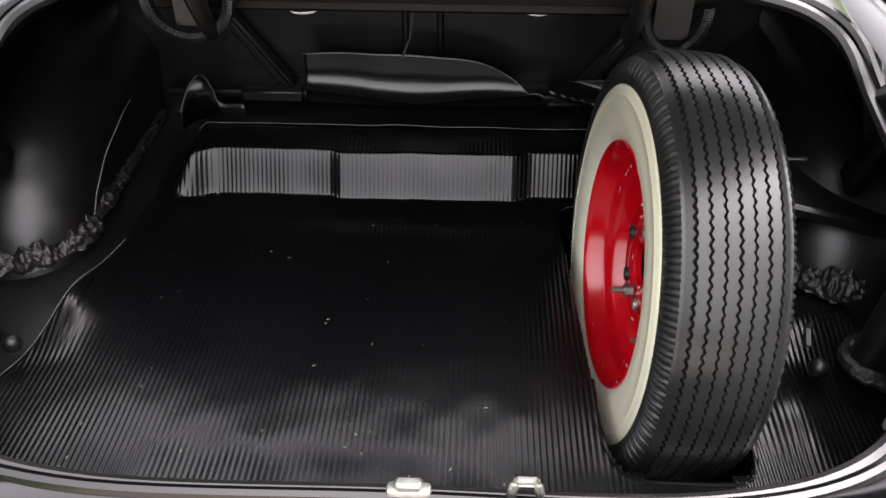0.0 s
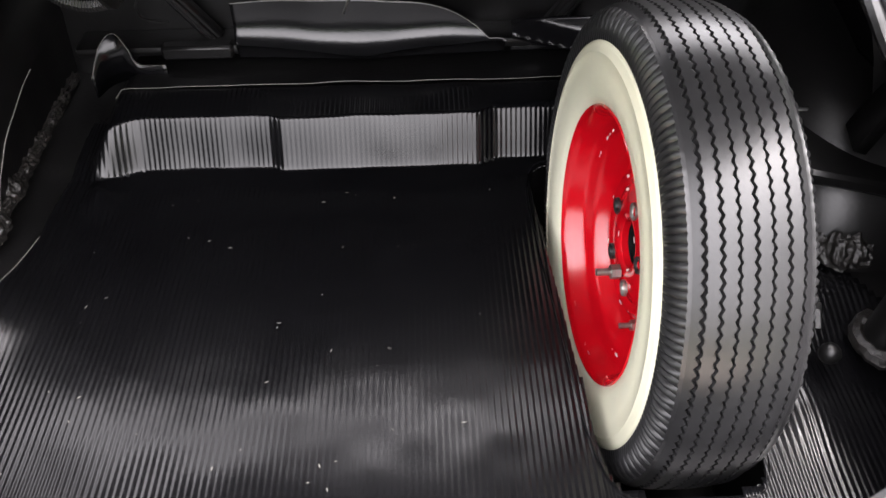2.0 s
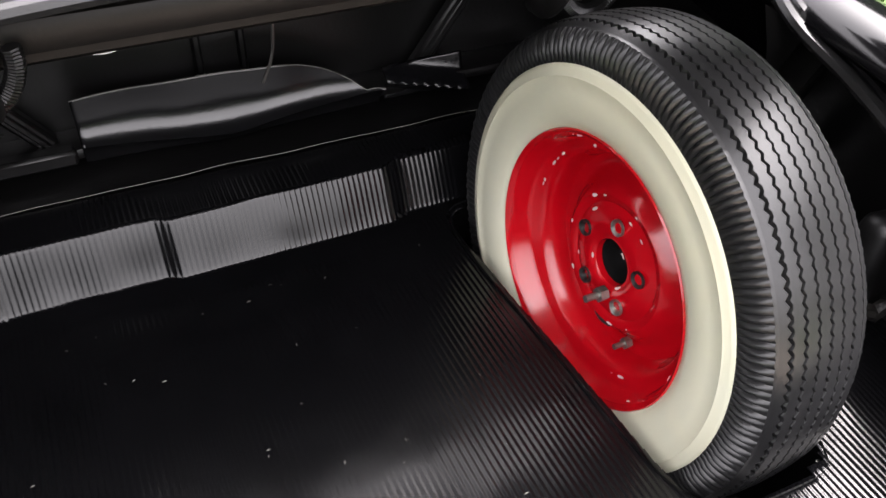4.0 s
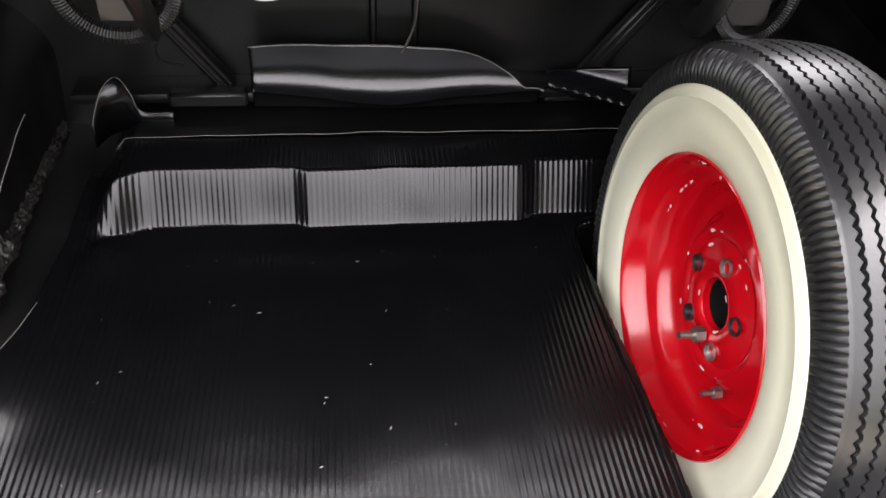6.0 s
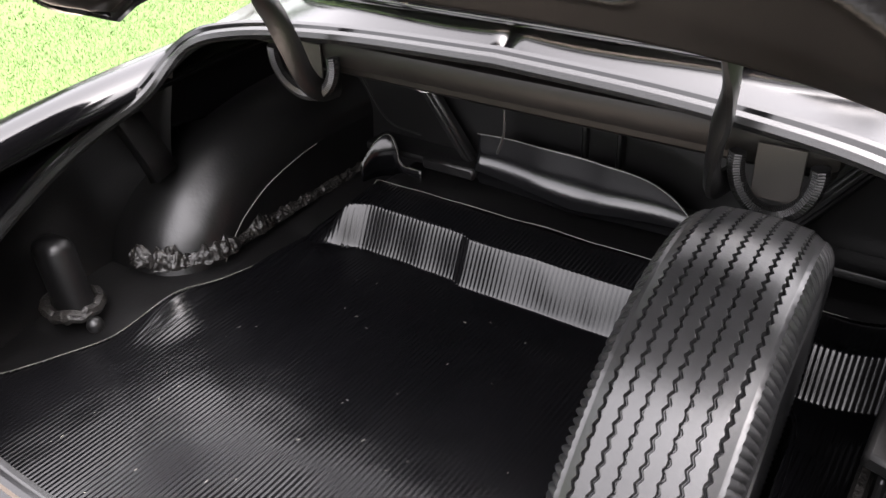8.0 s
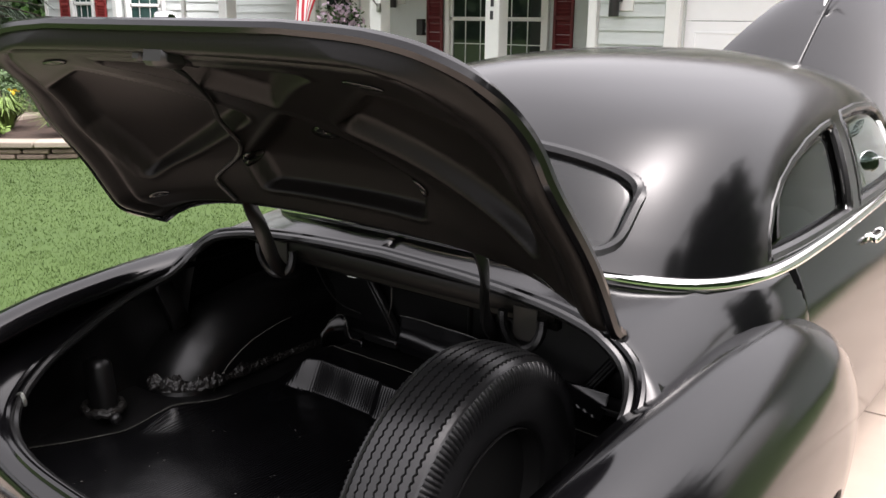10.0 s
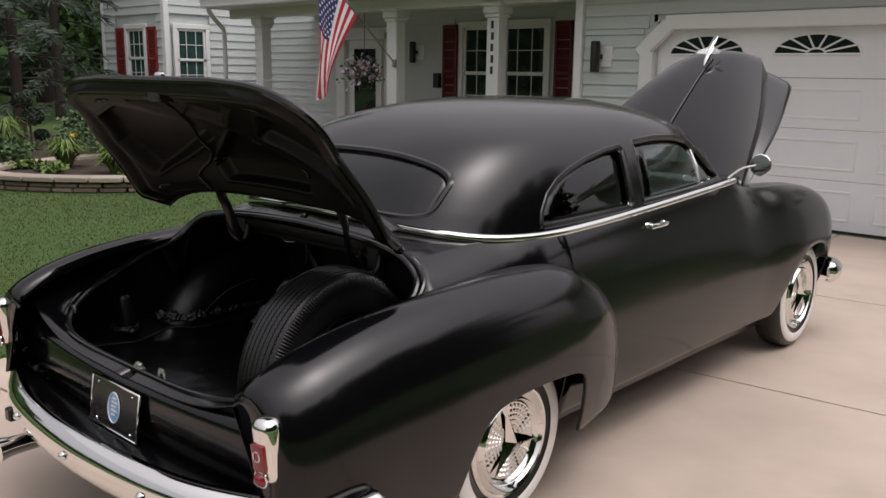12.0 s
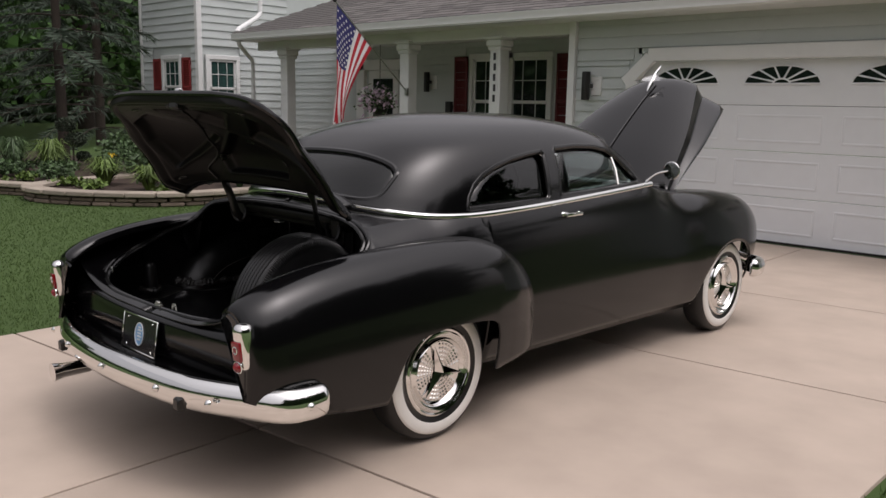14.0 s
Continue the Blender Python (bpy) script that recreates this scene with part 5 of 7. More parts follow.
# ---- spare wheel ----
spare = thing("spare_wheel", "spare tyre with cream whitewall on a chipped red wheel", "wheel", at=pose(0.407, -0.490, 0.638, 0, 3.35, 3.4))
NT, ZIG = 1200, 150
R, RIM, HALF = 0.352, 0.203, 0.086
cross = []
for t in np.linspace(-1, 1, 141):
    cross.append((R - 0.006 * abs(t) ** 2 - 0.016 * max(0.0, abs(t) - 0.8) * 5 * 0.4, t * 0.0684))
prof_l = [(RIM - 0.004, -HALF * 0.72), (RIM + 0.006, -HALF * 0.86), (RIM + 0.02, -HALF * 0.96), (RIM + 0.05, -HALF * 1.01), (RIM + 0.075, -HALF * 1.0)]
sh = [(RIM + 0.085, -HALF * 0.99), (RIM + 0.092, -HALF * 0.985), (R - 0.042, -HALF * 0.965), (R - 0.034, -HALF * 0.945), (R - 0.026, -HALF * 0.915), (R - 0.019, -HALF * 0.88), (R - 0.013, -HALF * 0.84)]
full = prof_l + sh + cross + [(r, -h) for r, h in reversed(sh)] + [(r, -h) for r, h in reversed(prof_l)]
ns = len(prof_l) + 2
grooves = [-0.057, -0.038, -0.019, 0.0, 0.019, 0.038, 0.057]
rows = []
for i in range(NT):
    a = 2 * math.pi * i / NT
    ph = (i * ZIG / NT) % 1.0
    tri = 4 * abs(ph - 0.5) - 1
    row = []
    for k, (r, h) in enumerate(full):
        if abs(h) <= 0.0685 and r > R - 0.03:
            for gi, g in enumerate(grooves):
                if abs(h - g - 0.0018 * tri * (1 if gi % 2 else -1)) < 0.0014:
                    r -= 0.0065
        elif r > RIM + 0.088 and abs(h) < HALF * 0.985:
            q = min(1.0, 2.0 * max(0.0, 1 - abs((r - (R - 0.032)) / 0.021)))
            r2 = 0.0050 * max(0.0, q) * math.sin(2 * math.pi * ((i * 100 / NT) % 1.0))
            r += r2 * 0.3
            h += math.copysign(r2, h)
        row.append((h, r * math.cos(a), r * math.sin(a)))
    rows.append(row)
v, f = grid_mesh(rows, closed_u=True)
pydata("tyre", v, f, RUBBER, spare, "black bias-ply tyre with zigzag tread", angle=35)
v, f = lathe([(r_ * 0.982, h_ - 0.0030) for r_, h_ in ((0.2045, -0.0655), (0.211, -0.0755), (0.226, -0.0835), (0.250, -0.0863), (0.262, -0.0868), (0.282, -0.0862), (0.284, -0.0874), (0.287, -0.0862), (0.294, -0.0848), (0.299, -0.0835), (0.3015, -0.0805))], 120)
pydata("whitewall", v, f, WHITEWALL, spare, "cream whitewall with a moulded ring")
x0 = -0.078
prof = [(0.196, 0.02), (0.2025, 0.002), (0.2085, -0.003), (0.2125, 0.003), (0.2115, 0.008), (0.2065, 0.006), (0.201, 0.004), (0.197, 0.012), (0.193, 0.028), (0.187, 0.036), (0.174, 0.040), (0.166, 0.050), (0.162, 0.070), (0.158, 0.082), (0.147, 0.086), (0.135, 0.082), (0.121, 0.068), (0.112, 0.056), (0.104, 0.051), (0.097, 0.052), (0.091, 0.056), (0.082, 0.053), (0.068, 0.046), (0.050, 0.044), (0.041, 0.046), (0.0365, 0.050), (0.0355, 0.060)]
v, f = lathe([(r * 0.985, x0 + d) for r, d in prof], 120)
rim = pydata("steel_rim", v, f, RED, spare, "glossy red steel wheel with chips")
# shadow inside the wheel put into black: barrel, an added backing disc, hub bore
v, f = lathe([(0.20, x0 + 0.10), (0.20, 0.075)], 48)
pydata("rim_barrel", v, f, BLACKMETAL, spare)
v, f = lathe([(0.205, 0.074), (0.198, 0.06), (0.192, x0 + 0.105), (0.15, x0 + 0.098), (0.0, x0 + 0.098)], 64)
pydata("rim_back", v, f, BLACKMETAL, spare, "black disc added for the shadow inside the wheel")
v, f = lathe([(0.0356, x0 + 0.058), (0.0345, x0 + 0.096), (0.0, x0 + 0.096)], 32)
pydata("hub_bore", v, f, GASKET, rim, "hub opening with its shade in black")
for k in range(5):
    a = radians(20 + 72 * k)
    c = Vector((x0 + 0.045, 0.066 * math.cos(a), 0.066 * math.sin(a)))
    v, f = lathe([(0.013, 0.0), (0.0125, -0.004), (0.009, -0.002), (0.0075, 0.004), (0.0, 0.004)], 20)
    pydata("lug_hole", v, f, STEEL if k % 2 else BLACKMETAL, rim, "worn lug hole", at=Matrix.Translation(c))
for y, z, s in ((-0.010, -0.047, 1.0), (-0.05, -0.125, 0.8), (-0.030, 0.047, 0.0)):
    if s:
        bm = bmesh.new()
        bmesh.ops.create_cone(bm, cap_ends=True, segments=6, radius1=0.0115, radius2=0.0115, depth=0.014, matrix=Matrix.Rotation(radians(90), 4, "Y"))
        bmesh.ops.create_cone(bm, cap_ends=True, segments=14, radius1=0.0055, radius2=0.005, depth=0.034, matrix=Matrix.Translation((-0.012, 0, 0)) @ Matrix.Rotation(radians(90), 4, "Y"))
        part("lug_nut" if s == 1 else "valve_stem", bm, STEEL, rim, "dull steel nut on its stud" if s == 1 else "steel valve stem", at=Matrix.Translation((x0 + (0.035 if s == 1 else 0.07), y, z)) @ Matrix.Scale(s, 4))
# black slivers on the disc paint the shade in its slots
for a0 in (1.75, 4.9):
    arc = [(x0 + 0.0835, 0.142 * math.cos(a0 + t), 0.142 * math.sin(a0 + t)) for t in np.linspace(-0.16, 0.16, 14)]
    v, f = sweep(arc, [0.002 + 0.005 * math.sin(math.pi * i / 13) for i in range(14)], 8)
    pydata("rim_slot", v, f, BLACKMETAL, rim, "black sliver for the shade of a slot in the wheel disc")
rng = random.Random(5)
chips = [[], []]
for i in range(46):
    a = rng.uniform(0, 6.2832)
    if rng.random() < 0.55:
        r, d = 0.196, 0.0100
    elif rng.random() < 0.5:
        r, d = 0.174, 0.0392
    else:
        r, d = rng.choice(((0.101, 0.0500), (0.082, 0.0522), (0.0385, 0.0462)))
    s = rng.uniform(0.0015, 0.0042)
    st = rng.uniform(1, 2.2)
    vv = [(x0 + d - 0.0008, (r + s * math.sin(t) * rng.uniform(.5, 1)) * math.cos(a + s / r * st * math.cos(t)), (r + s * math.sin(t) * rng.uniform(.5, 1)) * math.sin(a + s / r * st * math.cos(t))) for t in np.linspace(0, 6.2832, 7)[:-1]]
    add_pydata(chips, vv, [tuple(range(6))])
pydata("paint_chip", *chips, CHIP, rim, "pale chips in the red paint", smooth=False)["kind"] = "stuff"


# ---- ground and house ----
LAWN_X = -2.42
v, f = [(-600, -600, -0.02), (600, -600, -0.02), (600, 600, -0.02), (-600, 600, -0.02)], [(0, 1, 2, 3)]
ground = pydata("ground", v, f, GRASS, None, smooth=False)
tagged(ground, "mown green lawn reaching to the distance", "lawn", kind="structure")

drive = thing("driveway", "tan broom-finished concrete driveway in square slabs", "driveway", kind="structure")
gy = [-9.0, -5.55, -3.05, -0.55, 1.98, 4.28, 7.16]


def slab_corner(i, j):
    """The joints run a few degrees off the drive's edges."""
    y = gy[j]
    if i == 1:
        x = 0.085 - 0.045 * y
    else:
        x = -2.42 if i == 0 else 2.46
    return Vector((x, y + (0.09 * x if 0 < j < len(gy) - 1 else 0.0), 0.0))


for i in range(2):
    for j in range(len(gy) - 1):
        c4 = [slab_corner(i, j), slab_corner(i + 1, j), slab_corner(i + 1, j + 1), slab_corner(i, j + 1)]
        mid = sum(c4, Vector()) / 4
        c4 = [p + Vector((0.007 if p.x < mid.x else -0.007, 0.007 if p.y < mid.y else -0.007, 0)) for p in c4]
        bm = bmesh.new()
        lo_, hi_ = [bm.verts.new((p.x, p.y, -0.1)) for p in c4], [bm.verts.new((p.x, p.y, 0.0)) for p in c4]
        top_ = bm.faces.new(hi_)
        for k in range(4):
            bm.faces.new((lo_[k], lo_[(k + 1) % 4], hi_[(k + 1) % 4], hi_[k]))
        bmesh.ops.bevel(bm, geom=list(top_.edges), offset=0.007, segments=2, affect="EDGES", profile=0.5)
        part("slab", bm, CONCRETE, drive)
bm = bmesh.new()
box(bm, (0.02, -0.9, -0.06), (4.86, 16.2, 0.09), 0)
part("joint_bed", bm, JOINT, drive)

# blades of grass along the drive and over the near lawn
rng = random.Random(3)
store = [[], []]
def blades(n, x0, x1, y0, y1, h0, h1, w):
    for _ in range(n):
        x, y = rng.uniform(x0, x1), rng.uniform(y0, y1)
        a, h = rng.uniform(0, 6.28), rng.uniform(h0, h1)
        dx, dy = math.cos(a) * w, math.sin(a) * w
        lx, ly = rng.uniform(-0.6, 0.6) * h, rng.uniform(-0.6, 0.6) * h
        add_pydata(store, [(x - dx, y - dy, -0.02), (x + dx, y + dy, -0.02), (x + lx, y + ly, -0.02 + h)], [(0, 1, 2)])
blades(60000, -4.6, LAWN_X + 0.02, -3.6, 6.6, 0.010, 0.024, 0.003)
blades(50000, -10, -4.6, -2.6, 6.8, 0.010, 0.026, 0.005)
blades(16000, -18, -10, -3, 2.3, 0.012, 0.03, 0.008)
blades(2500, 2.48, 3.6, -0.4, 1.9, 0.03, 0.06, 0.006)
gr = pydata("grass", *store, BLADE, None, smooth=False)
tagged(gr, "short mown grass blades", "grass", kind="stuff")

# garage front
GY = 7.20


def siding(name, x0, x1, z0, z1, y, parent, course=0.152, axis="y", holes=()):
    """Lapped boards on a wall, each a board with a drip edge; axis 'y': faces -y, 'x': faces +x."""
    n = int((z1 - z0) / course) + 1
    for k in range(n):
        a, b = z0 + k * course, min(z0 + (k + 1) * course, z1)
        if b - a < 0.01:
            continue
        spans = [(x0, x1)]
        for hx0, hx1, hz0, hz1 in holes:
            if b > hz0 + 0.02 and a < hz1 - 0.02:
                spans = [s for p, q in spans for s in ((p, min(q, hx0)), (max(p, hx1), q)) if s[1] - s[0] > 0.01]
        for p, q in spans:
            if axis == "y":
                vv = [(p, y - 0.026, a), (q, y - 0.026, a), (q, y - 0.004, b + 0.004), (p, y - 0.004, b + 0.004), (p, y, a), (q, y, a), (q, y, b), (p, y, b)]
            else:
                vv = [(y + 0.026, p, a), (y + 0.026, q, a), (y + 0.004, q, b + 0.004), (y + 0.004, p, b + 0.004), (y, p, a), (y, q, a), (y, q, b), (y, p, b)]
            pydata("board", vv, [(0, 1, 2, 3), (0, 4, 5, 1), (1, 5, 6, 2), (0, 3, 7, 4), (4, 7, 6, 5)], SIDING, parent, smooth=False)


def wall(name, c, s, label, mat=SIDING):
    bm = bmesh.new()
    box(bm, c, s, 0)
    ob = part(name, bm, mat, None, smooth=False)
    return tagged(ob, label, "wall", kind="structure")


wf = wall("wall_garage", (-3.05 - 0.05, GY + 0.10, 1.45), (1.10, 0.2, 2.9), "garage front wall of pale grey lap siding")
siding("garage", -3.56, -2.72, 0.0, 2.20, GY, wf, 0.152)
siding("garage", -3.56, 5.0, 2.20, 2.76, GY, wf, 0.152, holes=((-2.66, 2.50, 2.0, 2.36),))
bm = bmesh.new()
box(bm, (1.1, GY + 0.10, 2.58), (7.4, 0.2, 0.62), 0)
box(bm, (3.7, GY + 0.10, 1.2), (2.4, 0.2, 2.4), 0)
part("wall_header", bm, SIDING, wf)
bm = bmesh.new()
box(bm, (-3.62, GY - 0.015, 1.36), (0.11, 0.13, 2.78), 0.008)
tagged(part("trim_corner", bm, TRIM), "white corner board beside the porch", "trim", kind="structure")

# garage door frame with clipped corners
DX0, DX1, DZ = -2.56, 2.40, 2.17
bm = bmesh.new()
box(bm, (DX0 - 0.09, GY - 0.03, 0.96), (0.17, 0.09, 1.92), 0.01)
box(bm, (DX1 + 0.09, GY - 0.03, 0.96), (0.17, 0.09, 1.92), 0.01)
box(bm, ((DX0 + DX1) / 2, GY - 0.03, DZ + 0.085), (DX1 - DX0 - 0.28, 0.09, 0.17), 0.01)
for sx, cx in ((1, DX0 + 0.055), (-1, DX1 - 0.055)):
    box(bm, (cx - sx * 0.06, GY - 0.032, 2.06), (0.50, 0.088, 0.17), 0.01, Matrix.Rotation(radians(-sx * 43), 4, "Y"))
tagged(part("trim_garage", bm, TRIM), "white garage door casing with clipped corners", "trim", kind="structure")

gd = thing("garage_door", "white four-section garage door with fan-shaped windows", "garage door", kind="structure")
PW = (DX1 - DX0) / 4
yd = GY + 0.06
bm = bmesh.new()
for k in range(4):
    box(bm, ((DX0 + DX1) / 2, yd + 0.02, 0.013 + 0.54 * (k + 0.5)), (DX1 - DX0, 0.04, 0.534), 0.004)
part("door_section", bm, DOORWHITE, gd, "white embossed steel sections")
for k in range(4):
    for i in range(4):
        if k == 3:
            continue
        cx, cz = DX0 + PW * (i + 0.5), 0.013 + 0.54 * (k + 0.5)
        bm = bmesh.new()
        for c, s in (((cx, yd - 0.002, cz + 0.15), (1.02, 0.010, 0.028)), ((cx, yd - 0.002, cz - 0.15), (1.02, 0.010, 0.028)), ((cx - 0.50, yd - 0.002, cz), (0.028, 0.010, 0.30)), ((cx + 0.50, yd - 0.002, cz), (0.028, 0.010, 0.30))):
            box(bm, c, s, 0.005)
        part("panel", bm, DOORWHITE, gd)
for i in range(4):
    cx = DX0 + PW * (i + 0.5)
    zb, a, h = 1.885, 0.455, 0.215
    arc = [(cx + a * math.cos(t), yd - 0.004, zb + h * math.sin(t)) for t in np.linspace(0, math.pi, 40)]
    v = [(cx, yd - 0.003, zb)] + [(x, yd - 0.003, z) for x, _, z in arc]
    fan = pydata("fan_window", v, [(0, k, k + 1) for k in range(1, 40)], WINDOWGLASS, gd, "dark fan-shaped garage window", smooth=False)
    v, f = sweep(arc + [(cx + a * (1 - 2 * t), yd - 0.004, zb) for t in np.linspace(0.0, 1, 12)][::-1][1:], 0.013, 6)
    pydata("fan_frame", v, f, DOORWHITE, fan)
    for t in np.linspace(0, math.pi, 8)[1:-1]:
        v, f = sweep([(cx + 0.10 * math.cos(t), yd - 0.008, zb + 0.06 * math.sin(t)), (cx + a * math.cos(t), yd - 0.008, zb + h * math.sin(t))], 0.011, 6)
        pydata("muntin", v, f, DOORWHITE, fan)
    v, f = sweep([(cx + 0.10 * math.cos(t), yd - 0.008, zb + 0.06 * math.sin(t)) for t in np.linspace(0, math.pi, 14)], 0.012, 6)
    pydata("fan_hub", v, f, DOORWHITE, fan)
bm = bmesh.new()
box(bm, ((DX0 + DX1) / 2, yd - 0.005, 0.012), (DX1 - DX0, 0.05, 0.024), 0.004)
part("bottom_seal", bm, GASKET, gd, "dark rubber bottom seal")

# porch
PY = 9.33
pw = wall("wall_porch", (-8.45, PY + 0.1, 1.4), (9.8, 0.2, 2.9), "porch back wall of pale grey lap siding", SIDING)
siding("porch", -13.2, -3.66, 0.05, 2.72, PY, pw, 0.152, holes=((-7.62, -6.42, 0.75, 2.55), (-6.78, -5.50, 0.75, 2.55), (-10.75, -9.15, 0.0, 2.45)))
rw = wall("wall_porch_side", (-3.60, 8.28, 1.4), (0.12, 2.0, 2.8), "porch end wall")
bm = bmesh.new()
box(bm, (-8.4, 8.2, 0.02), (9.6, 2.3, 0.16), 0.01)
tagged(part("porch_floor", bm, CONCRETE), "plain concrete porch floor", "floor", kind="structure")
bm = bmesh.new()
box(bm, (-7.55, 8.0, 2.76), (7.9, 2.7, 0.06), 0)
tagged(part("porch_ceiling", bm, TRIM), "white porch ceiling", "ceiling", kind="structure")
bm = bmesh.new()
box(bm, (-7.5, 7.28, 2.66), (7.8, 0.14, 0.18), 0.01)
tagged(part("trim_beam", bm, TRIM), "white porch beam over the columns", "trim", kind="structure")


def column(x):
    c = thing("porch_column", "square white porch column with a stepped capital", "column", "porch columns")
    bm = bmesh.new()
    box(bm, (x, 7.28, 1.30), (0.215, 0.215, 2.46), 0.015)
    part("shaft", bm, TRIM, c)
    bm = bmesh.new()
    box(bm, (x, 7.28, 2.42), (0.26, 0.26, 0.05), 0.01)
    box(bm, (x, 7.28, 2.50), (0.31, 0.31, 0.11), 0.02)
    box(bm, (x, 7.28, 2.575), (0.35, 0.35, 0.05), 0.008)
    part("capital", bm, TRIM, c)
    bm = bmesh.new()
    box(bm, (x, 7.28, 0.19), (0.29, 0.29, 0.19), 0.015)
    part("base", bm, TRIM, c)
    return c


cols = [column(x) for x in (-10.47, -7.06, -5.06)]
# number bars down the column
bm = bmesh.new()
for k in range(5):
    box(bm, (-5.06 + 0.006 * (k % 2), 7.168, 2.30 - 0.155 * k), (0.05, 0.008, 0.105), 0.004)
part("number_bars", bm, CHARCOAL, cols[2], "dark bars down the column")


def sash_window(x0, x1, z0, z1, y, label, axis="y", grid=(2, 3), name="window", glazing=WINDOWGLASS):
    """A double-hung window in its white casing, with a room behind it."""
    def at(u, d, z):
        return (u, y - d, z) if axis == "y" else (y + d, u, z)

    def dim(w, t, h):
        return (w, t, h) if axis == "y" else (t, w, h)
    w = thing(name, label, "window", kind="structure")
    cx, cz, W, H = (x0 + x1) / 2, (z0 + z1) / 2, x1 - x0, z1 - z0
    bm = bmesh.new()
    for c, s in ((at(cx, 0.03, z1 + 0.045), dim(W + 0.2, 0.07, 0.10)), (at(cx, 0.04, z0 - 0.035), dim(W + 0.22, 0.10, 0.07)), (at(x0 - 0.045, 0.03, cz), dim(0.09, 0.07, H)), (at(x1 + 0.045, 0.03, cz), dim(0.09, 0.07, H))):
        box(bm, c, s, 0.008)
    part("window_frame", bm, TRIM, w, "white casing")
    for k, (a, b, d) in enumerate(((z0, cz + 0.02, 0.012), (cz - 0.02, z1, 0.022))):
        bm = bmesh.new()
        m = (a + b) / 2
        for c, s in ((at(cx, d, a + 0.025), dim(W, 0.03, 0.05)), (at(cx, d, b - 0.025), dim(W, 0.03, 0.05)), (at(x0 + 0.025, d, m), dim(0.05, 0.03, b - a)), (at(x1 - 0.025, d, m), dim(0.05, 0.03, b - a))):
            box(bm, c, s, 0.005)
        for i in range(1, grid[1]):
            box(bm, at(x0 + W * i / grid[1], d - 0.004, m), dim(0.014, 0.012, b - a - 0.05), 0.003)
        box(bm, at(cx, d - 0.004, m), dim(W - 0.05, 0.012, 0.014), 0.003)
        sash = part("sash", bm, TRIM, w)
        bm = bmesh.new()
        box(bm, at(cx, d - 0.012, m), dim(W - 0.06, 0.004, b - a - 0.06), 0)
        part("pane", bm, glazing, sash, "dark reflecting pane", smooth=False)
    return w


def shutter(u, z0, z1, y, mat, axis="y", wdt=0.34):
    def at(a, d, z):
        return (a, y - d, z) if axis == "y" else (y + d, a, z)

    def dim(w, t, h):
        return (w, t, h) if axis == "y" else (t, w, h)
    s = thing("shutter", "louvred dark red window shutter" if mat == SHUTTER else "louvred faded red window shutter", "shutter", "window shutters")
    bm = bmesh.new()
    cz, H = (z0 + z1) / 2, z1 - z0
    for c, q in ((at(u - wdt / 2 + 0.025, 0.035, cz), dim(0.05, 0.03, H)), (at(u + wdt / 2 - 0.025, 0.035, cz), dim(0.05, 0.03, H)), (at(u, 0.035, z1 - 0.03), dim(wdt, 0.03, 0.06)), (at(u, 0.035, z0 + 0.03), dim(wdt, 0.03, 0.06)), (at(u, 0.035, cz), dim(wdt, 0.03, 0.05)), (at(u, 0.021, cz), dim(wdt - 0.02, 0.004, H - 0.02))):
        box(bm, c, q, 0.004)
    part("stile", bm, mat, s)
    n = int(H / 0.05)
    me = None
    for k in range(n):
        z = z0 + 0.08 + (H - 0.16) * k / (n - 1)
        bm = bmesh.new()
        rot = Matrix.Rotation(radians(35 if axis == "y" else -35), 4, "X" if axis == "y" else "Y")
        box(bm, at(u, 0.034, z), dim(wdt - 0.09, 0.006, 0.045), 0, rot)
        part("slat", bm, mat, s, smooth=False)
    return s


sash_window(-7.40, -6.52, 0.86, 2.42, PY, "tall white double-hung porch window", name="window_1")
sash_window(-6.68 + 0.16, -5.64, 0.86, 2.42, PY, "tall white double-hung porch window", name="window_2")
shutter(-7.72, 0.85, 2.47, PY, SHUTTER)
shutter(-5.30, 0.85, 2.47, PY, SHUTTER)
# front door
dr = thing("door_1", "dark storm door in a wide white surround", "door", kind="structure")
bm = bmesh.new()
for c, s in (((-10.62, PY - 0.03, 1.22), (0.26, 0.10, 2.34)), ((-9.22, PY - 0.03, 1.22), (0.26, 0.10, 2.34)), ((-9.92, PY - 0.03, 2.36), (1.66, 0.10, 0.22))):
    box(bm, c, s, 0.01)
part("door_frame", bm, TRIM, dr, "wide white door surround")
bm = bmesh.new()
box(bm, (-9.92, PY - 0.02, 1.17), (0.92, 0.05, 2.14), 0.01)
part("door_leaf", bm, TRIM, dr, "white storm door frame")
bm = bmesh.new()
box(bm, (-9.92, PY - 0.05, 1.20), (0.60, 0.02, 1.75), 0.004)
part("door_glass", bm, WINDOWGLASS, dr, "dark glass")
# wall lamps
def wall_lamp(x, y, z):
    l = thing("wall_lamp", "black up-and-down cylinder wall lamp on a white plate", "wall lamp", "wall lamps")
    bm = bmesh.new()
    box(bm, (x + 0.10, y - 0.018, z), (0.17, 0.035, 0.26), 0.008)
    part("back_plate", bm, TRIM, l)
    v, f = lathe([(0.0, 0.19), (0.055, 0.19), (0.058, 0.17), (0.058, -0.17), (0.055, -0.19), (0.0, -0.19)], 24, "z")
    pydata("lamp_body", v, f, BLACKMETAL, l, "black cylinder", at=Matrix.Translation((x, y - 0.13, z)))
    bm = bmesh.new()
    box(bm, (x + 0.03, y - 0.07, z), (0.05, 0.10, 0.06), 0.006)
    part("arm", bm, BLACKMETAL, l)


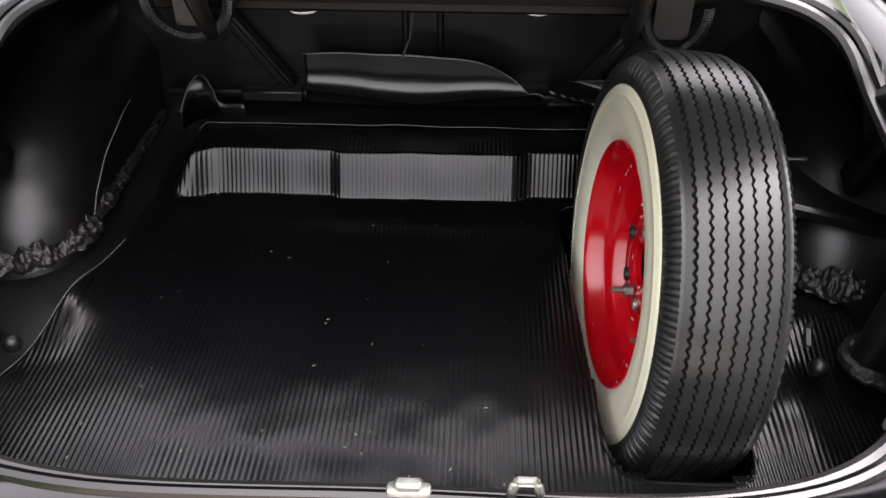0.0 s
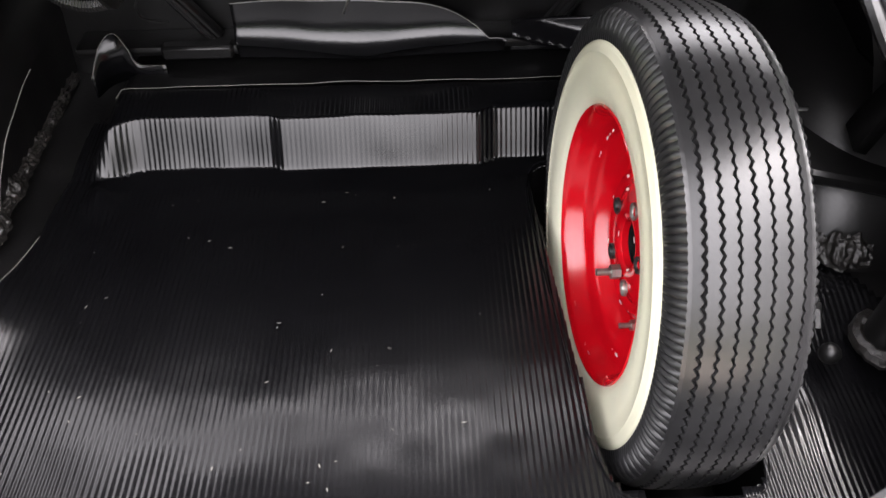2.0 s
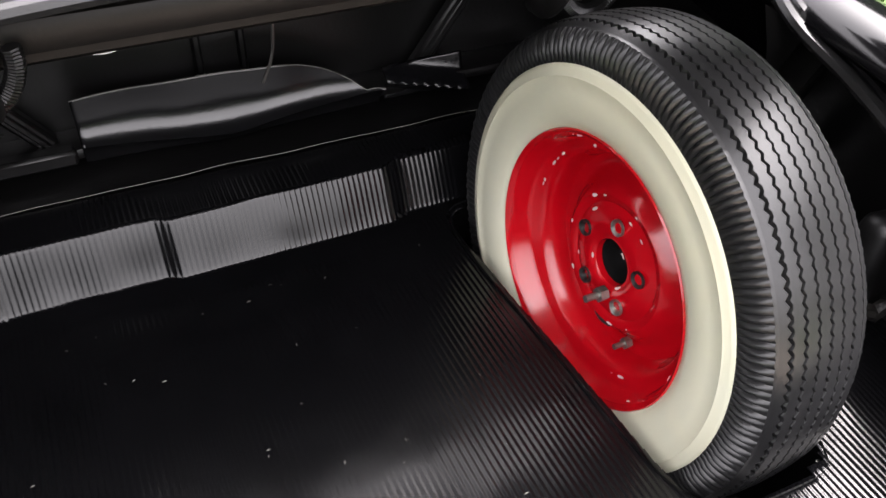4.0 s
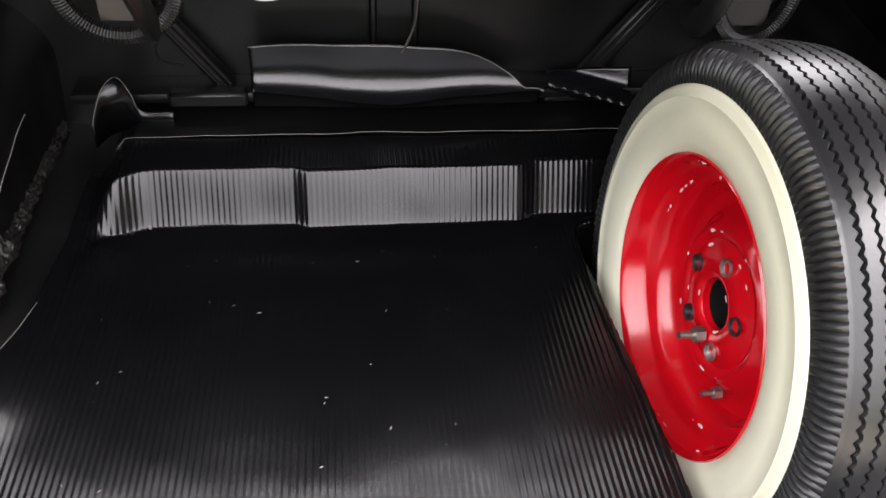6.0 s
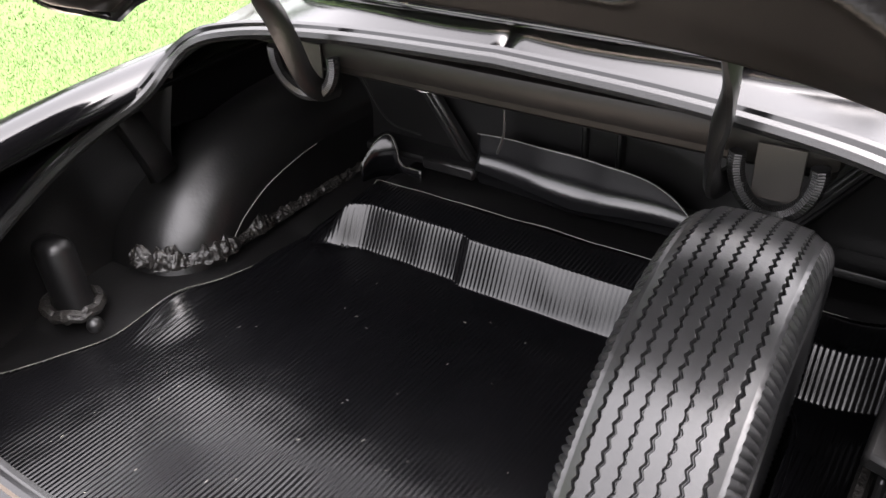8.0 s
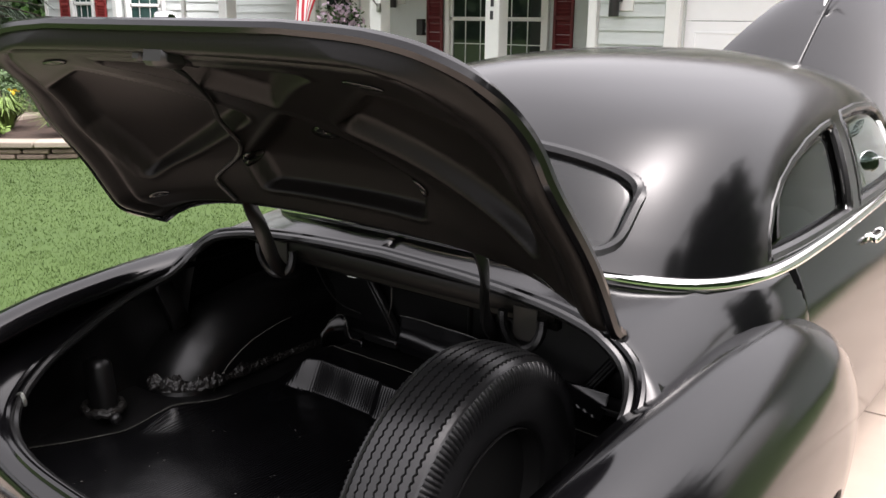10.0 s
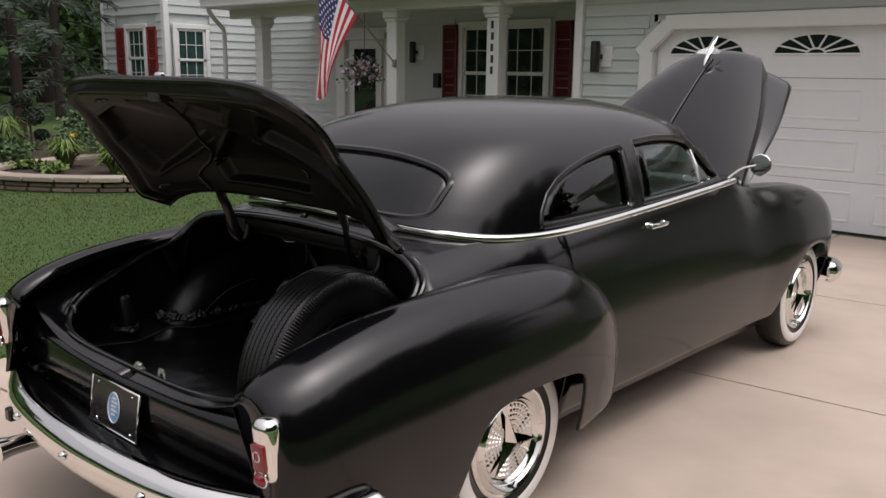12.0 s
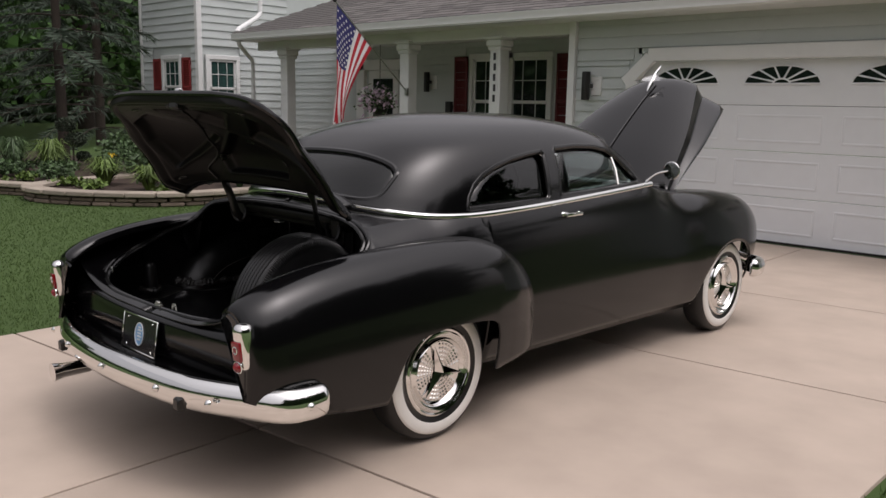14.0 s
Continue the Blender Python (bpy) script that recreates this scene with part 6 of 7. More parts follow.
wall_lamp(-3.32, GY, 1.86)
wall_lamp(-8.55, PY, 2.0)
bm = bmesh.new()
box(bm, (-8.0, PY - 0.05, 1.50), (0.14, 0.10, 0.26), 0.01)
tagged(part("mailbox", bm, BLACKMETAL), "small black wall mailbox on the porch", "mailbox")

# eaves, gutter and roof over garage and porch
bm = bmesh.new()
box(bm, (-3.0, 6.98, 2.745), (16.9, 0.50, 0.03), 0)
tagged(part("soffit", bm, TRIM), "white soffit under the eave", "soffit", kind="structure")
gut = thing("gutter", "white roof gutter with a downspout", "gutter", kind="structure")
P = []
for x in np.linspace(-11.45, 5.6, 20):
    P.append([(x, 6.72 + dy, 2.80 + dz) for dy, dz in ((0.02, -0.07), (-0.06, -0.07), (-0.085, -0.045), (-0.08, 0.0), (-0.10, 0.04), (-0.10, 0.06), (-0.085, 0.06), (-0.08, 0.0), (0.02, 0.0))])
v, f = grid_mesh(P)
f.append(tuple(range(9)))
pydata("trough", v, f, TRIM, gut)
v, f = sweep([(-11.30, 6.70, 2.74), (-11.30, 6.72, 2.66), (-11.45, 6.98, 2.50), (-11.55, 7.17, 2.40), (-11.56, 7.2, 2.30), (-11.56, 7.2, 0.1)], 0.042, 10, up=(1, 0.3, 0))
pydata("downspout", v, f, TRIM, gut)
v, f = sweep([(-12.75, 8.2, 5.2), (-12.75, 8.2, 3.60), (-12.73, 8.18, 3.45), (-12.6, 8.0, 3.34), (-11.62, 6.92, 2.98), (-11.5, 6.8, 2.90)], 0.05, 10, up=(1, 0.3, 0))
pydata("upper_downspout", v, f, TRIM, gut)
roof_ = thing("roof", "grey-brown asphalt shingle roof over porch and garage", "roof", kind="structure")
slope = 0.42
bm = bmesh.new()
vv = [bm.verts.new(p) for p in ((-11.6, 6.66, 2.84), (5.7, 6.66, 2.84), (5.7, 10.6, 2.84 + 3.94 * slope), (-9.6, 10.6, 2.84 + 3.94 * slope))]
bm.faces.new(vv)
part("roof_deck", bm, SHINGLE, roof_, smooth=False)
rng = random.Random(11)
shared = {}
for k in range(3):
    bm = bmesh.new()
    box(bm, (0, 0, 0), (0.31 - 0.004, 0.17, 0.009), 0.0)
    me = bpy.data.meshes.new("shingle")
    bm.to_mesh(me)
    bm.free()
    me.materials.append(SHINGLE)
    shared[k] = me
rest = [[], []]
tilt = Matrix.Rotation(math.atan(slope) - 0.04, 4, "X")
count = 0
for r in range(17):
    y = 6.70 + 0.125 * r
    z = 2.845 + (y - 6.66) * slope
    x = -11.55 + (y - 6.66) * 0.52 + (0.155 if r % 2 else 0.0)
    while x < 5.6:
        if -9.5 < x < -3.5 and r < 13 and count < 300:
            o = new("shingle", shared[rng.randrange(3)])
            o.parent = roof_
            o.matrix_basis = Matrix.Translation((x + 0.155, y + 0.08, z + 0.042 + rng.uniform(0, 0.003))) @ tilt
            count += 1
        else:
            q = [Matrix.Translation((x + 0.155, y + 0.08, z + 0.042)) @ tilt @ Vector(p) for p in ((-0.153, -0.085, -0.0045), (0.153, -0.085, -0.0045), (0.153, 0.085, 0.0045), (-0.153, 0.085, 0.0045), (-0.153, -0.085, 0.0045), (0.153, -0.085, 0.0045))]
            add_pydata(rest, q, [(4, 5, 2, 3), (0, 1, 5, 4)])
        x += 0.31
o = pydata("shingle_field", *rest, SHINGLE, roof_, smooth=False)
o["kind"] = "stuff"

# two-storey wing beyond the porch
wx, wy = -13.30, 7.0
ww = wall("wall_wing", (-14.6, 9.5, 2.9), (2.5, 4.96, 5.8), "two-storey wing of pale grey lap siding")
siding("wing_front", -15.85, wx - 0.05, 0.1, 5.6, wy, ww, 0.165, holes=((-15.32, -13.62, 1.10, 2.62),))
siding("wing_side", wy + 0.05, 9.3, 0.1, 5.6, wx - 0.03, ww, 0.165, axis="x", holes=((7.10, 8.02, 1.0, 2.62),))
bm = bmesh.new()
box(bm, (wx - 0.02, wy + 0.0, 2.9), (0.12, 0.12, 5.7), 0.01)
box(bm, (-15.85, wy - 0.01, 2.9), (0.10, 0.06, 5.7), 0.008)
tagged(part("trim_wing", bm, TRIM), "white corner boards of the wing", "trim", kind="structure")
sash_window(-14.78, -14.10, 1.25, 2.45, wy, "white wing window with faded red shutters", name="window_3", glazing=TEALGLASS)
shutter(-15.10, 1.2, 2.48, wy, SHUTTER2, wdt=0.36)
shutter(-13.80, 1.2, 2.48, wy, SHUTTER2, wdt=0.36)
sash_window(7.24, 7.90, 1.2, 2.45, wx - 0.03, "white wing window with a teal curtain behind", axis="x", name="window_4", glazing=TEALGLASS)


# ---- flag, planter and trees ----
flag = thing("flag", "red and white striped flag with a blue starred canton", "flag")
pole0, pole1 = Vector((-6.96, 7.12, 1.80)), Vector((-6.90, 5.58, 3.09))
v, f = sweep([pole0, pole0.lerp(pole1, 0.5), pole1], 0.011, 10)
pl = pydata("flag_pole", v, f, STEEL, flag, "slanted dull metal flag pole")
bm = bmesh.new()
bmesh.ops.create_uvsphere(bm, u_segments=12, v_segments=8, radius=0.03)
part("finial", bm, BLACKMETAL, pl, at=Matrix.Translation(pole1))
bm = bmesh.new()
box(bm, (-6.97, 7.16, 1.77), (0.06, 0.05, 0.12), 0.008)
part("pole_bracket", bm, STEEL, pl)
hoist0, hoist1 = pole0.lerp(pole1, 0.50), pole0.lerp(pole1, 0.97)


def cloth(u, w):
    """u along the stripes away from the hoist, w across them from the top stripe to the bottom one."""
    top = hoist1.lerp(hoist0, w)
    s = 1 - (1 - u) ** 1.9
    foot = Vector((-7.02, 5.66 + 0.20 * w, 1.30 - 0.05 * math.sin(6 * w)))
    p = top.lerp(foot, s)
    z = top.z + (foot.z - top.z) * (0.25 * s + 0.75 * u)
    x = p.x + 0.055 * math.sin(8.5 * w + 2.5 * u) * u
    y = p.y + 0.035 * math.sin(11 * w + 3.0 * u) * u
    return (x, y, z - 0.02)


for s in range(13):
    w0, w1 = s / 13, (s + 1) / 13
    u0 = 0.40 if s < 7 else 0.0
    P = [[cloth(u, w) for w in np.linspace(w0, w1, 5)] for u in np.linspace(u0, 1, 30)]
    v, f = grid_mesh(P)
    pydata("stripe", v, f, FLAGRED if s % 2 == 0 else FLAGWHITE, flag)
P = [[cloth(u, w) for w in np.linspace(0, 7 / 13, 26)] for u in np.linspace(0, 0.40, 20)]
v, f = grid_mesh(P)
canton = pydata("canton", v, f, FLAGBLUE, flag, "dark blue canton")
stars = [[], []]
for r in range(9):
    for c in range(6 if r % 2 == 0 else 5):
        uu, w_ = 0.40 * (c + (0.5 if r % 2 == 0 else 1.0)) / 6, 7 / 13 * (r + 0.5) / 9
        p, pu, pw_ = Vector(cloth(uu, w_)), Vector(cloth(uu + 0.01, w_)), Vector(cloth(uu, w_ + 0.01))
        eu, ew = (pu - p).normalized(), (pw_ - p).normalized()
        n = eu.cross(ew).normalized() * 0.004
        for sg in (1, -1):
            add_pydata(stars, [p + n * sg + (eu * math.cos(a) + ew * math.sin(a)) * (0.026 if k % 2 == 0 else 0.011) for k, a in enumerate(np.linspace(0, 6.2832, 11)[:-1])], [tuple(range(10))])
pydata("stars", *stars, FLAGWHITE, flag, "white stars", smooth=False)["kind"] = "stuff"


def leaf_cloud(pts, size, rng, aspect=2.2, droop=0.0):
    """Small leaf blades at points."""
    store = [[], []]
    for p in pts:
        d = Vector((rng.gauss(0, 1), rng.gauss(0, 1), rng.gauss(0, 0.7) - droop)).normalized()
        s = d.cross(Vector((rng.gauss(0, 1), rng.gauss(0, 1), rng.gauss(0, 1)))).normalized()
        l = size * rng.uniform(0.6, 1.3)
        a, b = d * l, s * l / aspect
        p = Vector(p)
        add_pydata(store, [p, p + a * 0.5 + b, p + a, p + a * 0.5 - b], [(0, 1, 2, 3)])
    return store


# hanging flower basket
rng = random.Random(21)
hb = thing("hanging_basket", "hanging basket of white and mauve flowers", "flower basket")
bx, by, bz = -7.85, 7.35, 1.62
v, f = lathe([(0.0, -0.16), (0.10, -0.15), (0.15, -0.05), (0.16, 0.02)], 20, "z")
pydata("basket", v, f, BLACKMETAL, hb, "dark basket", at=Matrix.Translation((bx, by, bz - 0.1)))
pts = [(bx + rng.gauss(0, 0.13), by + rng.gauss(0, 0.13), bz + rng.gauss(0, 0.10)) for _ in range(420)]
pydata("foliage", *leaf_cloud(pts, 0.06, rng), LEAF2, hb, smooth=False)
pts = [(bx + rng.gauss(0, 0.15), by - 0.05 + rng.gauss(0, 0.14), bz + rng.gauss(0, 0.11)) for _ in range(260)]
pydata("blossom", *leaf_cloud(pts, 0.055, rng, 1.1), PINK, hb, smooth=False)
v, f = sweep([(bx, by, bz + 0.1), (bx, by, 2.7)], 0.006, 6)
pydata("hanger", v, f, BLACKMETAL, hb)

# curved planter walls of split blocks
def planter(path, z1, label, courses, closed=False):
    pl = thing("planter_wall", label, "garden wall", kind="structure")
    P = spline(path, 160)
    seg = np.linalg.norm(np.diff(P, axis=0), axis=1)
    L = np.concatenate([[0], np.cumsum(seg)])
    h = (z1 - 0.07) / courses
    rng = random.Random(8)
    for c in range(courses):
        s = 0.0 if c % 2 else -0.14
        while s < L[-1] - 0.05:
            w = rng.uniform(0.28, 0.46)
            m = min(max(s + w / 2, 0), L[-1])
            x, y = np.interp(m, L, P[:, 0]), np.interp(m, L, P[:, 1])
            x2, y2 = np.interp(min(m + 0.05, L[-1]), L, P[:, 0]), np.interp(min(m + 0.05, L[-1]), L, P[:, 1])
            a = math.atan2(y2 - y, x2 - x)
            bm = bmesh.new()
            box(bm, (0, rng.uniform(-0.012, 0.012), 0), (w - 0.012, 0.22, h - 0.008), 0.014)
            part("block", bm, STONE, pl, at=Matrix.Translation((x, y, h * (c + 0.5) - 0.02)) @ Matrix.Rotation(a, 4, "Z"))
            s += w
    s = 0.0
    while s < L[-1] - 0.05:
        w = rng.uniform(0.38, 0.46)
        m = min(s + w / 2, L[-1])
        x, y = np.interp(m, L, P[:, 0]), np.interp(m, L, P[:, 1])
        x2, y2 = np.interp(min(m + 0.05, L[-1]), L, P[:, 0]), np.interp(min(m + 0.05, L[-1]), L, P[:, 1])
        bm = bmesh.new()
        box(bm, (0, 0, 0), (w + 0.01, 0.32, 0.07), 0.012)
        part("cap_stone", bm, CAP, pl, at=Matrix.Translation((x, y, z1 - 0.04)) @ Matrix.Rotation(math.atan2(y2 - y, x2 - x), 4, "Z"))
        s += w
    return pl


NEAR = [(-8.3, 6.6), (-8.2, 5.4), (-8.15, 4.4), (-8.30, 3.5), (-8.85, 2.85), (-9.6, 2.38), (-10.25, 2.28), (-10.8, 2.6), (-11.2, 3.3), (-11.55, 4.4), (-11.9, 5.6), (-12.6, 6.4)]
planter(NEAR, 0.20, "curved raised planter of tan split blocks with pale caps", 2)
planter([(-10.75, 2.55), (-11.4, 2.2), (-12.6, 1.75), (-14.5, 1.3), (-17.0, 1.2), (-20.0, 1.6)], 0.19, "low planter wall running on towards the trees", 2)
P = [[(x, y, 0.125 + 0.02 * wobble(x, y, 0, 2)) for x in np.linspace(-12.8, -8.0, 40)] for y in np.linspace(2.2, 6.9, 40)]
v, f = grid_mesh(P, flip=True)
f = [q for q in f if inside(NEAR, np.mean([v[i][0] for i in q]), np.mean([v[i][1] for i in q]))]
tagged(pydata("mulch_bed", v, f, SOIL, None), "brown mulch bed inside the planter", "mulch", kind="structure")
P = []
for x in np.linspace(-22, -11.0, 40):
    y0 = float(np.interp(x, [-20.0, -17.0, -14.5, -12.6, -11.4, -10.75], [1.6, 1.2, 1.3, 1.75, 2.2, 2.55]))
    P.append([(x, y0 + (7.0 - y0) * t, 0.11 + 0.03 * wobble(x, t * 4, 0, 1.2) - 0.10 * sstep(0.45, 1.0, t)) for t in np.linspace(0, 1, 16)])
v, f = grid_mesh(P)
tagged(pydata("mulch_bank", v, f, SOIL, None), "mulched bank behind the low planter wall", "mulch", kind="structure")

def clump(name, label, x, y, z, r, h, n, size, mat, seed, group="garden plants", spiky=False):
    rng = random.Random(seed)
    t = thing(name, label, "plant", group, at=Matrix.Translation((x, y, z)))
    if spiky:
        store = [[], []]
        for _ in range(n):
            a, l = rng.uniform(0, 6.28), h * rng.uniform(0.6, 1.15)
            o = r * rng.uniform(0.4, 1.0)
            d = Vector((math.cos(a), math.sin(a), 0))
            s = Vector((-d.y, d.x, 0)) * size
            p0, p1, p2 = d * 0.1 * o, d * o * 0.55 + Vector((0, 0, l)), d * o * 1.15 + Vector((0, 0, l * rng.uniform(0.45, 0.95)))
            add_pydata(store, [p0 - s, p0 + s, p1 + s, p1 - s, p2], [(0, 1, 2, 3), (3, 2, 4)])
    else:
        lob = [(rng.gauss(0, r * 0.45), rng.gauss(0, r * 0.45), h * rng.uniform(0.35, 0.8), r * rng.uniform(0.35, 0.6)) for _ in range(9)]
        pts = []
        for _ in range(n):
            cx, cy, cz, rr = rng.choice(lob)
            d = Vector((rng.gauss(0, 1), rng.gauss(0, 1), rng.gauss(0, 1))).normalized() * rr * rng.uniform(0.6, 1.08)
            pts.append((cx + d.x, cy + d.y, max(0.02, cz + d.z * h / r * 0.6)))
        store = leaf_cloud(pts, size, rng)
    pydata("foliage", *store, mat, t, smooth=False)
    rng2 = random.Random(seed + 1)
    st = [[], []]
    for _ in range(7):
        a = rng2.uniform(0, 6.28)
        vv, ff = sweep([(0, 0, -0.02), (0.2 * r * math.cos(a), 0.2 * r * math.sin(a), h * 0.3), (0.5 * r * math.cos(a), 0.5 * r * math.sin(a), h * 0.6)], 0.006, 5)
        add_pydata(st, vv, ff)
    pydata("stem", *st, BARK, t)
    return t


lily = clump("lily_clump", "strap-leaved daylily with a yellow flower", -10.5, 3.55, 0.12, 0.50, 0.42, 190, 0.011, LEAF3, 31, spiky=True)
rng = random.Random(77)
pts = [(0.10 + rng.gauss(0, 0.03), 0.1 + rng.gauss(0, 0.03), 0.50 + rng.gauss(0, 0.03)) for _ in range(9)]
pydata("flower", *leaf_cloud(pts, 0.05, rng, 1.6), YELLOW, lily, "yellow bloom", smooth=False)
clump("lily_clump", "strap-leaved green daylily in the planter", -9.4, 3.75, 0.12, 0.42, 0.36, 160, 0.011, LEAF3, 32, spiky=True)
clump("lily_clump", "strap-leaved green daylily in the planter", -9.0, 5.2, 0.12, 0.4, 0.4, 120, 0.012, LEAF2, 35, spiky=True)
for i, (x, y, r, h, m) in enumerate(((-9.95, 3.05, 0.24, 0.14, LEAF3), (-10.75, 3.15, 0.24, 0.14, LEAF3), (-8.75, 3.75, 0.22, 0.10, LEAF3), (-10.1, 4.3, 0.30, 0.22, LEAF2), (-12.0, 2.75, 0.22, 0.12, LEAF3))):
    clump("hosta", "low hosta with lime green leaves", x, y, 0.12, r, h, 220, 0.075, m, 40 + i)
for i, (x, y, r, h, n) in enumerate(((-12.0, 4.75, 0.80, 0.80, 2600), (-13.0, 5.6, 0.8, 0.75, 1700), (-13.3, 2.9, 0.5, 0.32, 1100), (-12.2, 3.3, 0.4, 0.30, 900), (-15.6, 2.9, 0.6, 0.4, 1200), (-11.0, 5.6, 0.6, 0.5, 1300))):
    clump("shrub", "loose grey-green shrub behind the planter wall", x, y, 0.10, r, h, n, 0.065, LEAF2, 60 + i)
for i, (x, y) in enumerate(((-13.9, 3.3), (-14.8, 2.7), (-16.6, 2.6), (-12.9, 3.6))):
    clump("ornamental_grass", "upright tufted ornamental grass", x, y, 0.10, 0.50, 0.62, 260, 0.008, LEAF3 if i % 2 else LEAF2, 80 + i, spiky=True)

# topiary with clipped pompoms
top = thing("topiary", "small topiary tree with clipped dark pompoms", "topiary tree", at=Matrix.Translation((-13.9, 4.43, 0.09)))
v, f = sweep(spline([(0, 0, 0), (0.02, 0.01, 0.25), (-0.02, 0.02, 0.55), (0, -0.02, 0.92)], 12), 0.018, 7)
pydata("trunk", v, f, BARK, top)
for k, (dx, dy, z, r) in enumerate(((-0.02, -0.10, 0.94, 0.19), (0.02, 0.06, 0.64, 0.20), (-0.05, -0.20, 0.28, 0.145), (0.03, 0.20, 0.30, 0.13))):
    v, f = sweep([(0, 0, z - 0.16), (dx, dy, z)], 0.012, 6)
    pydata("branch", v, f, BARK, top)
    rng = random.Random(200 + k)
    pts = []
    for _ in range(1100):
        d = Vector((rng.gauss(0, 1), rng.gauss(0, 1), rng.gauss(0, 1))).normalized() * r * rng.uniform(0.8, 1.03)
        pts.append((dx + d.x, dy + d.y, z + d.z * 0.75))
    pydata("pompom", *leaf_cloud(pts, 0.032, rng, 1.6), TOPIARY, top, smooth=False)


def spruce(x, y, h, r, seed, bare=0.08, lean=0.0, dens=1.0):
    """A conifer: tapered trunk, drooping limbs in whorls, twigs with needle sprays."""
    rng = random.Random(seed)
    t = thing("spruce_tree", "tall dark green spruce with drooping limbs and bare lower branches", "tree", "trees", at=Matrix.Translation((x, y, -0.02)))
    v, f = sweep([(lean * k * k, 0, h * k) for k in np.linspace(0, 1, 14)], [0.105 * (1 - 0.93 * k) * h / 9 for k in np.linspace(0, 1, 14)], 10)
    pydata("trunk", v, f, BARK, t)
    limbs, needles = [[], []], [[], []]
    z = h * bare
    while z < h * 0.98:
        k = z / h
        ln = r * (1 - k) ** 0.8 * rng.uniform(0.75, 1.1)
        for _ in range(5):
            a = rng.uniform(0, 6.28)
            l = ln * rng.uniform(0.7, 1.1)
            d = Vector((math.cos(a), math.sin(a), 0))
            pts = [Vector((lean * k * k, 0, z)) + d * l * u + Vector((0, 0, l * (0.10 * u - 0.42 * u * u + 0.12 * u ** 3))) for u in np.linspace(0, 1, 7)]
            vv, ff = sweep(pts, [0.02 * (1 - 0.85 * u) for u in np.linspace(0, 1, 7)], 5)
            add_pydata(limbs, vv, ff)
            sparse = 0.35 if k < 0.22 else 1.0
            for _ in range(int(l * 110 * dens * sparse)):
                u = rng.uniform(0.18, 1.0) ** 0.8
                i = min(int(u * 6), 5)
                p = pts[i].lerp(pts[i + 1], u * 6 - i)
                s = Vector((-d.y, d.x, 0)) * rng.choice((-1, 1))
                tw = (s * rng.uniform(0.3, 1) + d * rng.uniform(0.2, 0.9) + Vector((0, 0, rng.uniform(-0.9, 0.1)))).normalized() * rng.uniform(0.16, 0.42) * (0.5 + 0.5 * (1 - k))
                w = tw.cross(Vector((rng.gauss(0, 1), rng.gauss(0, 1), rng.gauss(0, 1)))).normalized() * 0.013
                add_pydata(needles, [p, p + tw * 0.45 + w, p + tw, p + tw * 0.5 - w], [(0, 1, 2, 3)])
        z += h * 0.035 * rng.uniform(0.7, 1.3)
    pydata("limb", *limbs, BARK, t)["kind"] = "stuff"
    pydata("needles", *needles, NEEDLE, t, smooth=False)
    return t


spruce(-15.6, 4.95, 11, 2.7, 301, 0.13, lean=-0.6, dens=0.8)
spruce(-20.5, 1.2, 13, 3.0, 302, 0.14, dens=0.7)
spruce(-25, 10, 15, 4.2, 303, 0.04)


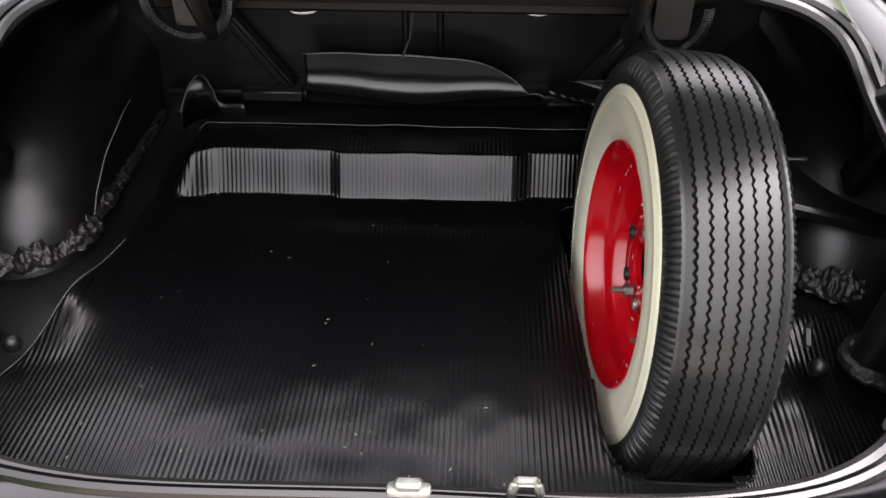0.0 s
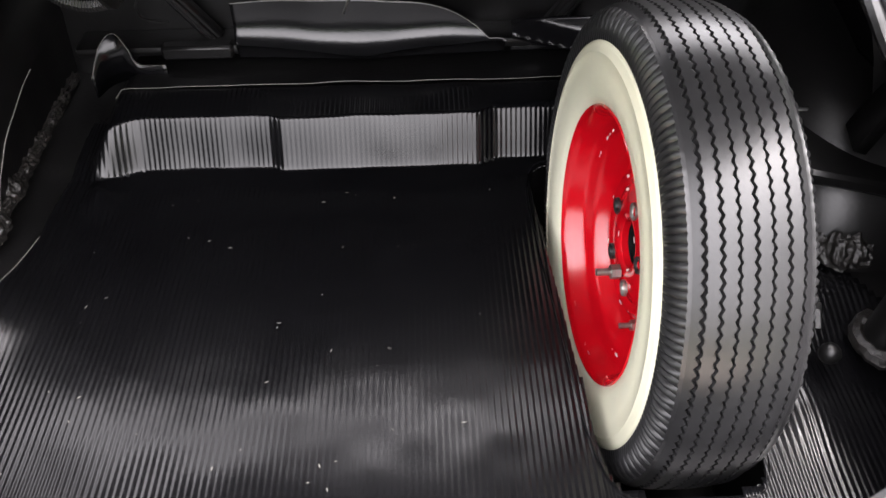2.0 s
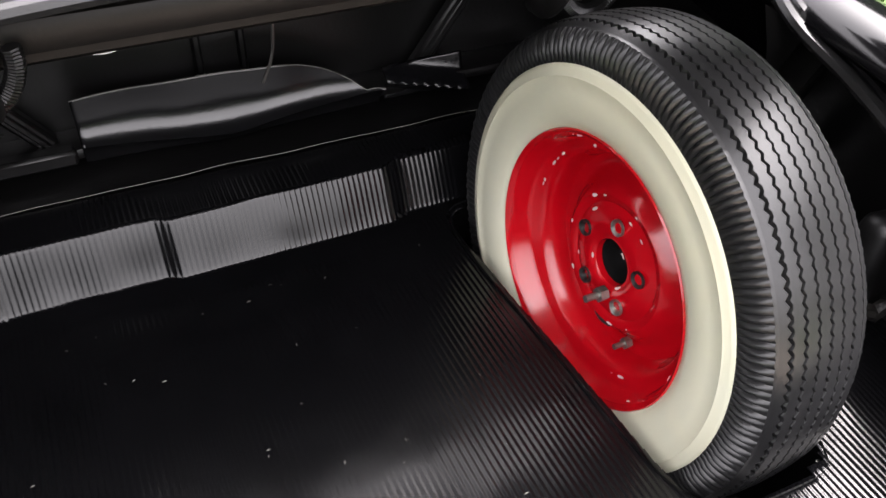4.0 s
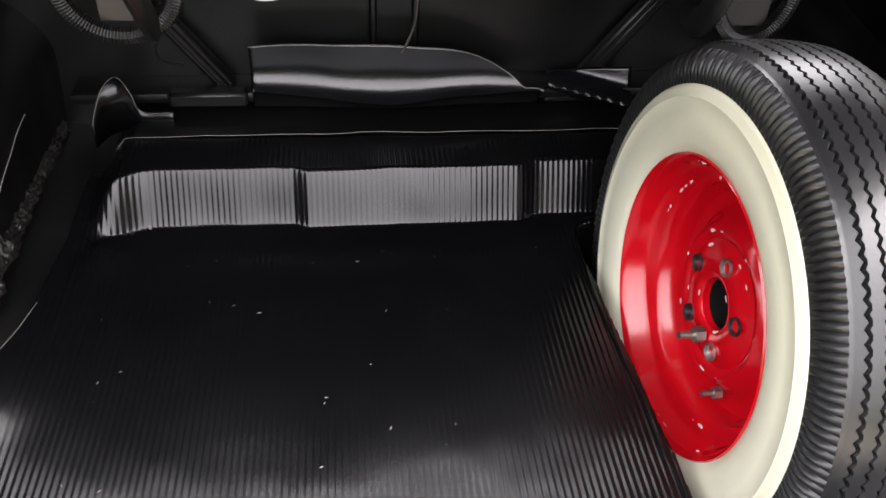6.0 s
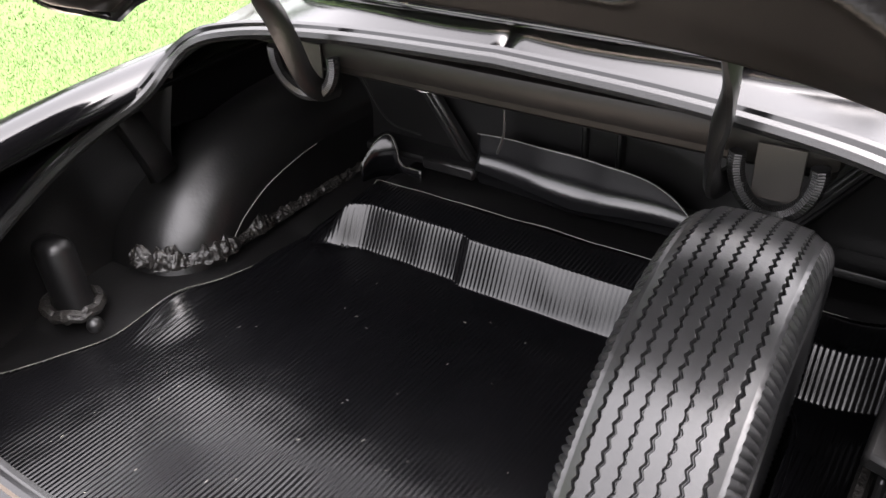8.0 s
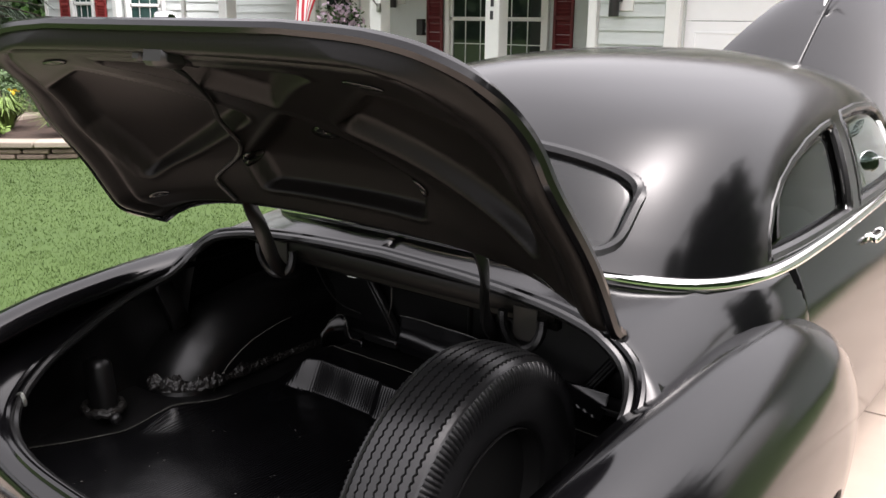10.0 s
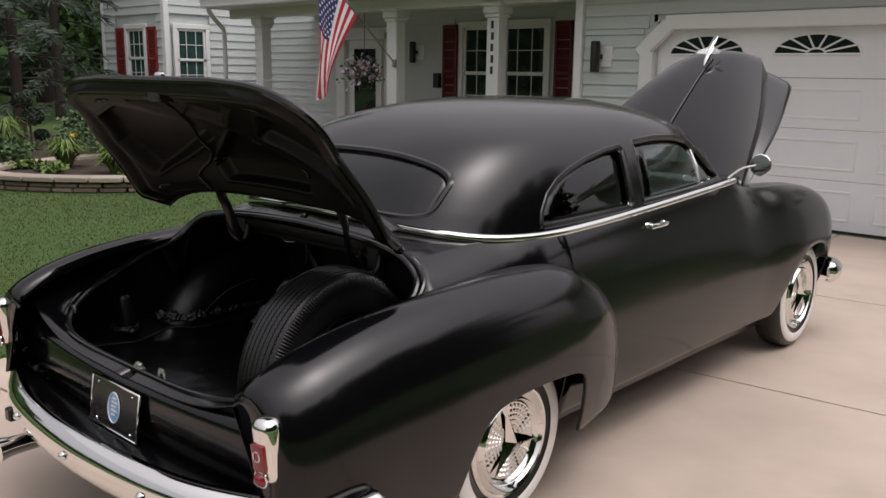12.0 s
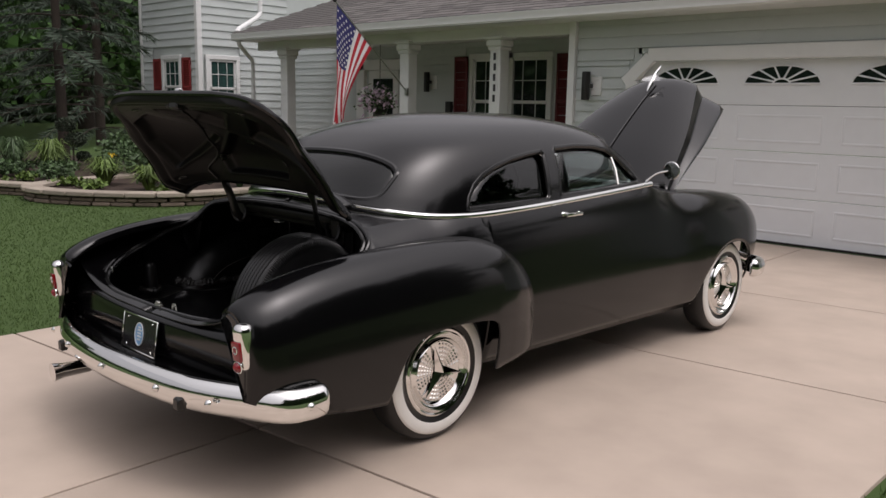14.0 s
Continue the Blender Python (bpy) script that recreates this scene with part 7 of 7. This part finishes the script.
def broad_tree(x, y, h, r, seed, mat, n=5200, size=0.26):
    rng = random.Random(seed)
    t = thing("leafy_tree", "full green leafy tree at the edge of the lawn", "tree", "trees", at=Matrix.Translation((x, y, -0.02)))
    v, f = sweep(spline([(0, 0, 0), (0.1, 0, h * 0.2), (-0.05, 0.1, h * 0.45), (0.1, 0, h * 0.8)], 14), [0.03 * h * (1 - 0.8 * k) for k in np.linspace(0, 1, 14)], 9)
    pydata("trunk", v, f, BARK, t)
    limbs = [[], []]
    lob = []
    for _ in range(34):
        a, zz = rng.uniform(0, 6.28), rng.uniform(0.18, 0.95)
        rr = r * math.sin(math.pi * min(1, max(0.12, zz)) ** 0.75) * rng.uniform(0.45, 0.95)
        c = Vector((rr * math.cos(a), rr * math.sin(a), h * zz))
        lob.append((c, r * rng.uniform(0.20, 0.38)))
        vv, ff = sweep([(0, 0, h * zz * 0.7), tuple(c * 0.5 + Vector((0, 0, h * zz * 0.45))), tuple(c)], [0.07, 0.045, 0.02], 5)
        add_pydata(limbs, vv, ff)
    pydata("limb", *limbs, BARK, t)
    pts = []
    for _ in range(n):
        c, q = rng.choice(lob)
        d = Vector((rng.gauss(0, 1), rng.gauss(0, 1), rng.gauss(0, 0.7)))
        d = d.normalized() * q * rng.uniform(0.5, 1.1)
        pts.append(c + d)
    pydata("crown", *leaf_cloud(pts, size, rng, 1.7, 0.2), mat, t, smooth=False)
    return t


for i, (x, y, h, r, m) in enumerate(((-28, 16, 12, 5.5, LEAF), (-34, 9, 13, 6, LEAF), (-30, 21, 14, 6, LEAF), (-40, 16, 15, 6.5, LEAF), (-38, 3, 14, 6, LEAF), (-46, 9, 15, 7, LEAF), (-33, -4, 12, 5.5, LEAF), (-44, -6, 15, 7, LEAF))):
    broad_tree(x, y, h, r, 400 + i, m, 6000, 0.34)
# woods behind the camera and, added out of view, beside the drive, to darken what paint, chrome and glass mirror
def woods(angles, dist, height, n, size, seed):
    rng = random.Random(seed)
    t = thing("woods", "dense green woods round the garden, partly added out of view", "woods", kind="stuff")
    P = []
    for a in angles:
        r = dist(a) + 1.5 * wobble(a * 9, 1, 0, 1)
        h = height * (0.8 + 0.35 * wobble(a * 6, 4, 0, 1) + 0.15 * wobble(a * 25, 7, 0, 1))
        P.append([((r + (3.0 * k * k) + 1.2 * wobble(a * 20, k * 5, 2, 1)) * math.cos(a), (r + 3.0 * k * k) * math.sin(a), -0.1 + h * k) for k in np.linspace(0, 1, 12)])
    v, f = grid_mesh(P, flip=True)
    pydata("thicket", v, f, WOODS, t)
    pts = []
    for _ in range(n):
        i, k = rng.randrange(len(P)), rng.random() ** 0.8 * 11
        j = min(int(k), 10)
        p = Vector(P[i][j]).lerp(Vector(P[i][j + 1]), k - j)
        pts.append(p * (1 - rng.uniform(0, 0.05)) + Vector((rng.gauss(0, 0.8), rng.gauss(0, 0.8), rng.gauss(0, 0.9) + (0.6 if j > 8 else 0))))
    pydata("leaves", *leaf_cloud(pts, size, rng, 1.5), WOODS, t, smooth=False)


# right-hand woods: unseen, added this tall to darken the car's side reflections
woods(np.linspace(radians(-48), radians(48), 100), lambda a: 28.0, 21, 18000, 0.8, 701)
woods(np.linspace(radians(-172), radians(-46), 140), lambda a: 62 - 26 * sstep(-1.3, -0.8, a), 9, 16000, 0.8, 703)
woods(np.linspace(radians(145), radians(200), 70), lambda a: 56.0, 17, 14000, 0.9, 702)
